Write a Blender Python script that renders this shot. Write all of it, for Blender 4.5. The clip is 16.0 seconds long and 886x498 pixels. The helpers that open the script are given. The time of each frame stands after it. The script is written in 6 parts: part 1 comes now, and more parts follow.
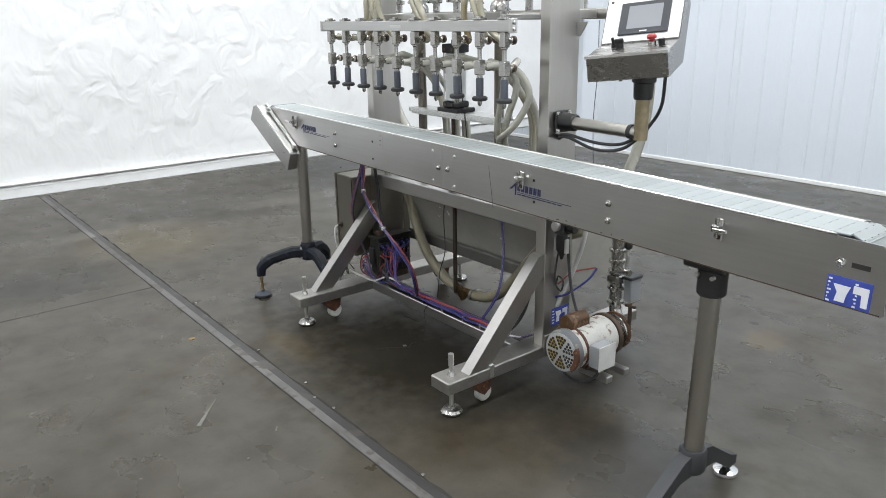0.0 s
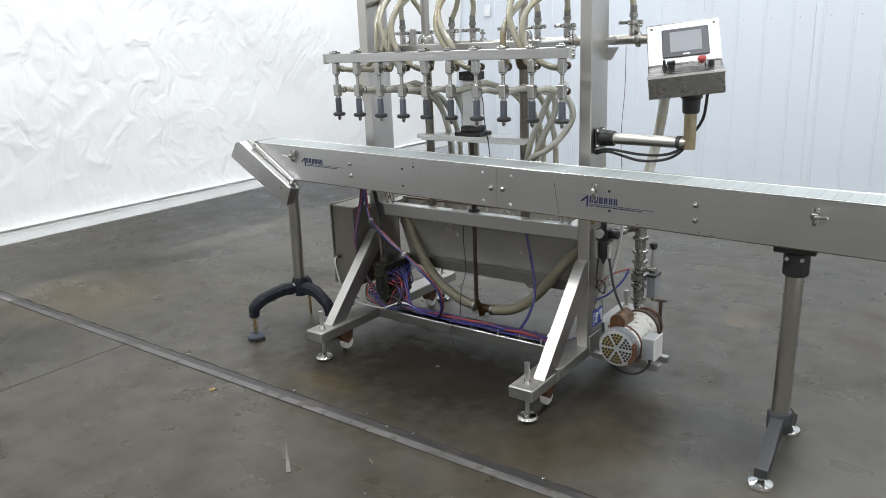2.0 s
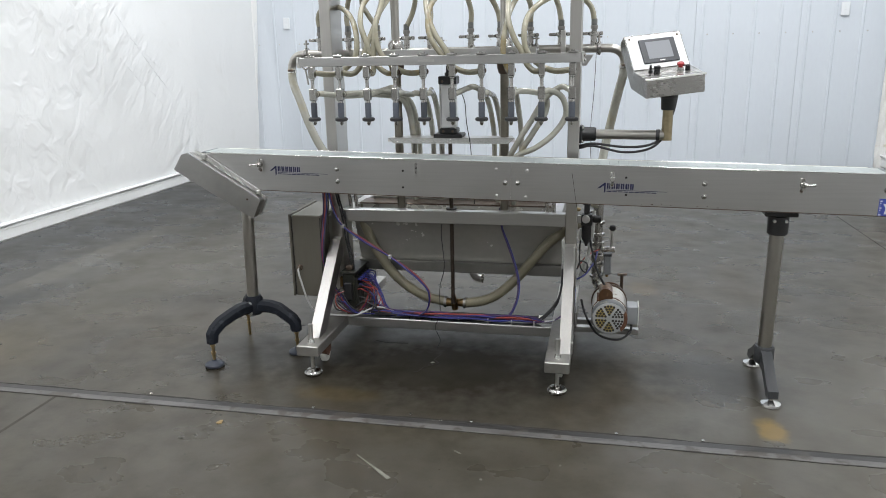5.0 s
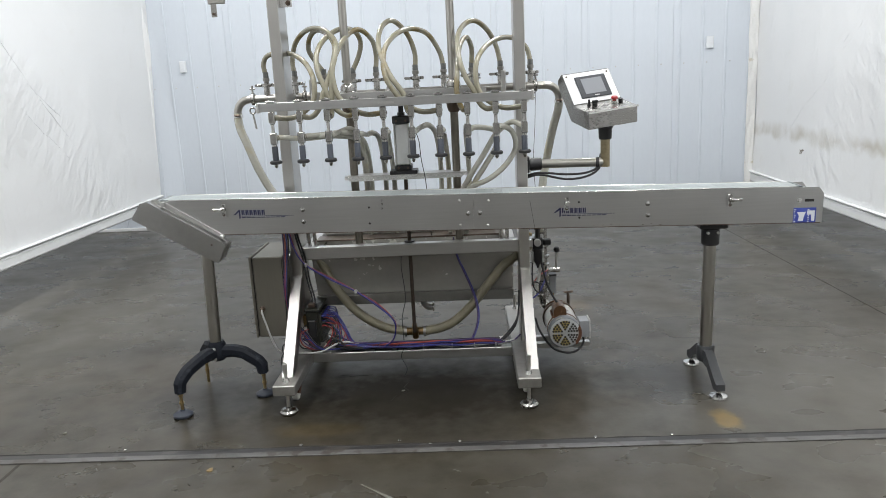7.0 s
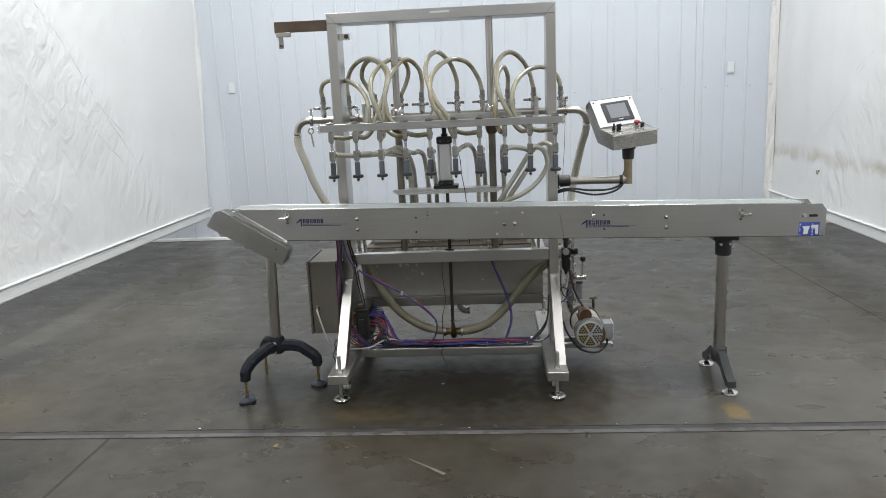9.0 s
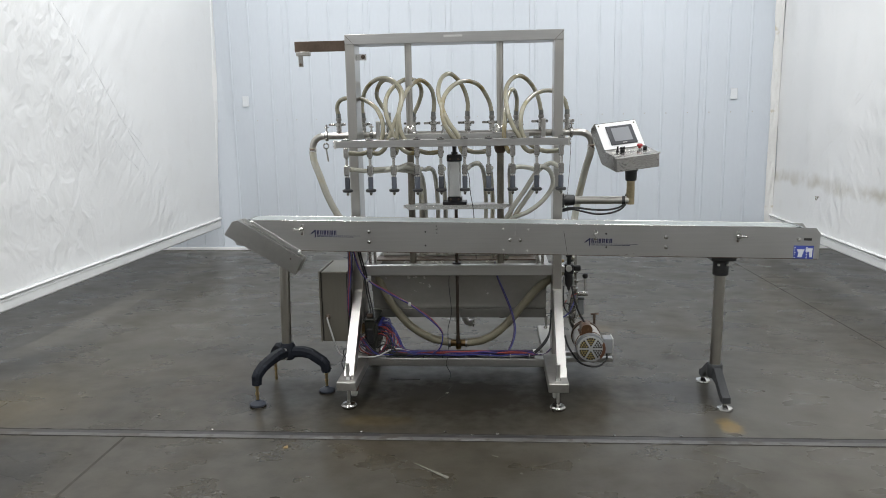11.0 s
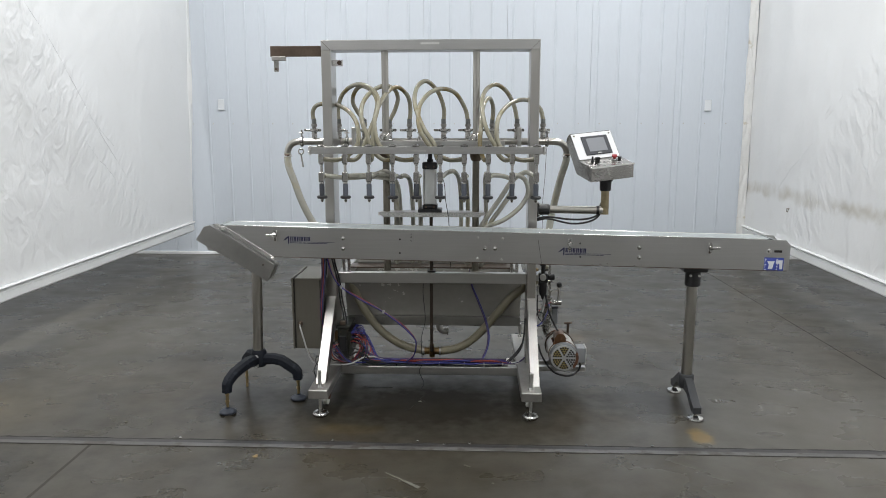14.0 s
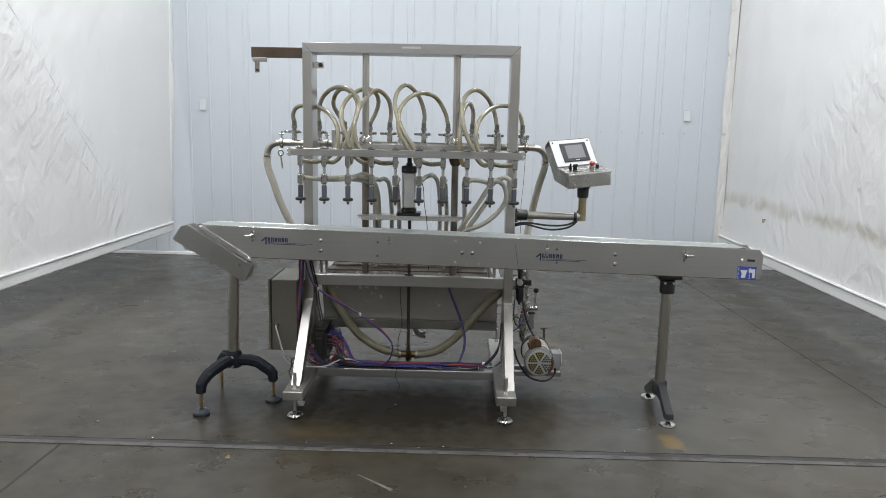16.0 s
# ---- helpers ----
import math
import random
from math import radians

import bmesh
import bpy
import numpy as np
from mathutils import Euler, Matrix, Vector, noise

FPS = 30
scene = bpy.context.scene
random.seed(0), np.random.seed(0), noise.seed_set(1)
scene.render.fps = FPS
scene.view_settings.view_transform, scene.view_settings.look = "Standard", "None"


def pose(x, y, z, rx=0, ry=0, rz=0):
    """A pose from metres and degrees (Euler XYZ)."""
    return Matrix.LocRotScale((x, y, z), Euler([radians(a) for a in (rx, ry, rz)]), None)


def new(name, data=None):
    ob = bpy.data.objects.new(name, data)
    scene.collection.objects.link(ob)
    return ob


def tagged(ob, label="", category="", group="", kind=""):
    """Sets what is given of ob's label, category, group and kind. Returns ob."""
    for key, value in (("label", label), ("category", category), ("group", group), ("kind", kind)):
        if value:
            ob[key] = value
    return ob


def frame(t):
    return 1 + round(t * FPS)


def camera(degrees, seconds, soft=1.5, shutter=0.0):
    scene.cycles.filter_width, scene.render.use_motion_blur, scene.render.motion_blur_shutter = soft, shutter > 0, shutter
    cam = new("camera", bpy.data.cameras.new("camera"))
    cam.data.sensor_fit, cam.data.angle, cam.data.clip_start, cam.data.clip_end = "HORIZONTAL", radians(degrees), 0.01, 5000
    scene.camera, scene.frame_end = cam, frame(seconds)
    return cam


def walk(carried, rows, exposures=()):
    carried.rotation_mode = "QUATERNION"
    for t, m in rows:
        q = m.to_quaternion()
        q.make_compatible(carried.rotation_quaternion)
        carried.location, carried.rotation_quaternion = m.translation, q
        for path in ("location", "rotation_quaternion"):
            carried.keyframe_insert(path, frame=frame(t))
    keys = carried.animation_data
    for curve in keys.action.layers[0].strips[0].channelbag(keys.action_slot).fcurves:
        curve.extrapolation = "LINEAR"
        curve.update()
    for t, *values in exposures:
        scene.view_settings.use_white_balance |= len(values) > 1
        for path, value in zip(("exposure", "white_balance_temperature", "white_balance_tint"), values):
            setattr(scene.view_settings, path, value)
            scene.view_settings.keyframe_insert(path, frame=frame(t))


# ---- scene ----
# ---- camera ----
cam = camera(61.91, 16.0, soft=0.9)
PATH = [
    (0, 2.9582, -1.6643, 1.3954, 51.247, -17.556, 0.978),
    (0.5, 2.8087, -1.8579, 1.4017, 47.915, -17.020, 1.358),
    (1, 2.6941, -2.1065, 1.4084, 42.474, -16.916, 1.227),
    (1.5, 2.5638, -2.2758, 1.4160, 39.245, -17.197, -0.160),
    (2, 2.3664, -2.3788, 1.4198, 35.921, -15.817, 2.250),
    (2.5, 2.1760, -2.5450, 1.4204, 32.039, -15.587, -0.074),
    (3, 1.9977, -2.7402, 1.4200, 27.533, -15.458, 0.945),
    (3.2, 1.9305, -2.7798, 1.4321, 26.711, -15.824, 0.304),
    (5.3, 1.1608, -3.0408, 1.3987, 10.628, -15.056, 1.279),
    (5.5, 1.1185, -3.0507, 1.3996, 9.933, -15.023, 1.222),
    (6, 0.9692, -3.1109, 1.4054, 5.418, -12.574, 2.690),
    (6.5, 0.8455, -3.1649, 1.4199, 2.470, -12.716, 2.788),
    (7, 0.8568, -3.2273, 1.4429, 1.673, -12.930, 2.766),
    (7.5, 0.8475, -3.3459, 1.4398, 2.779, -12.679, 1.673),
    (8, 0.7850, -3.4519, 1.4616, 2.369, -11.715, 0.771),
    (8.5, 0.7601, -3.5543, 1.4776, 2.161, -11.625, 1.750),
    (9, 0.7961, -3.6272, 1.4798, 3.604, -11.478, 2.438),
    (9.5, 0.8100, -3.6907, 1.4892, 3.912, -11.668, 1.145),
    (10, 0.7826, -3.7528, 1.4955, 4.060, -11.169, 1.555),
    (12.5, 0.7781, -3.7817, 1.4911, 4.064, -9.696, 0.045),
    (13, 0.7889, -3.7699, 1.4951, 3.791, -9.664, 0.182),
    (13.5, 0.7853, -3.7671, 1.4950, 3.098, -9.637, 0.079),
    (14, 0.7894, -3.7609, 1.5023, 2.417, -9.746, 0.050),
    (14.5, 0.7997, -3.7639, 1.4919, 1.815, -9.507, 0.119),
    (15, 0.8128, -3.7627, 1.5060, 1.363, -9.650, -0.131),
    (15.5, 0.8186, -3.7721, 1.4841, 1.140, -9.233, -0.823),
    (16, 0.8144, -3.7753, 1.4957, 1.226, -9.306, -1.148),
]
walk(cam, [(t, pose(x, y, z, 90 + pitch, roll, yaw)) for t, x, y, z, yaw, pitch, roll in PATH],
     exposures=[(0.0, 0.17, 6360, 10), (3.0, 0.05, 6380, 10), (7.0, -0.13, 6480, 10), (9.0, -0.26, 6500, 10), (12.5, -0.36, 6500, 10), (16.0, -0.40, 6500, 10)])

# ---- world and light ----
world = bpy.data.worlds.new("world")
scene.world = world
world.use_nodes = True
world.node_tree.nodes["Background"].inputs[0].default_value = (0.80, 0.88, 1.0, 1)
world.node_tree.nodes["Background"].inputs[1].default_value = 0.05


def ceiling_lamp(x, y, watts, sx, sy):
    data = bpy.data.lights.new("ceiling_lamp", "AREA")
    data.shape, data.size, data.size_y, data.energy = "RECTANGLE", sx, sy, watts
    data.color = (0.978, 0.985, 0.985)
    ob = new("ceiling_lamp", data)
    ob.location = (x, y, 4.75)


for lx in (-1.0, 2.3):
    for ly, watts in ((2.5, 92), (0.0, 72), (-2.6, 78), (-5.4, 90)):
        ceiling_lamp(lx, ly, watts, 0.35, 2.0)
for lx in (-5.6, 6.6):
    for ly in (-4.0, 1.2):
        ceiling_lamp(lx, ly, 240, 0.35, 2.2)


# ---- materials ----
def nodes_of(name):
    m = bpy.data.materials.new(name)
    m.use_nodes = True
    nt = m.node_tree
    return m, nt, nt.nodes, nt.links, nt.nodes["Principled BSDF"]


def surface(name, base, rough=0.5, metal=0.0, var=0.12, scale=5.0, grain=90.0, bump=0.03, stretch=(1, 1, 1),
            rough_var=0.1, second=None, amount=0.0, coat=0.0, spec=0.5, trans=0.0, piece=0.0):
    """Colour, gloss and relief varied by a coarse and a fine noise; second: a stain colour over part of it."""
    m, nt, N, L, P = nodes_of(name)
    tc = N.new("ShaderNodeTexCoord")
    mp = N.new("ShaderNodeMapping")
    mp.inputs["Scale"].default_value = stretch
    L.new(tc.outputs["Object"], mp.inputs["Vector"])
    coarse = N.new("ShaderNodeTexNoise")
    coarse.inputs["Scale"].default_value, coarse.inputs["Detail"].default_value = scale, 5
    L.new(tc.outputs["Object"], coarse.inputs["Vector"])
    fine = N.new("ShaderNodeTexNoise")
    fine.inputs["Scale"].default_value, fine.inputs["Detail"].default_value = grain, 4
    L.new(mp.outputs["Vector"], fine.inputs["Vector"])
    mixv = N.new("ShaderNodeMath")
    mixv.operation = "MULTIPLY_ADD"
    mixv.inputs[1].default_value = 0.6
    L.new(coarse.outputs["Fac"], mixv.inputs[0])
    half = N.new("ShaderNodeMath")
    half.operation = "MULTIPLY"
    half.inputs[1].default_value = 0.4
    L.new(fine.outputs["Fac"], half.inputs[0])
    L.new(half.outputs[0], mixv.inputs[2])
    ramp = N.new("ShaderNodeMapRange")
    ramp.inputs["From Min"].default_value, ramp.inputs["From Max"].default_value = 0.3, 0.7
    ramp.inputs["To Min"].default_value, ramp.inputs["To Max"].default_value = 1 - var, 1 + var
    L.new(mixv.outputs[0], ramp.inputs["Value"])
    value = ramp.outputs["Result"]
    if piece:
        info = N.new("ShaderNodeObjectInfo")
        pm = N.new("ShaderNodeMapRange")
        pm.inputs["To Min"].default_value, pm.inputs["To Max"].default_value = 1 - piece, 1 + piece
        L.new(info.outputs["Random"], pm.inputs["Value"])
        mul = N.new("ShaderNodeMath")
        mul.operation = "MULTIPLY"
        L.new(value, mul.inputs[0])
        L.new(pm.outputs["Result"], mul.inputs[1])
        value = mul.outputs[0]
    vm = N.new("ShaderNodeVectorMath")
    vm.operation = "SCALE"
    vm.inputs[0].default_value = base
    L.new(value, vm.inputs["Scale"])
    colour = vm.outputs["Vector"]
    if second:
        st = N.new("ShaderNodeTexNoise")
        st.inputs["Scale"].default_value, st.inputs["Detail"].default_value = scale * 2.3, 8
        L.new(tc.outputs["Object"], st.inputs["Vector"])
        sr = N.new("ShaderNodeMapRange")
        sr.inputs["From Min"].default_value, sr.inputs["From Max"].default_value = 0.62 - amount * 0.3, 0.70 - amount * 0.3
        L.new(st.outputs["Fac"], sr.inputs["Value"])
        mx = N.new("ShaderNodeMix")
        mx.data_type = "RGBA"
        L.new(sr.outputs["Result"], mx.inputs["Factor"])
        L.new(colour, mx.inputs["A"])
        mx.inputs["B"].default_value = (*second, 1)
        colour = mx.outputs["Result"]
        if metal:
            inv = N.new("ShaderNodeMath")
            inv.operation = "SUBTRACT"
            inv.inputs[0].default_value = metal
            L.new(sr.outputs["Result"], inv.inputs[1])
            inv.use_clamp = True
            L.new(inv.outputs[0], P.inputs["Metallic"])
    L.new(colour, P.inputs["Base Color"])
    if not (second and metal):
        P.inputs["Metallic"].default_value = metal
    rr = N.new("ShaderNodeMapRange")
    rr.inputs["From Min"].default_value, rr.inputs["From Max"].default_value = 0.3, 0.7
    rr.inputs["To Min"].default_value, rr.inputs["To Max"].default_value = max(rough - rough_var, 0.03), min(rough + rough_var, 1)
    L.new(mixv.outputs[0], rr.inputs["Value"])
    L.new(rr.outputs["Result"], P.inputs["Roughness"])
    bp = N.new("ShaderNodeBump")
    bp.inputs["Strength"].default_value, bp.inputs["Distance"].default_value = bump, (0.0012 if metal > 0.6 else 0.01)
    L.new(fine.outputs["Fac"], bp.inputs["Height"])
    L.new(bp.outputs["Normal"], P.inputs["Normal"])
    P.inputs["Coat Weight"].default_value = coat
    P.inputs["Specular IOR Level"].default_value = spec
    P.inputs["Transmission Weight"].default_value = trans
    return m


STEEL_X = surface("brushed_steel_along", (0.485, 0.483, 0.475), 0.36, 1.0, 0.08, 3.2, 40, 0.01, (0.12, 4, 4), 0.03)
STEEL_BRACE = surface("polished_brace_steel", (0.43, 0.42, 0.40), 0.33, 1.0, 0.10, 6, 40, 0.006, (4, 4, 0.12), 0.03)
STEEL_POST = surface("smooth_post_steel", (0.49, 0.478, 0.455), 0.33, 1.0, 0.06, 4.5, 40, 0.002, (4, 4, 0.12), 0.012)
STEEL_Y = surface("brushed_steel_deep", (0.49, 0.478, 0.458), 0.37, 1.0, 0.12, 5, 40, 0.01, (4, 0.12, 4), 0.025)
STEEL_TUBE = surface("polished_steel_tube", (0.43, 0.415, 0.385), 0.29, 1.0, 0.05, 4, 60, 0.001, (1, 1, 0.2), 0.004)
STEEL_BRIGHT = surface("bright_steel", (0.66, 0.655, 0.64), 0.22, 1.0, 0.06, 6, 80, 0.01, rough_var=0.06)
STEEL_SATIN = surface("satin_fitting_steel", (0.40, 0.392, 0.375), 0.26, 1.0, 0.12, 12, 90, 0.006, rough_var=0.03)
STEEL_SKID = surface("dull_skid_steel", (0.36, 0.35, 0.33), 0.50, 1.0, 0.22, 7, 40, 0.04, rough_var=0.1)
TARNISH = surface("tarnished_olive_tube", (0.30, 0.25, 0.16), 0.38, 0.9, 0.25, 16, 60, 0.04)
STEEL_MATT = surface("machined_matt_steel", (0.56, 0.555, 0.54), 0.42, 1.0, 0.08, 6, 120, 0.02)
STEEL_TANK = surface("worn_tank_sheet", (0.44, 0.428, 0.395), 0.26, 0.42, 0.10, 3, 30, 0.01, (1, 1, 1), 0.04)
STEEL_RUST = surface("rusted_steel", (0.10, 0.048, 0.026), 0.75, 0.2, 0.35, 22, 120, 0.25, second=(0.24, 0.19, 0.14), amount=0.1)
HOSE_END = surface("dark_hose_end", (0.12, 0.122, 0.118), 0.4, 0, 0.3, 30, 120, 0.02)
STEEL_GREASED = surface("greased_column_steel", (0.20, 0.185, 0.155), 0.33, 1.0, 0.2, 9, 80, 0.01)
STEEL_PANEL = surface("dull_panel_steel", (0.32, 0.312, 0.298), 0.27, 1.0, 0.05, 6, 60, 0.003, (0.3, 3, 3), 0.02)
STEEL_OILY = surface("brown_oily_rod", (0.055, 0.042, 0.033), 0.42, 0.6, 0.25, 9, 80, 0.05)
STEEL_DARK = surface("dark_oiled_steel", (0.12, 0.09, 0.07), 0.4, 0.8, 0.25, 9, 80, 0.05)
ALUMINIUM = surface("anodised_aluminium", (0.72, 0.73, 0.73), 0.50, 0.7, 0.06, 6, 90, 0.02)
BRASS_DARK = surface("tarnished_brass", (0.20, 0.13, 0.06), 0.42, 0.9, 0.35, 30, 120, 0.04)
BRASS = surface("zinc_yellow_steel", (0.45, 0.34, 0.18), 0.35, 1.0, 0.15, 30, 120, 0.02)
GUARD_STEEL = surface("brushed_guard_steel", (0.40, 0.396, 0.385), 0.33, 1.0, 0.10, 5, 40, 0.01, (1, 4, 1), 0.03)
DULL_RAIL = surface("dull_grey_rail", (0.26, 0.255, 0.24), 0.5, 1.0, 0.15, 4, 40, 0.03)
BLACK = surface("black_plastic", (0.012, 0.012, 0.013), 0.42, 0, 0.25, 12, 160, 0.05)
RUBBER = surface("black_rubber", (0.022, 0.022, 0.024), 0.6, 0, 0.2, 12, 160, 0.05)
NYLON = surface("blue_black_nylon", (0.009, 0.011, 0.016), 0.6, 0, 0.35, 14, 120, 0.10, second=(0.022, 0.026, 0.034), amount=0.12, spec=0.2)
PAD_BLUE = surface("dusty_blue_pad", (0.027, 0.033, 0.047), 0.55, 0, 0.3, 14, 120, 0.1)
BOX_GREY = surface("worn_grey_paint", (0.16, 0.16, 0.155), 0.5, 0.1, 0.15, 12, 120, 0.04)
IRON_GREY = surface("grey_cast_leg", (0.035, 0.037, 0.040), 0.5, 0.1, 0.2, 8, 120, 0.05)
NOSE_GREY = surface("slate_grey_plastic", (0.052, 0.059, 0.074), 0.45, 0, 0.15, 20, 120, 0.03, piece=0.45)
WHITE_PL = surface("white_wear_plastic", (0.60, 0.60, 0.565), 0.45, 0, 0.06, 9, 100, 0.02, second=(0.42, 0.41, 0.37), amount=0.05)
SLAT = surface("grey_green_chain_slat", (0.27, 0.295, 0.295), 0.42, 0, 0.08, 12, 150, 0.03, piece=0.06)
HOSE = surface("cloudy_yellow_hose", (0.285, 0.268, 0.198), 0.20, 0, 0.14, 3, 60, 0.01, coat=0.6, second=(0.215, 0.165, 0.072), amount=0.22)
HOSE_PALE = surface("cloudy_pale_hose", (0.43, 0.425, 0.37), 0.22, 0, 0.10, 3, 60, 0.01, coat=0.6, second=(0.41, 0.385, 0.29), amount=0.14)
HOSE_BRAID = surface("braided_beige_hose", (0.20, 0.182, 0.125), 0.4, 0, 0.18, 14, 320, 0.3)
TUBE_BLUE = surface("blue_air_tube", (0.021, 0.025, 0.155), 0.35, 0, 0.15, 20, 120, 0.01)
TUBE_PURPLE = surface("purple_air_tube", (0.038, 0.019, 0.080), 0.35, 0, 0.2, 20, 120, 0.01)
TUBE_RED = surface("red_air_tube", (0.24, 0.035, 0.028), 0.4, 0, 0.15, 20, 120, 0.01)
TUBE_WHITE = surface("white_tube", (0.42, 0.42, 0.41), 0.4, 0, 0.1, 20, 120, 0.01)
CIRCUIT = surface("dark_valve_block", (0.011, 0.012, 0.009), 0.45, 0, 0.4, 40, 150, 0.1, second=(0.05, 0.045, 0.018), amount=0.06)
MOTOR_PAINT = surface("chipped_white_motor_paint", (0.50, 0.495, 0.46), 0.34, 0, 0.14, 10, 120, 0.06, second=(0.13, 0.055, 0.024), amount=0.18)
BOX_GREY = surface("light_grey_box_paint", (0.25, 0.26, 0.27), 0.42, 0, 0.08, 14, 120, 0.03)
COVER_BROWN = surface("bronze_brown_cover", (0.085, 0.042, 0.019), 0.36, 0.1, 0.35, 12, 60, 0.12, second=(0.20, 0.125, 0.06), amount=0.22)
MOTOR_GREY = surface("grey_motor_paint", (0.135, 0.143, 0.152), 0.42, 0, 0.2, 14, 120, 0.05, second=(0.26, 0.245, 0.21), amount=0.10)
RUST = surface("brown_rust", (0.085, 0.034, 0.017), 0.75, 0, 0.45, 24, 120, 0.35, second=(0.20, 0.10, 0.05), amount=0.16)
DISC_GREY = surface("pale_grey_disc_paint", (0.30, 0.31, 0.31), 0.42, 0, 0.15, 20, 120, 0.04)
VENT_YELLOW = surface("tarnished_vent_yellow", (0.25, 0.19, 0.055), 0.6, 0, 0.3, 40, 120, 0.05)
BOX_STEEL = surface("beige_grey_box_steel", (0.165, 0.155, 0.128), 0.45, 0.6, 0.1, 3, 40, 0.02, (3, 3, 0.2), 0.06)
SHEET_WHITE = surface("white_panel_plate", (0.80, 0.81, 0.82), 0.35, 0, 0.02, 6, 90, 0.005)
BEZEL = surface("dark_grey_bezel", (0.045, 0.048, 0.055), 0.4, 0, 0.1, 20, 120, 0.01)
SCREEN = surface("unlit_screen_glass", (0.27, 0.28, 0.30), 0.07, 0, 0.03, 3, 20, 0.0, spec=0.6)
RED = surface("red_button", (0.30, 0.022, 0.026), 0.35, 0, 0.08, 20, 100, 0.01)
LABEL_BLUE = surface("blue_label_print", (0.045, 0.070, 0.33), 0.4, 0, 0.15, 20, 120, 0.01)
LABEL_WHITE = surface("white_label_print", (0.68, 0.70, 0.74), 0.4, 0, 0.06, 20, 120, 0.01)
LOGO_BLUE = surface("dark_blue_print", (0.012, 0.014, 0.062), 0.4, 0, 0.1, 20, 120, 0.01)
TAG_GREY = surface("worn_white_tag", (0.60, 0.60, 0.58), 0.5, 0, 0.06, 30, 120, 0.01)
TAN = surface("tan_scrap", (0.21, 0.145, 0.06), 0.7, 0, 0.3, 60, 200, 0.1)
PALE_SCRAP = surface("pale_paint_smear", (0.13, 0.127, 0.105), 0.7, 0, 0.3, 60, 200, 0.1)
WALL_BLUE = surface("pale_blue_painted_metal", (0.605, 0.65, 0.705), 0.38, 0, 0.03, 1.2, 40, 0.02, (1, 1, 0.3), 0.06)
TRIM_WHITE = surface("white_trim", (0.76, 0.77, 0.77), 0.45, 0, 0.05, 2, 60, 0.03)
TRIM_DIRTY = surface("dirty_cream_trim", (0.75, 0.75, 0.735), 0.55, 0, 0.05, 4, 60, 0.05, second=(0.60, 0.56, 0.47), amount=0.03)
INK = surface("faded_grey_ink", (0.30, 0.27, 0.23), 0.6, 0, 0.2, 30, 90, 0.02)
OUTLET_WHITE = surface("white_outlet_plastic", (0.72, 0.745, 0.77), 0.4, 0, 0.03, 9, 90, 0.01)
GREY_WALL = surface("grey_far_wall", (0.60, 0.60, 0.59), 0.6, 0, 0.1, 0.6, 30, 0.05)
CEIL = surface("white_ceiling_sheet", (0.50, 0.50, 0.50), 0.6, 0, 0.05, 0.8, 30, 0.03)
SEAM = surface("faint_joint_dirt", (0.028, 0.025, 0.020), 0.8, 0, 0.3, 20, 90, 0.1)
JOINT_DIRT = surface("faded_joint_dirt", (0.038, 0.033, 0.025), 0.7, 0, 0.5, 9, 60, 0.1)
GAP = surface("dark_gap_dirt", (0.02, 0.018, 0.016), 0.8, 0, 0.3, 20, 90, 0.1)
CHANNEL = surface("scuffed_channel_steel", (0.040, 0.038, 0.037), 0.36, 0.3, 0.25, 2.5, 30, 0.05, (0.3, 4, 1), 0.1, (0.05, 0.045, 0.04), 0.22)
CHANNEL_EDGE = surface("bright_channel_edge", (0.125, 0.120, 0.116), 0.38, 0.35, 0.45, 5, 30, 0.08, (0.25, 6, 1), 0.12, (0.055, 0.048, 0.040), 0.30)


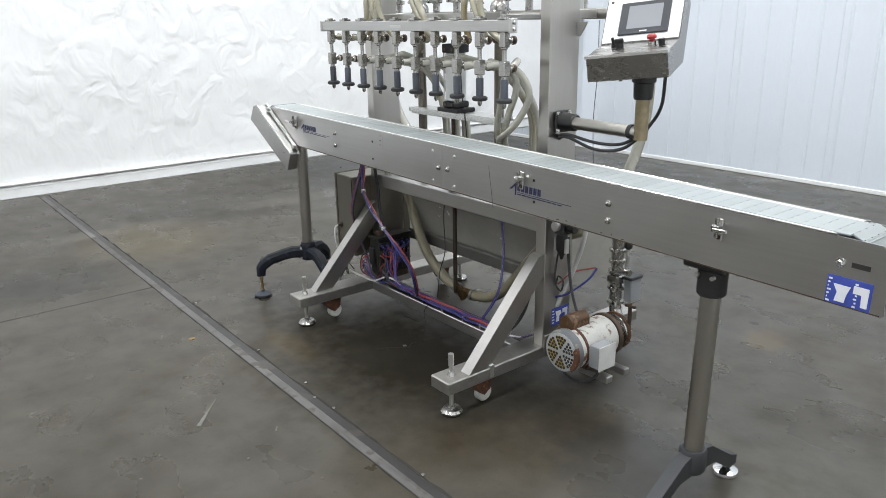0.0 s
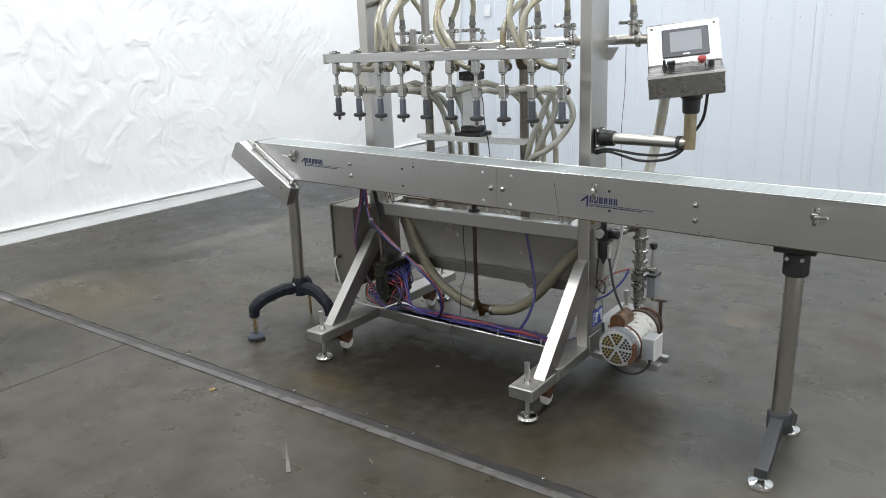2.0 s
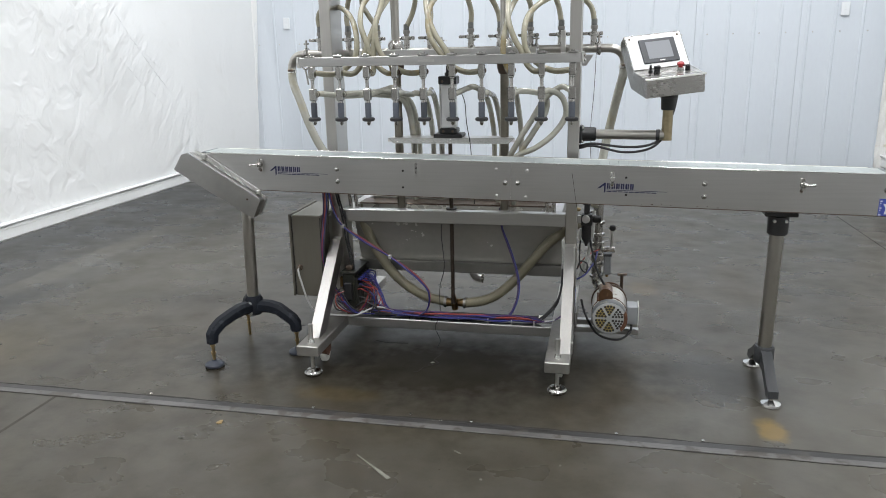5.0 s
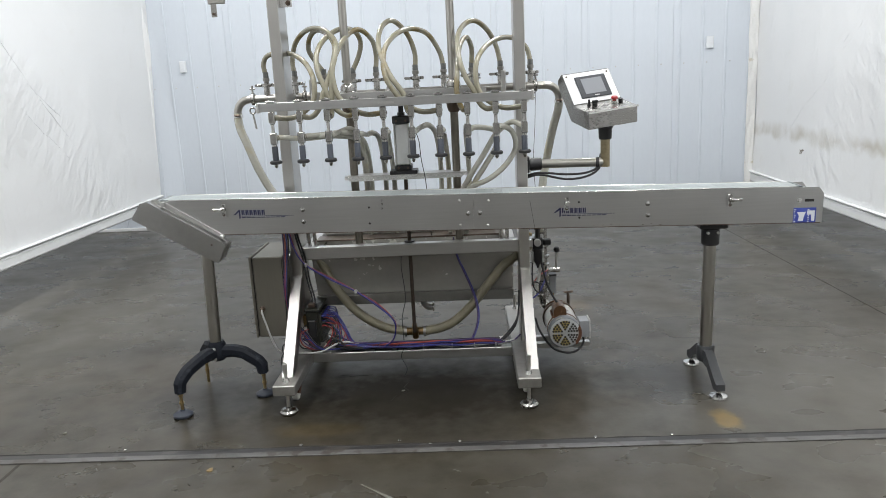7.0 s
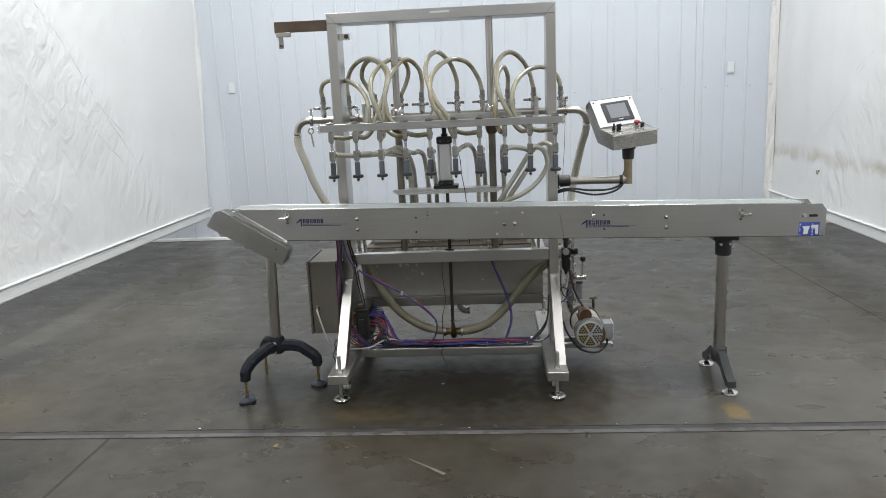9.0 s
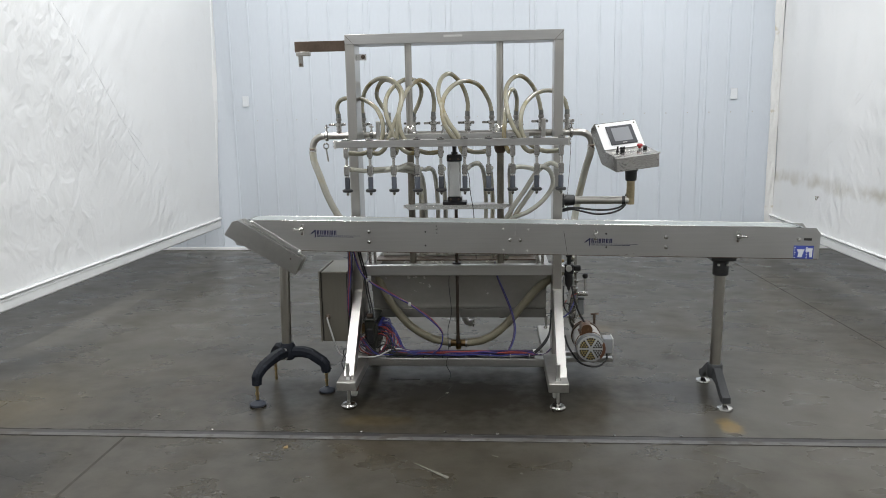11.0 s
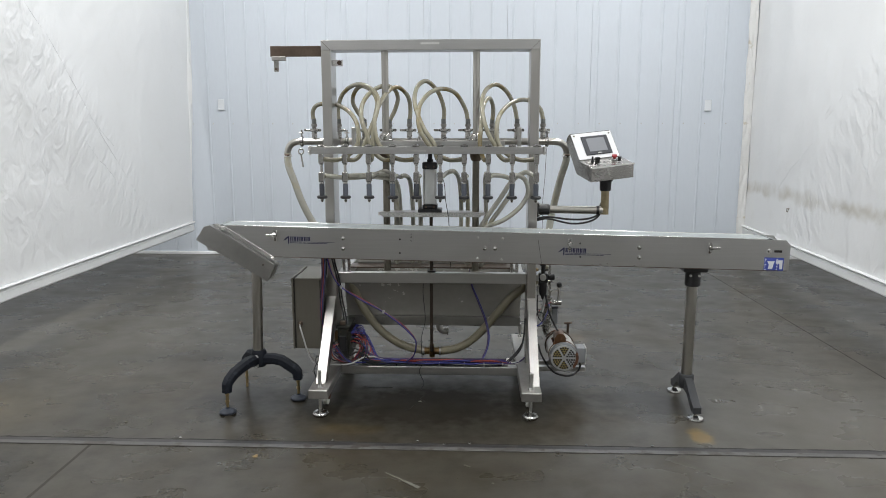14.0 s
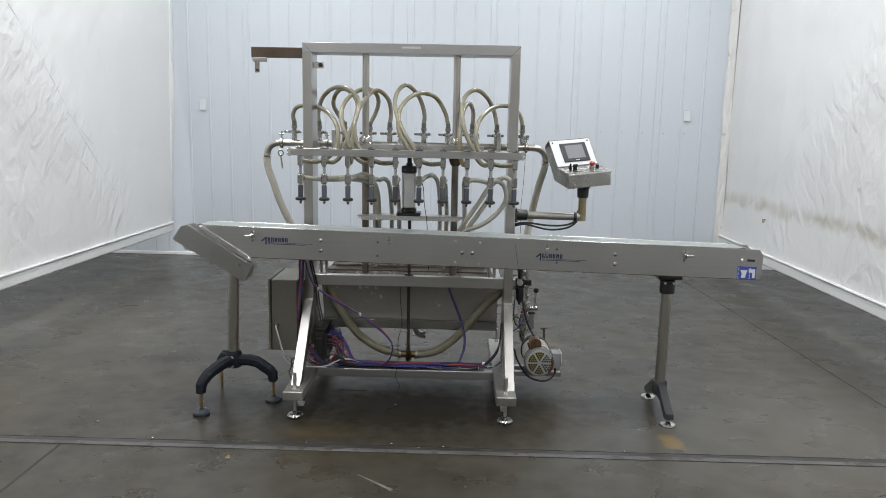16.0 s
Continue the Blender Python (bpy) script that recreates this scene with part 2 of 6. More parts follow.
def curtain_material(name, band_at):
    """White vinyl, creased; band_at: the height of a soiled band above the sheet's rail."""
    m, nt, N, L, P = nodes_of(name)
    tc = N.new("ShaderNodeTexCoord")
    big = N.new("ShaderNodeTexNoise")
    big.inputs["Scale"].default_value, big.inputs["Detail"].default_value, big.inputs["Distortion"].default_value = 2.6, 6, 1.2
    small = N.new("ShaderNodeTexNoise")
    small.inputs["Scale"].default_value, small.inputs["Detail"].default_value, small.inputs["Distortion"].default_value = 14, 5, 0.6
    for n in (big, small):
        L.new(tc.outputs["Object"], n.inputs["Vector"])
    # scuffed band along the right curtain, about head height, and faint soiling
    dirt = N.new("ShaderNodeTexNoise")
    dirt.inputs["Scale"].default_value, dirt.inputs["Detail"].default_value = 5, 8
    L.new(tc.outputs["Object"], dirt.inputs["Vector"])
    dr = N.new("ShaderNodeMapRange")
    dr.inputs["From Min"].default_value, dr.inputs["From Max"].default_value = 0.60, 0.75
    dr.inputs["To Max"].default_value = 0.35
    L.new(dirt.outputs["Fac"], dr.inputs["Value"])
    mx = N.new("ShaderNodeMix")
    mx.data_type = "RGBA"
    mx.inputs["A"].default_value, mx.inputs["B"].default_value = (0.765, 0.772, 0.772, 1), (0.70, 0.70, 0.68, 1)
    L.new(dr.outputs["Result"], mx.inputs["Factor"])
    sep = N.new("ShaderNodeSeparateXYZ")
    L.new(tc.outputs["Object"], sep.inputs["Vector"])
    wave = N.new("ShaderNodeMath")
    wave.operation = "MULTIPLY_ADD"
    wave.inputs[1].default_value = 0.20
    L.new(dirt.outputs["Fac"], wave.inputs[0])
    L.new(sep.outputs["Z"], wave.inputs[2])
    band = N.new("ShaderNodeMapRange")
    band.interpolation_type = "SMOOTHSTEP"
    band.inputs["From Min"].default_value, band.inputs["From Max"].default_value = band_at + 0.24, band_at + 0.13
    below = N.new("ShaderNodeMapRange")
    below.interpolation_type = "SMOOTHSTEP"
    below.inputs["From Min"].default_value, below.inputs["From Max"].default_value = band_at + 0.05, band_at + 0.13
    both = N.new("ShaderNodeMath")
    both.operation = "MULTIPLY"
    for n in (band, below):
        L.new(wave.outputs[0], n.inputs["Value"])
    L.new(band.outputs["Result"], both.inputs[0])
    L.new(below.outputs["Result"], both.inputs[1])
    patchy = N.new("ShaderNodeMapRange")
    patchy.inputs["From Min"].default_value, patchy.inputs["From Max"].default_value = 0.30, 0.62
    patchy.inputs["To Min"].default_value, patchy.inputs["To Max"].default_value = 0.05, 0.62
    L.new(big.outputs["Fac"], patchy.inputs["Value"])
    stain = N.new("ShaderNodeMath")
    stain.operation = "MULTIPLY"
    L.new(both.outputs[0], stain.inputs[0])
    L.new(patchy.outputs["Result"], stain.inputs[1])
    mx2 = N.new("ShaderNodeMix")
    mx2.data_type = "RGBA"
    L.new(stain.outputs[0], mx2.inputs["Factor"])
    L.new(mx.outputs["Result"], mx2.inputs["A"])
    mx2.inputs["B"].default_value = (0.40, 0.36, 0.27, 1)
    L.new(mx2.outputs["Result"], P.inputs["Base Color"])
    P.inputs["Roughness"].default_value = 0.38
    b1 = N.new("ShaderNodeBump")
    b1.inputs["Strength"].default_value, b1.inputs["Distance"].default_value = 0.16, 0.05
    b2 = N.new("ShaderNodeBump")
    b2.inputs["Strength"].default_value, b2.inputs["Distance"].default_value = 0.46, 0.04
    L.new(big.outputs["Fac"], b1.inputs["Height"])
    diag = N.new("ShaderNodeMapping")
    diag.inputs["Rotation"].default_value = (radians(45), 0, 0)
    diag.inputs["Scale"].default_value = (1, 1, 0.75)
    L.new(tc.outputs["Object"], diag.inputs["Vector"])
    crumple = N.new("ShaderNodeTexNoise")
    crumple.inputs["Scale"].default_value, crumple.inputs["Detail"].default_value, crumple.inputs["Distortion"].default_value = 7.5, 2.2, 0.7
    L.new(diag.outputs["Vector"], crumple.inputs["Vector"])
    zone = N.new("ShaderNodeTexNoise")
    zone.inputs["Scale"].default_value, zone.inputs["Detail"].default_value = 0.55, 2
    L.new(tc.outputs["Object"], zone.inputs["Vector"])
    zr = N.new("ShaderNodeMapRange")
    zr.inputs["From Min"].default_value, zr.inputs["From Max"].default_value = 0.36, 0.56
    L.new(zone.outputs["Fac"], zr.inputs["Value"])
    # the sheet is gathered below and before its long slanting fold, and taut beyond it
    slant = N.new("ShaderNodeMath")
    slant.operation = "ADD"
    L.new(sep.outputs["Y"], slant.inputs[0])
    L.new(sep.outputs["Z"], slant.inputs[1])
    gather = N.new("ShaderNodeMapRange")
    gather.interpolation_type = "SMOOTHSTEP"
    gather.inputs["From Min"].default_value, gather.inputs["From Max"].default_value = 5.45, 4.75
    L.new(slant.outputs[0], gather.inputs["Value"])
    gz = N.new("ShaderNodeMath")
    gz.operation = "MULTIPLY"
    L.new(gather.outputs["Result"], gz.inputs[0])
    L.new(zr.outputs["Result"], gz.inputs[1])
    hm = N.new("ShaderNodeMath")
    hm.operation = "MULTIPLY"
    L.new(crumple.outputs["Fac"], hm.inputs[0])
    L.new(gz.outputs[0], hm.inputs[1])
    L.new(hm.outputs[0], b2.inputs["Height"])
    L.new(b1.outputs["Normal"], b2.inputs["Normal"])
    # short wrinkles that cross the long fold
    cross = N.new("ShaderNodeMapping")
    cross.vector_type = "TEXTURE"
    cross.inputs["Rotation"].default_value = (radians(48), 0, 0)
    cross.inputs["Scale"].default_value = (1, 1.9, 0.8)
    L.new(tc.outputs["Object"], cross.inputs["Vector"])
    pleat = N.new("ShaderNodeTexNoise")
    pleat.inputs["Scale"].default_value, pleat.inputs["Detail"].default_value, pleat.inputs["Distortion"].default_value = 8.0, 2.5, 0.35
    L.new(cross.outputs["Vector"], pleat.inputs["Vector"])
    lower = N.new("ShaderNodeMapRange")
    lower.interpolation_type = "SMOOTHSTEP"
    lower.inputs["From Min"].default_value, lower.inputs["From Max"].default_value = 3.9, 4.7
    upper = N.new("ShaderNodeMapRange")
    upper.interpolation_type = "SMOOTHSTEP"
    upper.inputs["From Min"].default_value, upper.inputs["From Max"].default_value = 5.45, 5.0
    strip = N.new("ShaderNodeMath")
    strip.operation = "MULTIPLY"
    for n, k in ((lower, 0), (upper, 1)):
        L.new(slant.outputs[0], n.inputs["Value"])
        L.new(n.outputs["Result"], strip.inputs[k])
    ph = N.new("ShaderNodeMath")
    ph.operation = "MULTIPLY"
    L.new(pleat.outputs["Fac"], ph.inputs[0])
    L.new(strip.outputs[0], ph.inputs[1])
    b3 = N.new("ShaderNodeBump")
    b3.inputs["Strength"].default_value, b3.inputs["Distance"].default_value = 0.45, 0.035
    L.new(ph.outputs[0], b3.inputs["Height"])
    L.new(b2.outputs["Normal"], b3.inputs["Normal"])
    L.new(b3.outputs["Normal"], P.inputs["Normal"])
    return m


CURTAIN = curtain_material("white_vinyl_curtain", 9.0)
CURTAIN_SOILED = curtain_material("soiled_white_vinyl_curtain", 0.50)


def floor_material():
    m, nt, N, L, P = nodes_of("sealed_grey_concrete")
    tc = N.new("ShaderNodeTexCoord")
    co = tc.outputs["Object"]

    def tex(scale, detail, dist=0.0, vec=co):
        n = N.new("ShaderNodeTexNoise")
        n.inputs["Scale"].default_value, n.inputs["Detail"].default_value, n.inputs["Distortion"].default_value = scale, detail, dist
        L.new(vec, n.inputs["Vector"])
        return n.outputs["Fac"]

    def rng(v, a, b, c=0.0, d=1.0):
        n = N.new("ShaderNodeMapRange")
        for k, x in zip(("From Min", "From Max", "To Min", "To Max"), (a, b, c, d)):
            n.inputs[k].default_value = x
        L.new(v, n.inputs["Value"])
        return n.outputs["Result"]

    def mix(f, a, b):
        n = N.new("ShaderNodeMix")
        n.data_type = "RGBA"
        for k, x in (("Factor", f), ("A", a), ("B", b)):
            if isinstance(x, tuple):
                n.inputs[k].default_value = (*x, 1)
            elif isinstance(x, float):
                n.inputs[k].default_value = x
            else:
                L.new(x, n.inputs[k])
        return n.outputs["Result"]

    def mul(a, b):
        n = N.new("ShaderNodeMath")
        n.operation = "MULTIPLY"
        L.new(a, n.inputs[0])
        L.new(b, n.inputs[1])
        return n.outputs[0]

    def spot(x, y, rx, ry, turn=0.0, ragged=0.55, soft=0.45):
        mp = N.new("ShaderNodeMapping")
        mp.vector_type = "TEXTURE"
        mp.inputs["Location"].default_value = (x, y, 0)
        mp.inputs["Rotation"].default_value = (0, 0, radians(turn))
        mp.inputs["Scale"].default_value = (rx, ry, 1)
        L.new(co, mp.inputs["Vector"])
        ln = N.new("ShaderNodeVectorMath")
        ln.operation = "LENGTH"
        L.new(mp.outputs["Vector"], ln.inputs[0])
        ad = N.new("ShaderNodeMath")
        ad.operation = "MULTIPLY_ADD"
        ad.inputs[1].default_value = ragged * 2
        L.new(tex(14, 6), ad.inputs[0])
        L.new(ln.outputs["Value"], ad.inputs[2])
        return rng(ad.outputs[0], 1.0 + ragged, 1.0 - soft + ragged)

    big, mid, fine = tex(0.55, 5, 0.2), tex(2.0, 12), tex(45, 10)
    for n in N:
        if n.bl_idname == "ShaderNodeTexNoise":
            n.inputs["Roughness"].default_value = 0.62
    streak = N.new("ShaderNodeMapping")
    streak.inputs["Scale"].default_value = (0.8, 1.2, 1)
    L.new(co, streak.inputs["Vector"])
    drag = tex(3.4, 12, 0.15, streak.outputs["Vector"])
    c = mix(rng(big, 0.34, 0.66), (0.044, 0.0370, 0.0232), (0.0680, 0.0600, 0.0445))
    c = mix(rng(mid, 0.42, 0.70, 0.0, 0.66), c, (0.0218, 0.0185, 0.0124))
    c = mix(rng(drag, 0.42, 0.70, 0.0, 0.66), c, (0.0773, 0.0706, 0.0554))
    c = mix(rng(tex(9, 12), 0.42, 0.68, 0.0, 0.55), c, (0.0252, 0.0214, 0.0147))
    c = mix(rng(fine, 0.35, 0.75, 0.0, 0.45), c, (0.0689, 0.0638, 0.0521))
    c = mix(rng(tex(1.1, 9, 0.2), 0.48, 0.74, 0.0, 0.55), c, (0.0521, 0.0378, 0.0181))
    c = mix(rng(tex(120, 3), 0.66, 0.74, 0.0, 0.6), c, (0.0966, 0.0907, 0.0756))
    c = mix(rng(tex(30, 6), 0.64, 0.74, 0.0, 0.6), c, (0.0109, 0.0101, 0.0084))
    # worn paint and stains, and shade painted in under the machine
    # this mask covers rough floor below the machine and the shade there
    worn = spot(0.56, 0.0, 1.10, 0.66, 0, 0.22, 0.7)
    # broad pale patches brighten both sides, the left one for the curtain's sheen
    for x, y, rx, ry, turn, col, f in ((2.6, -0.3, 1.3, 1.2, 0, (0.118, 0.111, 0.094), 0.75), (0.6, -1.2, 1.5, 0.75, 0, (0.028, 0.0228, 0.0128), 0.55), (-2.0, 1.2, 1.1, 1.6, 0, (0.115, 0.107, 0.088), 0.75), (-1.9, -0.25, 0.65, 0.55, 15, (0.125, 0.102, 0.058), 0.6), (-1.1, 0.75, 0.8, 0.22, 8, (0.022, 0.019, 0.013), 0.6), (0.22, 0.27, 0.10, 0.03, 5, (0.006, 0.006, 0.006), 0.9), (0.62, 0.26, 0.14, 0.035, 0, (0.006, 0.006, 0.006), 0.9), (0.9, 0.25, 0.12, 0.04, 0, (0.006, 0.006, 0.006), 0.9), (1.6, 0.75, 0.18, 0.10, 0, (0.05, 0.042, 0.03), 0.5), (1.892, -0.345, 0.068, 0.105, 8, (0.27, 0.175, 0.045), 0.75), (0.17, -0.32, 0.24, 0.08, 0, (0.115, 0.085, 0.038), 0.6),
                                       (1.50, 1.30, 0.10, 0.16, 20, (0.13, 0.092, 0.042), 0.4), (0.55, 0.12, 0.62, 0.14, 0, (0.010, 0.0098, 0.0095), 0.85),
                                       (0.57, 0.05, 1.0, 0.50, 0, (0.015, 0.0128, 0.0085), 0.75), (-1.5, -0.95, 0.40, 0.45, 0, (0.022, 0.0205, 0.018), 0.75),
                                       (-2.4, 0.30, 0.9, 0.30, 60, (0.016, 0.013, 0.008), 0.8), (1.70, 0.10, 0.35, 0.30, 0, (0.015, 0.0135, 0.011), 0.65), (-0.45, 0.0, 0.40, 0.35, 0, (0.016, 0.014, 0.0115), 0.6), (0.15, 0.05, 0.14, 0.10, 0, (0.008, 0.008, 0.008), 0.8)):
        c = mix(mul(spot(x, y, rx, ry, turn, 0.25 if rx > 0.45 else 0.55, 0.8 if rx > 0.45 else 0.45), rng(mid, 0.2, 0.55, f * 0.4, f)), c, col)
    # the machine's shade, darkened into the floor colour
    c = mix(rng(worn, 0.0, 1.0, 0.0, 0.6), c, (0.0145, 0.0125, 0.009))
    tone = N.new("ShaderNodeVectorMath")
    tone.operation = "SCALE"
    tone.inputs["Scale"].default_value = 0.88
    L.new(c, tone.inputs[0])
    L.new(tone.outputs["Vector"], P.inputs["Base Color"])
    gloss = N.new("ShaderNodeMath")
    gloss.operation = "ADD"
    L.new(rng(drag, 0.3, 0.7, 0.22, 0.38), gloss.inputs[0])
    L.new(rng(worn, 0.0, 1.0, 0.0, 0.22), gloss.inputs[1])
    L.new(gloss.outputs[0], P.inputs["Roughness"])
    L.new(mul(rng(tex(4.5, 9, 0.0), 0.30, 0.70, 0.52, 0.24), rng(worn, 0.0, 1.0, 1.0, 0.12)), P.inputs["Specular IOR Level"])
    b = N.new("ShaderNodeBump")
    b.inputs["Strength"].default_value, b.inputs["Distance"].default_value = 0.10, 0.002
    L.new(tex(55, 7, 0.3), b.inputs["Height"])
    L.new(b.outputs["Normal"], P.inputs["Normal"])
    return m


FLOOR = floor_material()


# ---- geometry helpers ----
class Geo:
    """Vertices and faces of one mesh, in world metres."""

    def __init__(self):
        self.v, self.f = [], []

    def add(self, verts, faces):
        n = len(self.v)
        self.v += [Vector(p) for p in verts]
        self.f += [tuple(i + n for i in f) for f in faces]
        return self

    def box(self, x0, x1, y0, y1, z0, z1, c=0.002):
        """A box with chamfered edges."""
        c = min(c, (x1 - x0) * 0.45, (y1 - y0) * 0.45, (z1 - z0) * 0.45)
        lo, hi = (x0, y0, z0), (x1, y1, z1)
        ids, verts = {}, []
        for sx in (0, 1):
            for sy in (0, 1):
                for sz in (0, 1):
                    s = (sx, sy, sz)
                    for axis in range(3):
                        p = [hi[k] if s[k] else lo[k] for k in range(3)]
                        for k in range(3):
                            if k != axis:
                                p[k] += -c if s[k] else c
                        ids[s, axis] = len(verts)
                        verts.append(p)
        faces = []
        for a in range(3):
            b, d = (a + 1) % 3, (a + 2) % 3
            for s in (0, 1):
                def key(i, j):
                    k = [0, 0, 0]
                    k[a], k[b], k[d] = s, i, j
                    return tuple(k)
                quad = [ids[key(*q), a] for q in ((0, 0), (1, 0), (1, 1), (0, 1))]
                faces.append(quad if s else quad[::-1])
            for i in (0, 1):
                for j in (0, 1):
                    def edge(t):
                        k = [0, 0, 0]
                        k[a], k[b], k[d] = t, i, j
                        return tuple(k)
                    quad = [ids[edge(0), b], ids[edge(1), b], ids[edge(1), d], ids[edge(0), d]]
                    faces.append(quad if i == j else quad[::-1])
        for sx in (0, 1):
            for sy in (0, 1):
                for sz in (0, 1):
                    s = (sx, sy, sz)
                    tri = [ids[s, 0], ids[s, 1], ids[s, 2]]
                    faces.append(tri if (sx + sy + sz) % 2 else tri[::-1])
        return self.add(verts, faces)

    def beam(self, p0, p1, w, h, side=(1, 0, 0), c=0.002):
        """A rectangular bar from p0 to p1: w along side, h across it."""
        p0, p1 = Vector(p0), Vector(p1)
        d = (p1 - p0)
        n = d.length
        d.normalize()
        s = Vector(side)
        s = (s - d * s.dot(d)).normalized()
        u = d.cross(s)
        g = Geo().box(-w / 2, w / 2, 0, n, -h / 2, h / 2, c)
        return self.add([p0 + s * p.x + d * p.y - u * p.z for p in g.v], g.f)

    def cyl(self, p0, p1, r0, r1=None, n=18, cap=True):
        return self.lathe(p0, p1, [(r0, 0), (r0 if r1 is None else r1, 1)], n, cap, True)

    def lathe(self, p0, p1, profile, n=18, cap=True, unit=False):
        """A turned shape about the line from p0 towards p1; profile: radius and height along it."""
        p0, p1 = Vector(p0), Vector(p1)
        d = p1 - p0
        k = d.length if unit else 1.0
        d.normalize()
        a = d.orthogonal().normalized()
        b = d.cross(a)
        verts, faces = [], []
        for r, h in profile:
            for i in range(n):
                t = 2 * math.pi * i / n
                verts.append(p0 + d * h * k + (a * math.cos(t) + b * math.sin(t)) * r)
        for j in range(len(profile) - 1):
            for i in range(n):
                q = (i + 1) % n
                faces.append((j * n + i, j * n + q, (j + 1) * n + q, (j + 1) * n + i))
        if cap:
            faces.append(tuple(range(n))[::-1])
            faces.append(tuple(range((len(profile) - 1) * n, len(profile) * n)))
        return self.add(verts, faces)

    def tube(self, points, r, n=10, sub=6, smooth=True, rib=0.0):
        """A round tube along a smooth line through the points; rib: how deep it is ringed."""
        p = [Vector(q) for q in points]
        line = []
        if smooth and len(p) > 2:
            e = [p[0] * 2 - p[1]] + p + [p[-1] * 2 - p[-2]]
            for i in range(1, len(e) - 2):
                for j in range(sub):
                    t = j / sub
                    line.append(0.5 * (2 * e[i] + (e[i + 1] - e[i - 1]) * t + (2 * e[i - 1] - 5 * e[i] + 4 * e[i + 1] - e[i + 2]) * t * t
                                       + (3 * e[i] - e[i - 1] - 3 * e[i + 1] + e[i + 2]) * t ** 3))
            line.append(p[-1])
        else:
            line = p
        verts, faces = [], []
        a = None
        for i, q in enumerate(line):
            d = (line[min(i + 1, len(line) - 1)] - line[max(i - 1, 0)]).normalized()
            a = d.orthogonal().normalized() if a is None else (a - d * a.dot(d)).normalized()
            b = d.cross(a)
            w = r * (1 - rib * (i % 4 > 1))
            verts += [q + (a * math.cos(2 * math.pi * k / n) + b * math.sin(2 * math.pi * k / n)) * w for k in range(n)]
        for j in range(len(line) - 1):
            for i in range(n):
                q = (i + 1) % n
                faces.append((j * n + i, j * n + q, (j + 1) * n + q, (j + 1) * n + i))
        faces.append(tuple(range(n))[::-1])
        faces.append(tuple(range((len(line) - 1) * n, len(line) * n)))
        return self.add(verts, faces)

    def prism(self, poly, along, lo, hi):
        """A flat polygon drawn out from lo to hi along axis 'x' (poly in y, z), 'y' (poly in x, z) or 'z' (poly in x, y)."""
        def at(p, h):
            return {"x": (h, p[0], p[1]), "y": (p[0], h, p[1]), "z": (p[0], p[1], h)}[along]
        n = len(poly)
        verts = [at(p, lo) for p in poly] + [at(p, hi) for p in poly]
        faces = [tuple(range(n)), tuple(range(n, 2 * n))[::-1]]
        for i in range(n):
            q = (i + 1) % n
            faces.append((i, i + n, q + n, q))
        return self.add(verts, faces)

    def bolt(self, p, d, r=0.006, h=0.005, n=6):
        """A bolt head on its washer, standing on p along d."""
        p, d = Vector(p), Vector(d).normalized()
        self.lathe(p - d * 0.0005, p + d, [(r * 1.5, 0), (r * 1.5, 0.0015)], 12)
        return self.lathe(p, p + d, [(r, 0), (r, h * 0.75), (r * 0.75, h)], n)

    def moved(self, m):
        self.v = [m @ p for p in self.v]
        return self


ORIGIN = {}


def mesh_of(name, g, material, origin=(0, 0, 0)):
    me = bpy.data.meshes.new(name)
    o = Vector(origin)
    me.from_pydata([p - o for p in g.v], [], g.f)
    bm = bmesh.new()
    bm.from_mesh(me)
    bmesh.ops.recalc_face_normals(bm, faces=bm.faces)
    bm.to_mesh(me)
    bm.free()
    me.polygons.foreach_set("use_smooth", [True] * len(me.polygons))
    me.set_sharp_from_angle(angle=radians(31))
    me.materials.append(material)
    return me


def thing(name, at, label, category, group="", kind=""):
    ob = new(name)
    ob.location = at
    ob.empty_display_size = 0.1
    ORIGIN[ob] = Vector(at)
    return tagged(ob, label, category, group, kind)


def solid(name, g, material, label, category="", kind="", group=""):
    """A thing that is one mesh."""
    ob = new(name, mesh_of(name, g, material))
    ORIGIN[ob] = Vector((0, 0, 0))
    return tagged(ob, label, category, group, kind)


def part(name, g, material, parent, label=""):
    ob = new(name, mesh_of(name, g, material, ORIGIN[parent]))
    ob.parent = parent
    ORIGIN[ob] = ORIGIN[parent]
    return tagged(ob, label)


def piece(name, me, parent, m):
    """A piece that shares its mesh: m is its pose in the world."""
    ob = new(name, me)
    ob.parent = parent
    ob.matrix_basis = Matrix.Translation(-ORIGIN[parent]) @ m
    ORIGIN[ob] = ORIGIN[parent]
    return ob


def again(ob, shift, parent):
    """A further copy of a part with its sub-parts, moved by shift; it shares the meshes."""
    made = new(ob.name.split(".")[0], ob.data)
    made.parent = parent
    made.matrix_basis = (Matrix.Translation(shift) if parent == ob.parent else Matrix.Identity(4)) @ ob.matrix_basis
    if "label" in ob:
        made["label"] = ob["label"]
    ORIGIN[made] = ORIGIN[ob]
    for ch in ob.children:
        again(ch, shift, made)
    return made


# ---- the room ----
WEST, EAST, NORTH, TOP = -2.3745, 3.713, 4.489, 5.0
SKEW = -0.0131                     # the room stands a little askew to the machine
NORTHWARD = Matrix.Translation((0.7, NORTH, 0)) @ Matrix.Rotation(SKEW, 4, "Z") @ Matrix.Translation((-0.7, -NORTH, 0))
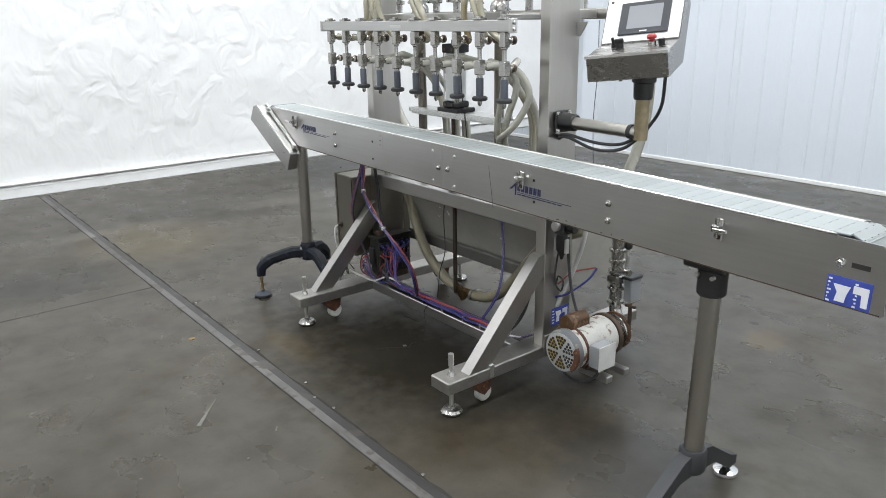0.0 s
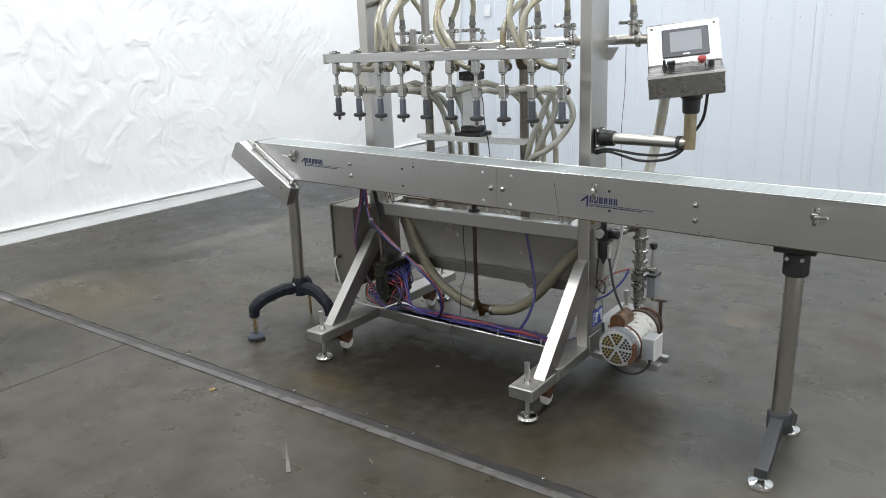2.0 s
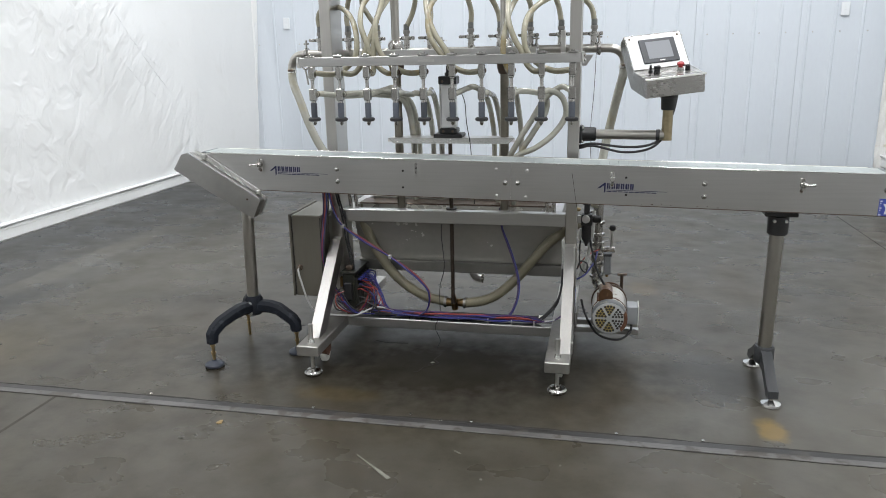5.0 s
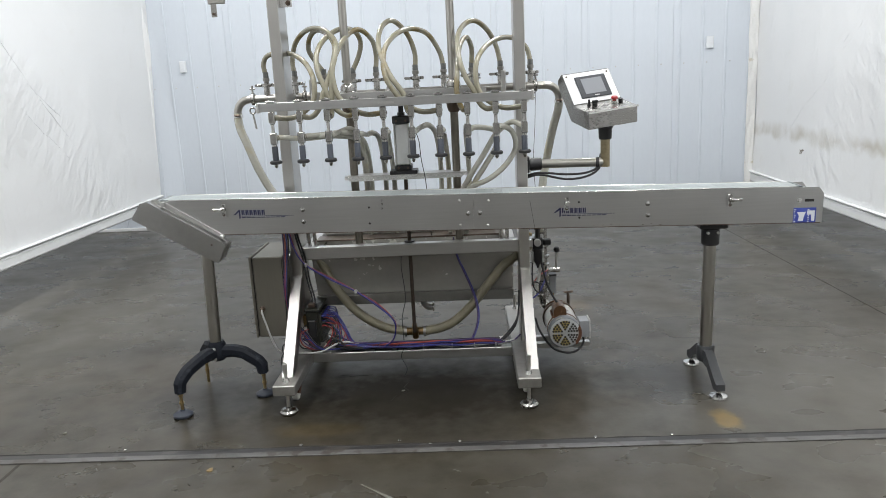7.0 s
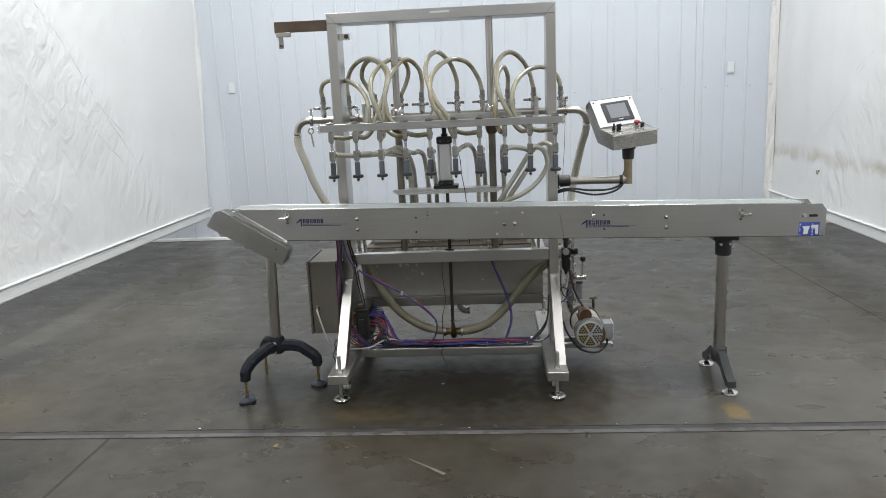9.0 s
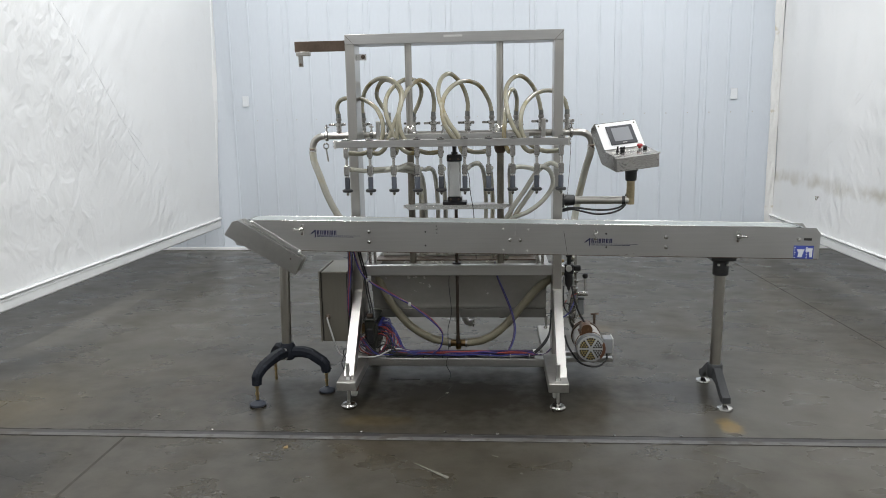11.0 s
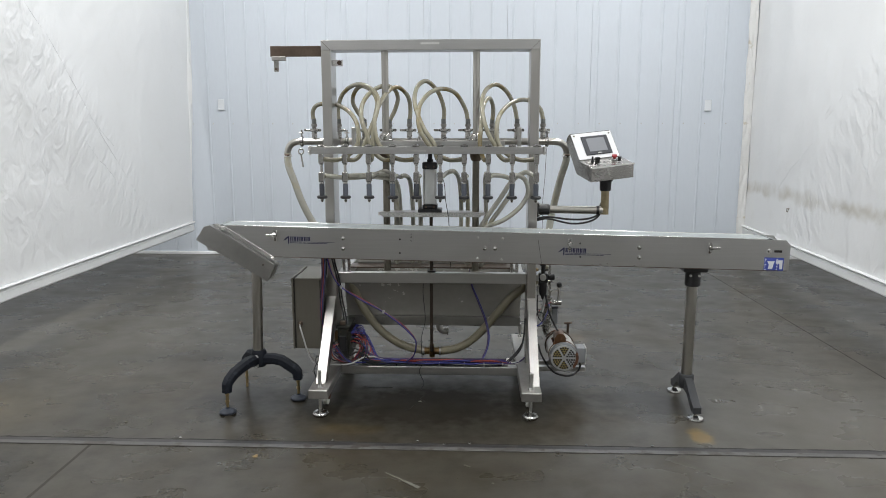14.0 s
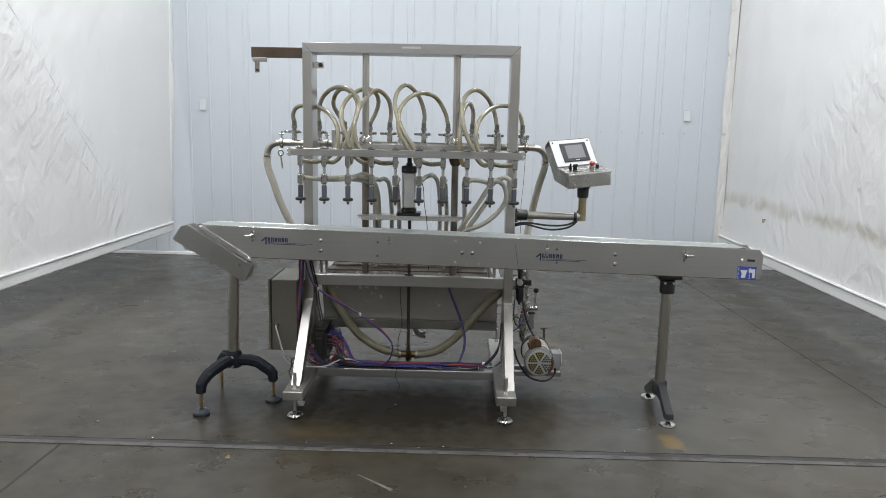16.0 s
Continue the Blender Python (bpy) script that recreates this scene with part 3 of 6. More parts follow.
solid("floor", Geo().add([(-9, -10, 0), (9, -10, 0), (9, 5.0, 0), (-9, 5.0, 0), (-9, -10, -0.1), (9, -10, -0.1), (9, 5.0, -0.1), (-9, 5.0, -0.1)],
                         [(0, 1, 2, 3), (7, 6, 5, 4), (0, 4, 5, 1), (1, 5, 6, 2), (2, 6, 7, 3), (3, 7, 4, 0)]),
      FLOOR, "worn sealed grey concrete floor with stains and painted-in shade", "floor", "structure")
solid("ceiling", Geo().box(-9, 9, -10, 5.0, TOP, TOP + 0.1), CEIL, "plain white sheet ceiling", "ceiling", "structure")
solid("wall_south", Geo().box(-9, 9, -10.1, -10, 0, TOP), GREY_WALL, "plain grey wall behind", "wall", "structure")
solid("wall_outer_east", Geo().box(9, 9.1, -10, 5.0, 0, TOP), GREY_WALL, "plain grey wall beyond the curtain", "wall", "structure")
solid("wall_outer_west", Geo().box(-9.1, -9, -10, 5.0, 0, TOP), GREY_WALL, "plain grey wall beyond the curtain", "wall", "structure")


def north_wall():
    """Pale blue sheet metal: flat pans between low upright ribs, one sheet to four ribs."""
    wall = solid("wall_north", Geo().box(-9, 9, NORTH + 0.03, NORTH + 0.16, 0, TOP).moved(NORTHWARD), GREY_WALL,
                 "pale blue ribbed sheet metal wall", "wall", "structure")
    pitch, across = 0.2255, 4
    prof = []
    for k in range(across):
        x = k * pitch
        prof += [(x, 0), (x + 0.050, 0), (x + 0.055, -0.005), (x + 0.069, -0.005), (x + 0.074, 0)]
    end = across * pitch - 0.002
    prof.append((end, 0))
    n = len(prof)
    verts = [(x, y, z) for z in (0.02, TOP - 0.02) for x, y in prof] + [(x, 0.02, z) for z in (0.02, TOP - 0.02) for x in (0, end)]
    faces = [(i, i + 1, i + 1 + n, i + n) for i in range(n - 1)]
    faces += [(2 * n, 2 * n + 2, 2 * n + 3, 2 * n + 1), (0, n, 2 * n + 2, 2 * n), (n - 1, 2 * n + 1, 2 * n + 3, 2 * n - 1)]
    me = mesh_of("wall_sheet", Geo().add(verts, faces), WALL_BLUE)
    x0 = -2.409 - 0.063 - 8 * across * pitch
    screws = Geo()
    for k in range(19):
        piece("wall_sheet", me, wall, NORTHWARD @ pose(x0 + k * across * pitch, NORTH, 0))
    for k in range(72):
        x = x0 + k * pitch + 0.108
        if -4.5 < x < 5:
            screws.lathe((x, NORTH + 0.001, 1.486), (x, NORTH - 1, 1.486), [(0.007, 0), (0.007, 0.003), (0.004, 0.006)], 8)
    part("wall_screws", screws.moved(NORTHWARD), STEEL_MATT, wall, "small screw heads in a row")
    part("base_trim", Geo().box(-9, 9, NORTH - 0.012, NORTH + 0.03, 0.0, 0.035, 0.004).moved(NORTHWARD), TRIM_WHITE, wall, "narrow white trim along the floor")
    return wall


north_wall()


def curtain(name, x, face, rail_low, label):
    """A white sheet stretched like a wall, ending above the floor at a round-edged rail; face: the way it looks along x."""
    ob = thing(name, (x, -1.5, rail_low), label, "curtain wall", kind="structure")
    y0, y1, z0 = -8.0, NORTH - 0.03 + (0.035 if face > 0 else -0.022), rail_low + 0.09
    turn = Matrix.Translation((x, 1, 0)) @ Matrix.Rotation(SKEW, 4, "Z") @ Matrix.Translation((-x, -1, 0))

    def depth(y, z):
        q = Vector((y * 0.8 + z * 0.55, z * 0.7 - y * 0.25, x))
        d = 0.030 * noise.noise(q) + 0.008 * noise.noise(q * 2.7) + 0.002 * abs(noise.noise(q * 6.5)) + (0.006 if face > 0 else 0.012) * noise.noise(Vector((y * 3.5, z * 0.35 + y * 0.5, x * 2)))
        d += 0.008 * noise.noise(Vector((y * 2.6 + z * 2.6, (z - y) * 6.0, x))) * max(0.0, noise.noise(Vector((y * 0.6, z * 0.6, 3.3 + x))) + 0.05)
        return d * min(1.0, 0.25 + (z - z0) * 1.2)

    def end(z):
        """The west sheet hangs askew: its far edge leaves the corner towards the floor."""
        return min(y1, 4.245 + 0.165 * (z - 0.40) + 0.012 * noise.noise(Vector((0.4, z * 4, 2.2)))) if face > 0 else y1

    ny, nz = 420, 150
    verts, faces = [], []
    for j in range(nz + 1):
        z = z0 + (TOP - z0) * j / nz
        for i in range(ny + 1):
            y = y0 + (end(z) - y0) * i / ny
            d = depth(y, z)
            verts.append((x + face * d, y, z))
    w = ny + 1
    for j in range(nz):
        for i in range(ny):
            faces.append((j * w + i, j * w + i + 1, (j + 1) * w + i + 1, (j + 1) * w + i))
    n = len(verts)
    bx = x - face * 0.09
    far = end(z0)
    verts += [(bx, y0, z0), (bx, far, z0), (bx, y1, TOP), (bx, y0, TOP)]
    faces.append((n, n + 3, n + 2, n + 1))
    faces.append(tuple(range(w)) + (n + 1, n))
    faces.append(tuple(j * w + ny for j in range(nz + 1)) + (n + 2, n + 1))
    faces.append(tuple(j * w for j in range(nz + 1)) + (n + 3, n))
    part("sheet", Geo().add(verts, faces).moved(turn), CURTAIN if face > 0 else CURTAIN_SOILED, ob, "wrinkled white plastic sheet")
    # sharp folds that run slanting down the sheet
    west = (((1.30, 2.52), (1.46, 2.35), (1.61, 2.22), (1.77, 2.085), (1.95, 1.885), (2.125, 1.685), (2.17, 1.635), (2.36, 1.43), (2.64, 1.17), (2.95, 0.875)),
            ((2.09, 1.39), (2.31, 1.20), (2.43, 1.13), (2.62, 0.97)), ((2.20, 1.57), (2.40, 1.43), (2.61, 1.30)))
    east = (((2.42, 1.71), (2.56, 1.60), (2.69, 1.52)), ((2.88, 1.33), (3.10, 1.20), (3.29, 1.10)), ((3.33, 1.08), (3.57, 0.88), (3.80, 0.75)), ((2.52, 1.70), (2.70, 1.56)))
    for line in (west if face > 0 else east):
        g = Geo().tube([(x + face * (depth(u, w) + 0.0002), u, w) for u, w in line], 0.0014 if face > 0 else 0.0008, 8, 8)
        part("fold", g.moved(turn), CURTAIN if face > 0 else CURTAIN_SOILED, ob)
    if face < 0:
        for p, q in (((3.30, 0.70), (3.33, 0.66)), ((3.28, 0.695), (3.36, 0.69)), ((3.345, 0.69), (3.35, 0.66))):
            part("ink_mark", Geo().beam((x - depth(*p) - 0.002, *p), (x - depth(*q) - 0.002, *q), 0.006, 0.006, c=0.0005).moved(turn), INK, ob, "small dark scribbled mark")
    a, b = sorted((x - face * 0.09, x + face * 0.022))
    part("bottom_rail", Geo().box(a, b, y0, far, rail_low, rail_low + 0.083, 0.012).moved(turn), TRIM_WHITE, ob, "white rail along the lower edge")
    a, b = sorted((x + face * 0.004, x + face * 0.034))
    part("seam_welt", Geo().box(a, b, y0, far, rail_low + 0.091, rail_low + 0.112, 0.008).moved(turn), TRIM_WHITE, ob)
    return ob


curtain("wall_west", WEST, 1, 0.311, "white vinyl curtain wall hung above the floor")
curtain("wall_east", EAST, -1, 0.277, "white vinyl curtain wall with scuffs, hung above the floor")


def corner_sheet():
    """The crumpled edge of the sheet, folded round the corner."""
    g = Geo()
    rows, cols = 160, 6
    for j in range(rows + 1):
        z = 0.20 + 4.70 * j / rows
        for i in range(cols + 1):
            u = i / cols
            e = 0.012 * noise.noise(Vector((u * 3, z * 9, 1.7))) + 0.008 * noise.noise(Vector((u * 7, z * 23, 4.1)))
            x = EAST - 0.038 + 0.085 * u + (0.010 * noise.noise(Vector((0.3, z * 5, 2))) if i == 0 else 0)
            g.v.append(Vector((x, NORTH - 0.028 + e, z)))
    w = cols + 1
    for j in range(rows):
        for i in range(cols):
            g.f.append((j * w + i, j * w + i + 1, (j + 1) * w + i + 1, (j + 1) * w + i))
    n = len(g.v)
    g.v += [v + Vector((0, 0.010, 0)) for v in g.v]
    g.f += [tuple(q + n for q in f[::-1]) for f in g.f]
    rim = [i for i in range(w)] + [j * w + cols for j in range(1, rows + 1)] + [rows * w + i for i in range(cols - 1, -1, -1)] + [j * w for j in range(rows - 1, 0, -1)]
    for a, b in zip(rim, rim[1:] + rim[:1]):
        g.f.append((a, a + n, b + n, b))
    return solid("corner_trim_east", g.moved(NORTHWARD), TRIM_DIRTY, "crumpled dirty cream sheet edge in the corner", "trim", "structure")


corner_sheet()


def wall_outlet(x, z):
    north = NORTH + SKEW * (x - 0.7)
    ob = thing("wall_outlet", (x, north - 0.012, z), "white electrical outlet plate on the metal wall", "outlet", "outlets on the wall")
    y = north - 0.011
    part("cover_plate", Geo().box(x - 0.036, x + 0.036, y - 0.010, y, z - 0.058, z + 0.058, 0.004), OUTLET_WHITE, ob)
    for dz in (-0.022, 0.022):
        part("socket", Geo().box(x - 0.016, x + 0.016, y - 0.0112, y - 0.0095, z + dz - 0.014, z + dz + 0.014, 0.002), OUTLET_WHITE, ob)


wall_outlet(-2.034, 1.696)
wall_outlet(3.295, 1.677)


def floor_channel():
    """The steel-covered channel let into the floor, end to end."""
    ob = thing("floor_channel", (0, -0.48, 0), "scuffed steel cover strip over a floor channel", "floor channel", kind="structure")
    part("cover_strip", Geo().box(-8, 8, -0.510, -0.476, -0.05, 0.002, 0.001), CHANNEL, ob, "dark scuffed inner strip")
    part("edge_bar", Geo().box(-8, 8, -0.5445, -0.5105, -0.05, 0.0035, 0.001), CHANNEL_EDGE, ob, "worn bright edge bar")
    near = random.Random(8)
    rim = [(-8 + 0.06 * k, -0.5485 + near.uniform(-0.0025, 0.002)) for k in range(268)]
    part("dirt_gap", Geo().prism(rim + [(8.02, -0.545), (-8, -0.545)], "z", -0.05, 0.0015), GAP, ob, "dark dirt-filled gap")
    rnd = random.Random(5)
    far = [(-8 + 0.06 * k, -0.4685 + rnd.uniform(-0.005, 0.006)) for k in range(268)]
    part("dirt_gap", Geo().prism([(-8, -0.4755), (8.02, -0.4755)] + far[::-1], "z", -0.05, 0.0015), GAP, ob, "dark dirt-filled gap")
    for x, y in ((0.120, -0.458), (0.656, -0.480), (0.527, -0.447), (0.775, -0.466), (-0.62, -0.457), (1.325, -0.466), (1.633, -0.463)):
        part("screw", Geo().lathe((x, y, 0), (x, y, 1), [(0.0065, 0), (0.0065, 0.004), (0.005, 0.006)], 10), STEEL_SATIN, ob, "bright screw head")
    return ob


floor_channel()
solid("floor_joint", Geo().beam((3.125, 4.45, 0.0), (3.258, -0.455, 0.0), 0.006, 0.003, c=0.0005), SEAM, "dark saw-cut joint across the floor", "floor joint", "structure")


def crack(name, pts, r):
    g = Geo()
    for a, b in zip(pts, pts[1:]):
        g.beam((*a, 0.0), (*b, 0.0), r, 0.003, c=0.0003)
    return solid(name, g, GAP, "thin dark crack in the concrete", "crack", "structure")


crack("floor_crack", ((0.52, 0.16), (0.50, 0.10), (0.53, 0.06), (0.47, 0.00), (0.455, -0.05), (0.44, -0.055)), 0.0022)
crack("floor_crack", ((0.16, 0.28), (0.22, 0.26), (0.33, 0.27)), 0.002)
solid("floor_joint", Geo().beam((-1.018, -0.55, 0.0), (-0.985, -7.0, 0.0), 0.014, 0.002, c=0.0005), JOINT_DIRT, "dark saw-cut joint across the floor", "floor joint", "structure")


def scrap(x, y, r, seed, material, label, stretch=1.0, turn=0.0):
    rnd = random.Random(seed)
    pts = []
    for k in range(9):
        a = 2 * math.pi * k / 9
        q = r * rnd.uniform(0.45, 1.0)
        u, v = q * math.cos(a) * stretch, q * math.sin(a)
        t = radians(turn)
        pts.append((x + u * math.cos(t) - v * math.sin(t), y + u * math.sin(t) + v * math.cos(t)))
    ob = thing("floor_scrap", (x, y, 0), label, "debris", "scraps on the floor")
    part("flake", Geo().prism(pts, "z", 0.0, 0.003), material, ob)


scrap(-0.20, -0.638, 0.016, 1, TAN, "small tan scrap lying on the floor", 1.3, 40)
scrap(-0.973, -0.275, 0.012, 4, PALE_SCRAP, "small pale scrap lying on the floor", 1.0, 10)
scrap(0.876, -0.854, 0.006, 5, PALE_SCRAP, "small pale scrap lying on the floor", 1.0, 10)

scrap(0.50, 0.06, 0.009, 6, PALE_SCRAP, "small pale scrap lying on the floor", 1.3, 10)
scrap(1.132, -0.72, 0.006, 7, PALE_SCRAP, "small pale scrap lying on the floor", 1.2, 60)
scrap(0.764, -0.695, 0.004, 8, PALE_SCRAP, "thin pale streak on the floor", 6.0, -35)


def paint_streak(x0, y0, x1, y1, w0, w1):
    """A dragged streak of pale paint, ragged and widening to its end."""
    rnd = random.Random(11)
    a, b = Vector((x0, y0)), Vector((x1, y1))
    d = (b - a).normalized()
    n = Vector((-d.y, d.x))
    rows = [(k / 12, (w0 + (w1 - w0) * (k / 12) ** 2) * rnd.uniform(0.6, 1.0)) for k in range(13)]
    near = [a + (b - a) * t - n * w for t, w in rows]
    far = [a + (b - a) * t + n * w * 0.8 for t, w in rows]
    ob = thing("floor_scrap", ((x0 + x1) / 2, (y0 + y1) / 2, 0), "long pale paint smear on the floor", "debris", "scraps on the floor")
    part("flake", Geo().prism([tuple(p) for p in near + far[::-1]], "z", 0.0, 0.0025), PALE_SCRAP, ob)


paint_streak(0.414, -0.775, 0.569, -0.903, 0.003, 0.014)


# ---- the conveyor ----
SLOPE = math.atan(0.0212)
CV = Matrix.Translation((-0.55, 0, 0.9725)) @ Matrix.Rotation(SLOPE, 4, "Y")


def cv(x, z):
    """Along the conveyor and above the top of its side panel, for a place on its front given in the room."""
    p = CV.inverted() @ Vector((x, 0, z))
    return p.x, p.z


def on_belt(g):
    return g.moved(CV)


def conveyor():
    ob = thing("conveyor", (0.92, 0.085, 0), "long stainless steel slat chain conveyor on two pedestal legs", "conveyor")
    deep, high, length = 0.170, 0.159, 2.945
    seam = cv(0.870, 0.85)[0]
    c = 0.028
    for y0, y1 in ((0.0, 0.004), (deep - 0.004, deep)):
        left = [(0.10, -high), (seam - 0.0008, -high), (seam - 0.0008, 0), (0.012, 0), (0.0, -0.012), (0.0, -0.055)]
        right = [(seam + 0.0008, -high), (length - 0.004, -high), (length, -high + 0.004), (length, -c), (length - c * 0.8, 0), (seam + 0.0008, 0)]
        for poly in (left, right):
            part("side_panel", on_belt(Geo().prism(poly, "y", y0, y1)), STEEL_X, ob, "brushed steel side panel")
    for u in (0.35, 0.9, 1.45, 2.0, 2.55):
        part("cross_bar", on_belt(Geo().box(u - 0.012, u + 0.012, 0.004, deep - 0.004, -0.10, -0.07)), STEEL_Y, ob)
    part("bottom_pan", on_belt(Geo().box(0.2, length - 0.10, 0.0045, deep - 0.0045, -0.066, -0.062, 0.001)), STEEL_X, ob)
    for y0, y1 in ((0.003, 0.017), (deep - 0.017, deep - 0.003)):
        part("wear_strip", on_belt(Geo().box(0.06, length - 0.13, y0, y1, -0.022, 0.0030, 0.001)), WHITE_PL, ob, "white plastic wear strip")
        part("guide_lip", on_belt(Geo().box(0.06, length - 0.12, min(y0, y1) - 0.0035 if y0 < 0.05 else y1 + 0.0005, y0 - 0.0005 if y0 < 0.05 else y1 + 0.0035, 0.0, 0.0045, 0.0008)), STEEL_BRIGHT, ob, "thin bright steel lip")
    part("lower_edge", on_belt(Geo().box(0.102, length - 0.006, -0.0007, 0.0, -high + 0.0002, -high + 0.0036, 0.0003)), STEEL_DARK, ob, "dark strip along the lower edge")
    for k in range(7):
        u = 1.95 + 0.06 * ((k * 7) % 13) / 2 + 0.004 * k
        part("dirt_fleck", on_belt(Geo().box(u, u + 0.004 + 0.003 * (k % 3), -0.0006, 0.0, -high + 0.006 + 0.0016 * (k % 5), -high + 0.0085 + 0.0016 * (k % 5), 0.0002)), STEEL_DARK, ob)
    # chain slats, one by one
    pitch = 0.0381
    sl = Geo().box(-0.0184, 0.0184, -0.066, 0.066, -0.0050, 0.0, 0.0012)
    for y in (-0.052, -0.017, 0.017, 0.052):
        sl.box(-0.0209, -0.0165, y - 0.010, y + 0.010, -0.0046, -0.0005, 0.0006)
    me = mesh_of("slat", sl, SLAT)
    y = deep / 2
    for k in range(74):
        u = 0.045 + k * pitch
        piece("slat", me, ob, CV @ pose(u, y, 0.0036))
    for u0, way in ((0.045 + 73 * pitch + 0.019, 1), (0.045 - 0.019, -1)):
        for k in range(3):
            a = radians(24 + 30 * k)
            r = 0.052
            m = CV @ pose(u0 + way * r * math.sin(a), y, 0.0036 - r * (1 - math.cos(a)), 0, math.degrees(a) * way, 0)
            piece("slat", me, ob, m)
    for u in (0.045, length - 0.085):
        part("end_shaft", on_belt(Geo().cyl((u, 0.005, -0.05), (u, deep - 0.005, -0.05), 0.02)), STEEL_DARK, ob)
    # bolts and holes of the front panel
    for x, z in ((0.110, 0.908), (0.110, 0.854), (0.846, 0.860), (0.898, 0.860), (1.635, 0.869), (1.636, 0.818)):
        u, w = cv(x, z)
        part("bolt", on_belt(Geo().lathe((u, 0.0005, w), (u, -1, w), [(0.0105, 0), (0.0105, 0.002), (0.0082, 0.0025), (0.0080, 0.006), (0.0062, 0.0095), (0.0030, 0.0112)], 14)), STEEL_SATIN, ob, "bright domed bolt head")
    for x, z in ((0.809, 0.916), (0.810, 0.806), (0.937, 0.911), (0.932, 0.801)):
        u, w = cv(x, z)
        part("flat_bolt", on_belt(Geo().lathe((u, 0.001, w), (u, -1, w), [(0.0072, 0), (0.0072, 0.003), (0.004, 0.0045)], 14)), STEEL_MATT, ob)
    for x, z in ((0.407, 0.905), (0.406, 0.833), (0.466, 0.934), (0.466, 0.917), (0.465, 0.898), (1.334, 0.889), (1.336, 0.819)):
        u, w = cv(x, z)
        part("hole_plug", on_belt(Geo().lathe((u, 0.002, w), (u, -1, w), [(0.0048, 0), (0.0048, 0.0032)], 10)), GAP, ob, "small dark hole")
    u, w = cv(0.466, 0.912)
    part("backing_plate", on_belt(Geo().box(u - 0.017, u + 0.017, -0.0012, 0.0005, w - 0.035, w + 0.03, 0.0004)), STEEL_X, ob)
    # slot and take-up bolt at the end
    u, w = cv(2.325, 0.854)
    part("slot", on_belt(Geo().box(u - 0.012, u + 0.028, -0.0006, 0.002, w - 0.006, w + 0.006, 0.0004)), GAP, ob, "dark take-up slot")
    u, w = cv(2.289, 0.854)
    part("bolt", on_belt(Geo().bolt((u, 0, w), (0, -1, 0), 0.008, 0.010)), STEEL_BRIGHT, ob)
    # guide rail clamps
    for x, z, wing in ((-0.243, 0.922, -1), (1.281, 0.884, 0), (1.991, 0.870, 1)):
        u, w = cv(x, z)
        cl = part("rail_clamp", on_belt(Geo().box(u - 0.010, u + 0.008, -0.005, 0.0, w - 0.032, w + 0.026, 0.002)), STEEL_MATT, ob, "steel rail clamp")
        part("clamp_block", on_belt(Geo().box(u - 0.011, u + 0.011, -0.030, -0.005, w - 0.006, w + 0.014, 0.004)), STEEL_SATIN, cl)
        part("clamp_screw", on_belt(Geo().cyl((u, -0.018, w - 0.020), (u, -0.018, w + 0.030), 0.0055, n=12)), STEEL_SATIN, cl)
        if wing:
            part("clamp_lever", on_belt(Geo().beam((u, -0.036, w + 0.003), (u + wing * 0.040, -0.038, w + 0.006), 0.006, 0.010, (0, 1, 0), 0.002)), STEEL_BRIGHT, cl)
        else:
            part("clamp_knob", on_belt(Geo().cyl((u, -0.030, w + 0.004), (u, -0.040, w + 0.004), 0.009, n=12)), STEEL_MATT, cl)
        part("clamp_stud", on_belt(Geo().bolt((u - 0.001, -0.005, w - 0.022), (0, -1, 0), 0.0045, 0.006)), STEEL_DARK, cl)
    # maker's marks as plain bars
    for x, z in ((-0.202, 0.916), (1.224, 0.864)):
        u, w = cv(x, z)
        lg = Geo()
        lg.prism([(u - 0.002, w - 0.020), (u + 0.026, w + 0.004), (u + 0.031, w + 0.004), (u + 0.031, w - 0.034), (u + 0.025, w - 0.038), (u + 0.025, w - 0.006), (u + 0.010, w - 0.018)], "y", -0.0012, 0.001)
        for k in range(6):
            a = u + 0.036 + k * 0.0182
            lg.box(a, a + 0.0064, -0.0010, 0.001, w - 0.0205, w + 0.0022, 0.0003)
            lg.box(a + 0.0084, a + 0.0136, -0.0010, 0.001, w - 0.0205, w + 0.0022, 0.0003)
        lg.box(u + 0.036, u + 0.270, -0.0010, 0.001, w - 0.0262, w - 0.0242, 0.0003)
        for k in range(9):
            lg.box(u + 0.036 + k * 0.022, u + 0.055 + k * 0.022, -0.0010, 0.001, w - 0.0330, w - 0.0295, 0.0003)
        part("maker_mark", on_belt(lg), LOGO_BLUE, ob, "dark blue printed mark with two lines")
    u, w = cv(2.315, 0.789)
    st = part("sticker", on_belt(Geo().box(u - 0.049, u + 0.049, -0.0012, 0.001, w - 0.033, w + 0.033, 0.0003)), LABEL_BLUE, ob, "blue and white sticker")
    bars = Geo()
    for k in range(7):
        z = 0.026 - 0.0088 * k
        for x0, x1 in ((-0.046, -0.038 - 0.003 * (k % 3)), (0.012 + 0.003 * (k % 2), 0.019)):
            bars.box(u + x0, u + x1, -0.0018, -0.0010, w + z - 0.0042, w + z, 0.0003)
    bars.prism([(u - 0.034, w + 0.014), (u + 0.004, w + 0.014), (u - 0.003, w - 0.006), (u - 0.006, w - 0.026), (u - 0.028, w - 0.026), (u - 0.024, w - 0.004)], "y", -0.0022, -0.0010)
    bars.prism([(u + 0.010, w + 0.020), (u + 0.043, w + 0.020), (u + 0.043, w - 0.026), (u + 0.030, w - 0.026), (u + 0.028, w + 0.002), (u + 0.010, w + 0.002)], "y", -0.0022, -0.0010)
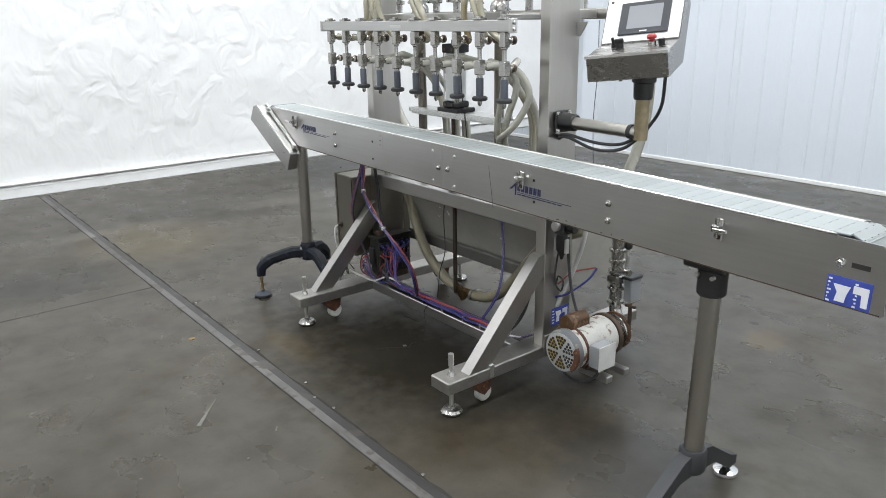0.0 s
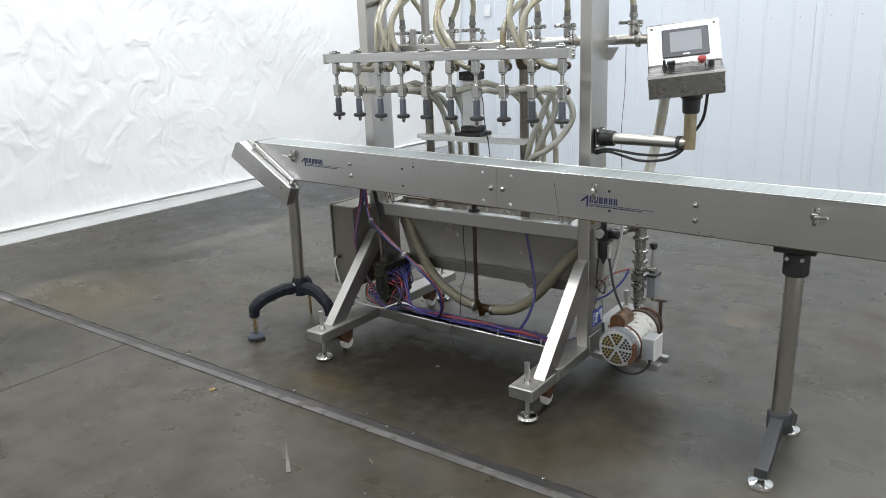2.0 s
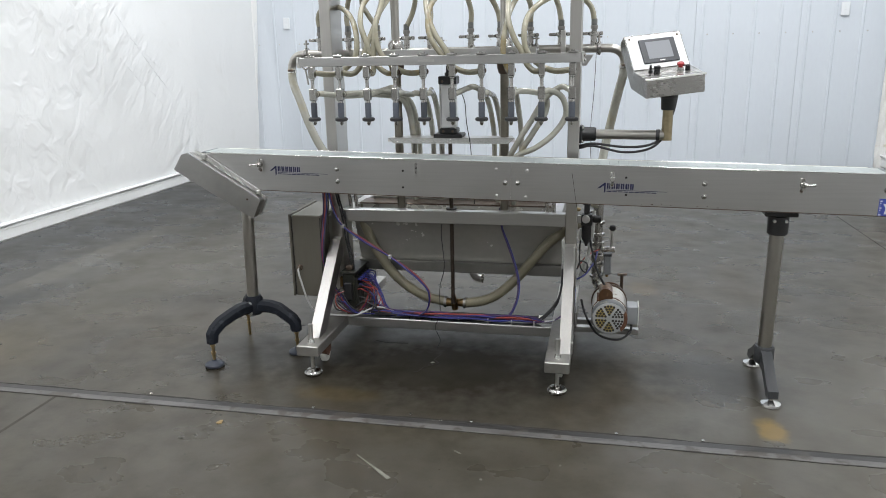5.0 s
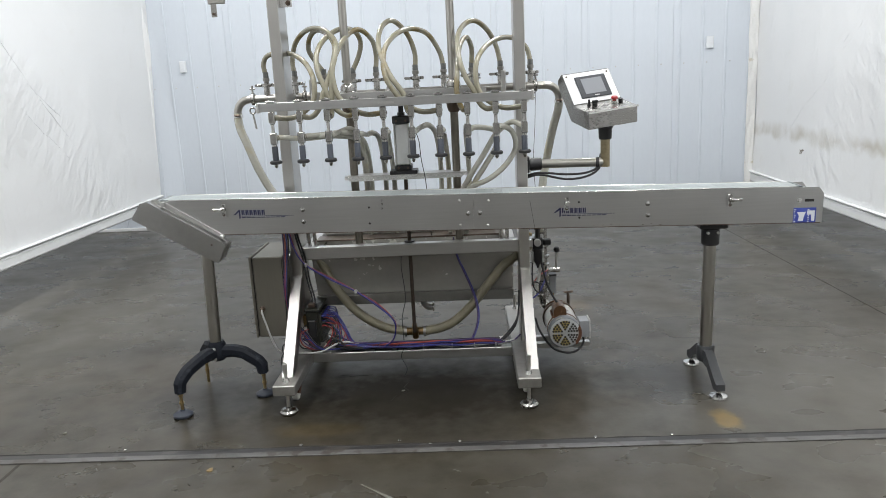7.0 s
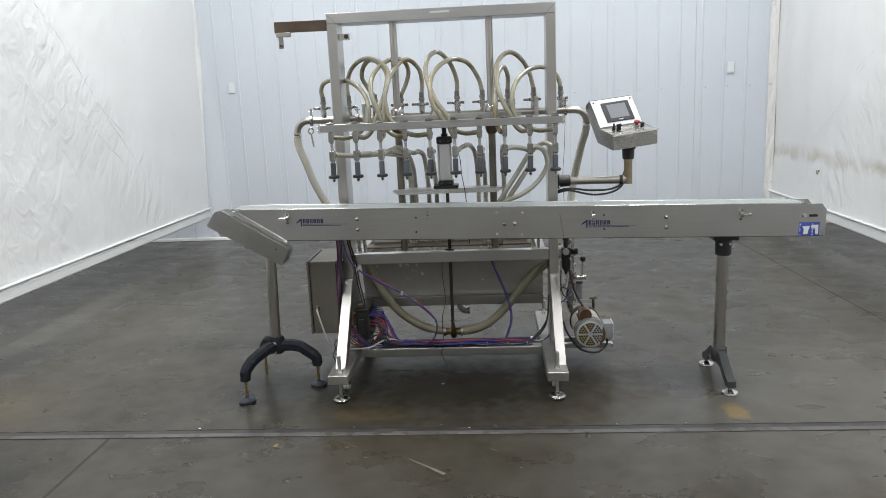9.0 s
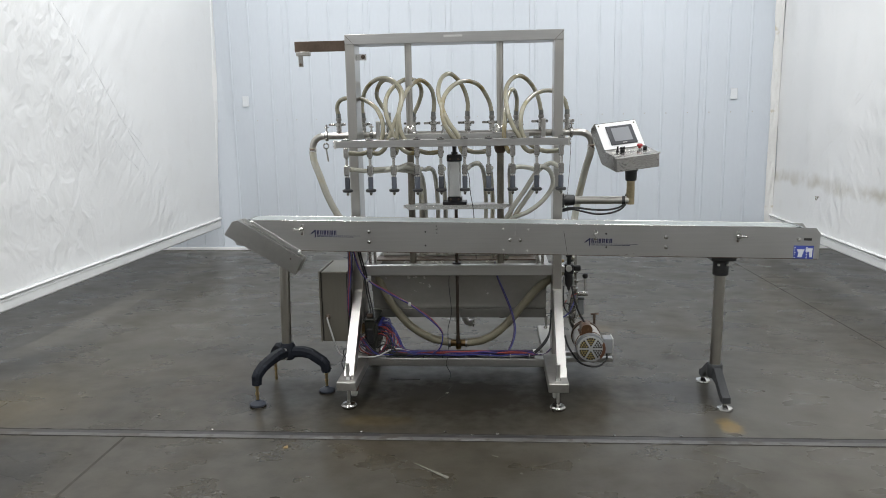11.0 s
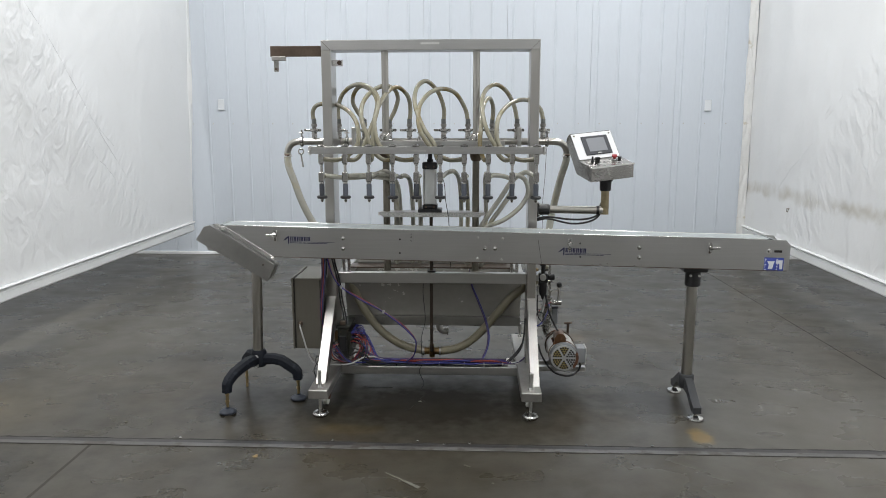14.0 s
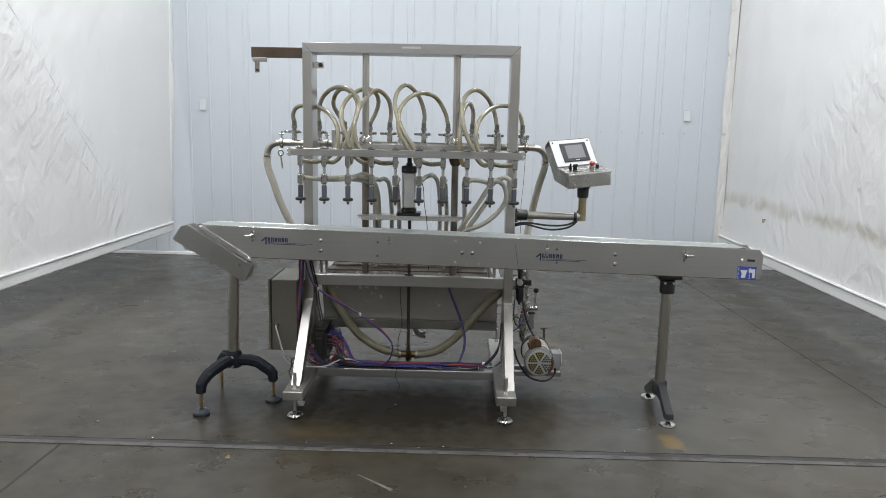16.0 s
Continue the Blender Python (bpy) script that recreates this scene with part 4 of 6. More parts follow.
    part("sticker_print", on_belt(bars), LABEL_WHITE, st)
    u, w = cv(1.13, 0.84)
    part("scratch", on_belt(Geo().beam((u - 0.012, -0.0002, w + 0.065), (u + 0.014, -0.0002, w - 0.078), 0.0016, 0.001)), GAP, ob, "dark slanting scratch")
    # drive guard at the infeed end
    poly = [(-0.571, 0.979), (-0.600, 0.972), (-0.644, 0.907), (-0.640, 0.900), (-0.283, 0.690), (-0.276, 0.694), (-0.240, 0.768), (-0.243, 0.776)]
    guard = part("drive_guard", Geo().prism(poly, "y", -0.050, -0.004), GUARD_STEEL, ob, "tilted sheet steel drive guard box")
    back = [(-0.545, 0.984), (-0.585, 0.976), (-0.628, 0.90), (-0.60, 0.842), (-0.56, 0.836), (-0.262, 0.70), (-0.225, 0.775)]
    part("guard_back", Geo().prism(back, "y", -0.0038, -0.0004), STEEL_X, guard)
    a, b = Vector((-0.51, -0.0068, 0.962)), Vector((-0.26, -0.0068, 0.802))
    part("hinge_strip", Geo().beam(a, b, 0.0055, 0.020, (0, 1, 0), 0.002), STEEL_X, guard, "flat steel hinge strip")
    # brighter steel strip put in for the highlight on the guard's top fold
    part("guard_edge", Geo().beam((-0.571, -0.047, 0.9805), (-0.243, -0.047, 0.7775), 0.006, 0.002, (0, 1, 0), 0.0006), STEEL_BRIGHT, guard, "highlight strip along the folded edge")
    for p in (a, b):
        part("hinge_lug", Geo().box(p.x - 0.009, p.x + 0.009, -0.022, -0.004, p.z - 0.009, p.z + 0.009, 0.003), STEEL_MATT, guard)
    part("bolt", Geo().bolt((-0.30, -0.050, 0.775), (0, -1, 0), 0.003, 0.002), STEEL_DARK, guard)

    # right pedestal: round column, black collar, two-armed cast foot
    x, y = 1.9365, 0.080
    top = (CV @ Vector((cv(x, 0.77)[0], y, -high))).z
    leg = part("pedestal", Geo().cyl((x - 0.006, y - 0.004, 0.165), (x, y, top - 0.05), 0.028, n=28), STEEL_TUBE, ob, "round steel pedestal column")
    part("top_plate", Geo().box(x - 0.062, x + 0.062, y - 0.055, y + 0.055, top - 0.024, top - 0.001, 0.004), BLACK, leg, "black plastic clamp plate")
    part("collar", Geo().lathe((x, y, top - 0.105), (x, y, top), [(0.036, 0), (0.040, 0.006), (0.040, 0.074), (0.034, 0.0815)], 24), BLACK, leg, "black plastic collar")
    for s in (-1, 1):
        part("collar_screw", Geo().cyl((x + s * 0.022, y - 0.044, top - 0.045), (x + s * 0.022, y - 0.030, top - 0.045), 0.006, n=10), STEEL_MATT, leg)
    hub = part("foot_hub", Geo().lathe((x - 0.006, y - 0.004, 0.10), (x - 0.006, y - 0.004, 1), [(0.034, 0), (0.040, 0.01), (0.040, 0.068), (0.036, 0.075)], 24), IRON_GREY, leg, "dark grey cast hub")
    for py in (-0.128, 0.278):
        s = -1 if py < y else 1
        poly = [(y + s * 0.02, 0.168), (y + s * 0.07, 0.158), (py + s * -0.018, 0.082), (py + s * 0.018, 0.068), (py + s * 0.020, 0.038), (py - s * 0.018, 0.034), (y + s * 0.09, 0.095), (y + s * 0.02, 0.098)]
        part("foot_arm", Geo().prism(poly, "x", x - 0.026, x + 0.014), IRON_GREY, hub, "dark grey cast arm")
        fx = x - 0.008
        part("levelling_pad", Geo().lathe((fx, py, 0), (fx, py, 1), [(0.034, 0), (0.040, 0.004), (0.038, 0.012), (0.016, 0.020), (0.009, 0.024), (0.009, 0.045)], 24), STEEL_BRIGHT, hub, "bright round levelling pad")

    # left pedestal: column on a three-armed nylon foot
    x, y = -0.383, 0.085
    leg = part("pedestal", Geo().cyl((x - 0.004, y, 0.24), (x + 0.012, y, 0.86), 0.0275, n=28), STEEL_TUBE, ob, "round steel pedestal column")
    hub = part("foot_hub", Geo().lathe((x, y, 0.185), (x, y, 1), [(0.034, 0), (0.042, 0.012), (0.042, 0.075), (0.036, 0.088), (0.034, 0.092)], 24), NYLON, leg, "dusty blue-black nylon hub")
    for dz in (0.20, 0.245):
        part("hub_bolt", Geo().bolt((x - 0.004, y - 0.042, dz), (0, -1, 0), 0.0085, 0.006, 12), STEEL_MATT, hub)
    for px, py, padded in ((-0.492, -0.142, True), (-0.168, 0.070, True), (-0.512, 0.258, False)):
        d = Vector((px - x, py - y, 0))
        n = d.length
        m = Matrix.Translation((x, y, 0)) @ Matrix.Rotation(math.atan2(d.y, d.x), 4, "Z")
        rings = []
        for u, z, tilt, high, wide in ((0.020, 0.226, 0, 0.029, 0.028), (0.085, 0.228, -5, 0.027, 0.028), (0.130, 0.219, -18, 0.026, 0.028), (n - 0.055, 0.199, -30, 0.026, 0.027), (n - 0.018, 0.174, -46, 0.026, 0.026), (n - 0.003, 0.156, -72, 0.025, 0.025), (n, 0.116, -90, 0.022, 0.023)):
            up = Vector((-math.sin(radians(tilt)), 0, math.cos(radians(tilt))))
            for a, b in ((-1, -0.55), (-0.62, -1), (0.62, -1), (1, -0.55), (1, 0.45), (0.55, 1), (-0.55, 1), (-1, 0.45)):
                rings.append(tuple(Vector((u, a * wide, z)) + up * (b * high)))
        faces = [tuple(range(8))[::-1], tuple(range(48, 56))]
        for j in range(6):
            for i in range(8):
                q = (i + 1) % 8
                faces.append((8 * j + i, 8 * j + q, 8 * j + 8 + q, 8 * j + 8 + i))
        part("foot_arm", Geo().add(rings, faces).moved(m), NYLON, hub, "curved dusty nylon arm")
        part("levelling_rod", Geo().cyl((px, py, 0.02 if padded else 0.0), (px, py, 0.118), 0.0075, n=12), BRASS, hub, "yellow zinc levelling rod")
        part("lock_nut", Geo().cyl((px, py, 0.062), (px, py, 0.072), 0.012, n=6), BRASS, hub)
        part("upper_nut", Geo().cyl((px, py, 0.100), (px, py, 0.109), 0.012, n=6), BRASS, hub)
        if padded:
            part("levelling_pad", Geo().lathe((px, py, 0), (px, py, 1), [(0.038, 0), (0.044, 0.006), (0.043, 0.014), (0.030, 0.022), (0.012, 0.028), (0.011, 0.034)], 22), PAD_BLUE, hub, "dusty blue rubber pad")
    return ob


conveyor()


# ---- the filling machine ----
PY0, PY1 = 0.270, 0.420          # front and back of the posts
NOZZLES = [-0.008 + 0.1241 * k for k in range(10)]


def filling_machine():
    ob = thing("filling_machine", (0.545, 0.32, 0), "stainless steel ten-nozzle liquid filling machine with clear hoses", "filling machine")

    # skids, feet, casters
    for x0, x1 in ((-0.052, 0.050), (1.034, 1.137)):
        xm = (x0 + x1) / 2
        skid = part("skid", Geo().box(x0, x1, -0.205, 0.86, 0.108, 0.156, 0.004), STEEL_SKID, ob, "square steel skid tube")
        for y in (-0.150, 0.80):
            part("levelling_rod", Geo().cyl((xm, y, 0.02), (xm, y, 0.235), 0.0085, n=12), STEEL_MATT, skid)
            part("lock_nut", Geo().cyl((xm, y, 0.156), (xm, y, 0.170), 0.016, 0.012, n=12), STEEL_BRIGHT, skid)
            part("rod_sleeve", Geo().cyl((xm, y, 0.195), (xm, y, 0.240), 0.0105, n=12), STEEL_MATT, skid)
            part("levelling_pad", Geo().lathe((xm, y, 0), (xm, y, 1), [(0.036, 0), (0.041, 0.006), (0.041, 0.014), (0.034, 0.022), (0.012, 0.026), (0.012, 0.036)], 24), STEEL_SATIN, skid, "round steel levelling pad")
        for y in (-0.020, 0.66):
            fork = part("caster_fork", Geo().prism([(y - 0.05, 0.108), (y + 0.05, 0.108), (y + 0.040, 0.055), (y + 0.01, 0.035), (y - 0.012, 0.05)], "x", xm - 0.024, xm + 0.024), RUST, skid, "rusted caster fork")
            part("caster_wheel", Geo().lathe((xm - 0.0145, y + 0.022, 0.036), (xm + 1, y + 0.022, 0.036), [(0.029, 0), (0.034, 0.004), (0.034, 0.025), (0.029, 0.029)], 22).moved(Matrix.Translation((0.0, 0, 0))), WHITE_PL, skid, "small white caster wheel")
    part("low_cross_rail", Geo().box(0.050, 1.034, 0.196, 0.246, 0.106, 0.153, 0.003), STEEL_X, ob, "square steel cross rail")

    # posts, braces, top frame
    for x0, x1 in ((-0.033, 0.019), (1.085, 1.135)):
        part("post", Geo().prism([(x0 + 0.003, PY0), (x1 - 0.003, PY0), (x1, PY0 + 0.003), (x1, PY1 - 0.003), (x1 - 0.003, PY1), (x0 + 0.003, PY1), (x0, PY1 - 0.003), (x0, PY0 + 0.003)], "z", 0.156, 1.880), STEEL_POST, ob, "tall rectangular steel post")
        poly = [(-0.105, 0.156), (PY0, 0.560), (PY0, 0.452), (-0.010, 0.156)]
        part("brace", Geo().prism([(poly[0][0], poly[0][1]), (poly[1][0] - 0.03, poly[1][1] - 0.03), (poly[1][0] - 0.004, poly[1][1] - 0.024), (PY0 - 0.001, poly[1][1] - 0.03), (PY0 - 0.001, poly[2][1]), poly[3]], "x", x0 + 0.0015, x1 - 0.0015), STEEL_BRACE, ob, "slanting square steel brace")
    part("top_beam", Geo().box(-0.033, 1.135, PY0, PY1, 1.8805, 1.934, 0.003), STEEL_X, ob, "rectangular steel top beam")
    for xe, s in ((-0.033, 1), (1.135, -1)):
        part("weld_seam", Geo().beam((xe + s * 0.001, PY0 - 0.0004, 1.929), (xe + s * 0.050, PY0 - 0.0004, 1.8805), 0.0018, 0.001), STEEL_DARK, ob)
    part("tag", Geo().box(0.50, 0.600, PY0 - 0.0015, PY0 + 0.001, 1.908, 1.919, 0.0004), TAG_GREY, ob, "worn white tag")
    arm = part("side_arm", Geo().box(-0.312, -0.0335, 0.292, 0.298, 1.850, 1.906, 0.001).box(-0.312, -0.306, 0.299, 0.345, 1.850, 1.906, 0.001), STEEL_DARK, ob, "brownish steel side arm")
    part("hook_bracket", Geo().box(-0.300, -0.225, 0.268, 0.291, 1.828, 1.850, 0.002), STEEL_SKID, arm)
    part("hook_bracket", Geo().box(-0.288, -0.262, 0.268, 0.272, 1.770, 1.828, 0.001), STEEL_SATIN, arm)
    part("hook_nut", Geo().cyl((-0.275, 0.268, 1.783), (-0.275, 0.258, 1.783), 0.007, n=6), STEEL_DARK, arm)
    tab = part("post_tab", Geo().box(0.019, 0.078, 0.30, 0.304, 1.800, 1.832, 0.001), STEEL_BRIGHT, ob)
    part("tab_bolt", Geo().bolt((0.060, 0.30, 1.818), (0, -1, 0), 0.008, 0.008), STEEL_DARK, tab)

    # guide columns and carriage
    for x in (0.300, 0.798):
        part("guide_column", Geo().cyl((x, 0.345, 1.340), (x, 0.345, 1.8805), 0.019, n=22), STEEL_TUBE, ob, "round steel guide column")
        part("column_foot", Geo().cyl((x, 0.345, 0.672), (x, 0.345, 1.340), 0.0192, n=22), STEEL_GREASED, ob, "greased lower half of the guide column")
        part("bushing", Geo().lathe((x, 0.345, 1.396), (x, 0.345, 2), [(0.040, 0), (0.040, 0.010), (0.036, 0.014), (0.036, 0.030), (0.031, 0.042), (0.023, 0.049)], 22), STEEL_SATIN, ob, "bright column bushing")
        part("lower_bushing", Geo().lathe((x, 0.345, 1.376), (x, 0.345, 0), [(0.036, 0), (0.036, 0.040), (0.033, 0.062), (0.027, 0.080), (0.022, 0.086)], 22), STEEL_DARK, ob, "dark column bushing")
    part("carriage_plate", Geo().box(0.165, 0.945, 0.215, 0.415, 1.376, 1.396, 0.003), STEEL_X, ob, "flat steel carriage plate")
    part("carriage_skirt", Geo().box(0.160, 0.950, 0.206, 0.214, 1.352, 1.404, 0.002), STEEL_X, ob)
    for xx in (0.40, 0.69):
        part("bar_bracket", Geo().box(xx - 0.02, xx + 0.02, 0.0925, 0.2055, 1.352, 1.364, 0.002), STEEL_MATT, ob)
    bar = part("nozzle_bar", Geo().box(-0.060, 1.143, 0.066, 0.092, 1.340, 1.378, 0.002), STEEL_X, ob, "long flat steel nozzle bar")
    part("bar_tag", Geo().box(0.47, 0.54, 0.0655, 0.067, 1.352, 1.361, 0.0004), STEEL_MATT, bar, "small dark engraved tag")
    for xe in (-0.060, 1.143):
        s = -1 if xe < 0 else 1
        part("end_plate", Geo().box(min(xe, xe + s * 0.010), max(xe, xe + s * 0.010), 0.062, 0.096, 1.336, 1.382, 0.002), STEEL_MATT, bar)
        for dz in (1.349, 1.369):
            part("end_bolt", Geo().bolt((xe + s * 0.010, 0.079, dz), (s, 0, 0), 0.006, 0.006), STEEL_BRIGHT, bar)

    # nozzles: one built, nine copied
    x, y = NOZZLES[0], 0.079
    nz = part("nozzle", Geo().box(x - 0.0135, x + 0.0135, y - 0.0135, y + 0.0135, 1.290, 1.3395, 0.003), STEEL_SATIN, ob, "steel filling nozzle with grey nose")
    part("clip", Geo().box(x - 0.019, x + 0.019, y - 0.017, y + 0.017, 1.3785, 1.386, 0.0015).box(x - 0.008, x + 0.008, y - 0.010, y + 0.010, 1.386, 1.391, 0.001), STEEL_SATIN, nz)
    part("stem", Geo().lathe((x, y, 1.246), (x, y, 2), [(0.0085, 0), (0.0075, 0.004), (0.0075, 0.036), (0.011, 0.040), (0.011, 0.0445)], 16), STEEL_SATIN, nz)
    part("body", Geo().box(x - 0.0145, x + 0.0145, y - 0.0145, y + 0.0145, 1.196, 1.246, 0.003), STEEL_SATIN, nz)
    part("body_neck", Geo().cyl((x, y, 1.186), (x, y, 1.1965), 0.0105, n=16), STEEL_SATIN, nz)
    part("nose", Geo().lathe((x, y, 1.186), (x, y, 0), [(0.0125, 0), (0.0135, 0.003), (0.0135, 0.063)], 18), NOSE_GREY, nz, "slate grey plastic nose")
    part("disc", Geo().lathe((x, y, 1.123), (x, y, 0), [(0.022, 0), (0.0275, 0.004), (0.0275, 0.012), (0.022, 0.016)], 24), RUBBER, nz, "black rubber sealing disc")
    part("tip", Geo().lathe((x, y, 1.107), (x, y, 0), [(0.008, 0), (0.008, 0.010), (0.004, 0.018)], 14), STEEL_SATIN, nz)
    for z in (1.312, 1.221):
        part("barb", Geo().lathe((x, y + 0.0135, z), (x, 2, z), [(0.011, 0), (0.011, 0.008), (0.008, 0.010), (0.010, 0.016), (0.007, 0.024)], 14), STEEL_SATIN, nz)
        part("hose_band", Geo().lathe((x, y + 0.036, z), (x, 2, z), [(0.0134, 0), (0.0146, 0.001), (0.0146, 0.009), (0.0134, 0.010)], 14), STEEL_DARK, nz)
    for k in range(1, 10):
        again(nz, Vector((NOZZLES[k] - x, 0, 0)), ob)

    # lift cylinder on its table
    part("lift_table", Geo().prism([(0.258, 0.300), (0.850, 0.300), (0.828, 0.392), (0.278, 0.392)], "z", 0.992, 1.010), STEEL_X, ob, "long steel lift table with pointed ends")
    part("table_lip", Geo().prism([(0.258, 1.010), (0.850, 1.010), (0.822, 0.984), (0.285, 0.984)], "y", 0.2985, 0.3005), STEEL_BRIGHT, ob)
    x, y = 0.545, 0.335
    cyl = part("lift_cylinder", Geo().box(x - 0.033, x + 0.033, y - 0.033, y + 0.033, 1.052, 1.250, 0.006), ALUMINIUM, ob, "aluminium air cylinder with black end caps")
    part("base_flange", Geo().box(x - 0.066, x + 0.066, y - 0.050, y + 0.050, 1.010, 1.028, 0.003), BLACK, cyl)
    part("end_cap", Geo().box(x - 0.040, x + 0.040, y - 0.040, y + 0.040, 1.028, 1.053, 0.004), BLACK, cyl, "black end cap")
    part("end_cap", Geo().box(x - 0.041, x + 0.041, y - 0.041, y + 0.041, 1.249, 1.285, 0.004), BLACK, cyl, "black end cap")
    part("clevis", Geo().cyl((x, y, 1.285), (x, y, 1.300), 0.018, n=14).cyl((x, y, 1.300), (x, y, 1.330), 0.013, n=6), BLACK, cyl)
    part("rod", Geo().cyl((x, y, 1.328), (x, y, 1.376), 0.010, n=14), STEEL_BRIGHT, cyl)
    for sx in (-0.0345, 0.0345):
        part("tie_rod", Geo().cyl((x + sx, y - 0.034, 1.053), (x + sx, y - 0.034, 1.249), 0.0030, n=10), STEEL_MATT, cyl)
    for sx in (-0.022, 0.022):
        for z in (1.040, 1.262):
            part("cap_screw", Geo().cyl((x + sx, y - 0.039, z), (x + sx, y - 0.0425, z), 0.006, n=10), STEEL_DARK, cyl)
    part("drop_rod", Geo().cyl((x + 0.006, 0.315, 0.205), (x + 0.006, 0.315, 0.992), 0.0095, n=14), STEEL_OILY, ob, "brown oily steel rod")
    part("rod_collar", Geo().cyl((x + 0.006, 0.315, 0.674), (x + 0.006, 0.315, 0.681), 0.026, n=18), BLACK, ob)
    tee = part("hose_tee", Geo().cyl((x - 0.055, 0.380, 0.188), (x + 0.065, 0.380, 0.188), 0.020, n=16).cyl((x + 0.006, 0.36, 0.165), (x + 0.006, 0.318, 0.245), 0.017, 0.012, n=14), BRASS_DARK, ob, "tarnished hose tee fitting")
    for dx in (-0.045, 0.052):
        part("hose_clip", Geo().cyl((x + dx - 0.006, 0.380, 0.188), (x + dx + 0.006, 0.380, 0.188), 0.0275, n=18), STEEL_SKID, tee)

    # frame of the drip tank
    for y0, y1 in ((PY0 + 0.004, PY0 + 0.050), (0.812, 0.860)):
        part("mid_beam", Geo().box(0.0195, 1.0845, y0, y1, 0.612, 0.672, 0.003), STEEL_X, ob, "square steel beam")
    for x0 in (0.022, 1.022):
        part("mid_side_beam", Geo().box(x0, x0 + 0.046, PY0 + 0.051, 0.811, 0.612, 0.672, 0.003), STEEL_Y, ob)
    x0, x1 = 0.045, 1.060
    outer = [(0.384, 0.606), (0.462, 0.395), (0.475, 0.335), (0.790, 0.335), (0.805, 0.606)]
    inner = [(0.800, 0.606), (0.785, 0.340), (0.480, 0.340), (0.467, 0.396), (0.389, 0.606)]
    tank = part("drip_tank", Geo().prism(outer + inner, "x", x0, x1), STEEL_TANK, ob, "worn stainless steel drip tank")
    for a in (x0 - 0.002, x1):
        part("tank_end", Geo().prism(outer, "x", a, a + 0.002), STEEL_TANK, tank)
    part("tank_rail", Geo().box(x0 - 0.004, x1 + 0.002, 0.432, 0.4595, 0.326, 0.379, 0.003), DULL_RAIL, tank, "dull steel rail under the tank")
    part("splash_strip", Geo().box(0.10, 0.985, 0.520, 0.530, 0.685, 0.722, 0.003), WHITE_PL, ob, "white plastic strip with bolt heads")
    sb = part("strip_bolt", Geo().lathe((0.125, 0.5205, 0.705), (0.125, 0, 0.705), [(0.0055, 0), (0.0055, 0.003), (0.003, 0.005)], 8), STEEL_DARK, ob)
    for k in range(1, 17):
        again(sb, Vector((k * 0.052, 0, 0)), ob)
    part("strip_bracket", Geo().box(0.10, 0.985, 0.531, 0.56, 0.6725, 0.689, 0.002), STEEL_X, ob)
    part("long_tray", Geo().box(0.07, 1.01, 0.40, 0.505, 0.673, 0.681, 0.002), STEEL_DARK, ob)
    for xx in (0.06, 0.09, 1.0, 1.03):
        part("hanger_rod", Geo().cyl((xx, 0.30, 0.672), (xx, 0.27 if xx < 0.5 else 0.29, 0.80), 0.009, n=12), STEEL_BRIGHT, ob, "bright hanger rod")
    part("drain_pipe", Geo().tube([(0.572, 0.745, 0.337), (0.572, 0.745, 0.262), (0.576, 0.746, 0.232), (0.590, 0.748, 0.209), (0.608, 0.750, 0.202), (0.622, 0.751, 0.202)], 0.0205, 16), STEEL_MATT, ob, "bent steel drain pipe")
    part("drain_rim", Geo().lathe((0.6215, 0.751, 0.202), (2, 0.735, 0.202), [(0.0205, 0), (0.0270, 0.002), (0.0270, 0.010), (0.0175, 0.0105), (0.0175, 0.004)], 20), STEEL_BRIGHT, ob, "open rim of the drain")
    part("drain_plug", Geo().lathe((0.806, 0.735, 0.337), (0.806, 0.735, 0), [(0.012, 0), (0.012, 0.072), (0.026, 0.076), (0.026, 0.090)], 16), STEEL_DARK, ob)

    # supply manifold behind, with ten stubs
    my, mz = 0.55, 1.392
    mf = part("manifold", Geo().tube([(-0.302, my, 1.318), (-0.300, my, 1.338), (-0.290, my, 1.363), (-0.270, my, 1.382), (-0.245, my, 1.3905), (-0.215, my, mz), (-0.18, my, mz), (-0.12, my, mz), (0.0, my, mz), (0.2, my, mz), (0.5, my, mz), (0.8, my, mz), (1.0, my, mz), (1.12, my, mz), (1.19, my, mz), (1.235, my, mz), (1.265, my, 1.3905), (1.290, my, 1.382), (1.310, my, 1.363), (1.320, my, 1.338), (1.321, my, 1.318)], 0.0195, 16, 5), STEEL_TUBE, ob, "polished steel supply manifold pipe")
    part("manifold_bracket", Geo().box(-0.010, 0.010, PY1, my - 0.02, 1.376, 1.408, 0.002), STEEL_MATT, mf)
    part("manifold_bracket", Geo().box(1.098, 1.118, PY1, my - 0.02, 1.376, 1.408, 0.002), STEEL_MATT, mf)
    part("bracket_plate", Geo().prism([(1.136, 1.366), (1.186, 1.366), (1.154, 1.318), (1.136, 1.318)], "y", PY1 - 0.020, PY1 - 0.016), STEEL_X, ob)
    stub_x = (-0.141, 0.004, 0.152, 0.298, 0.414, 0.611, 0.751, 0.891, 1.033, 1.181)
    s0 = stub_x[0]
    st = part("stub", Geo().cyl((s0, my, mz + 0.012), (s0, my, 1.448), 0.0155, n=16), STEEL_SATIN, mf, "steel manifold stub with clamp")
    part("clamp_ring", Geo().lathe((s0, my, 1.448), (s0, my, 2), [(0.021, 0), (0.027, 0.003), (0.027, 0.015), (0.021, 0.018)], 20), STEEL_SATIN, st)
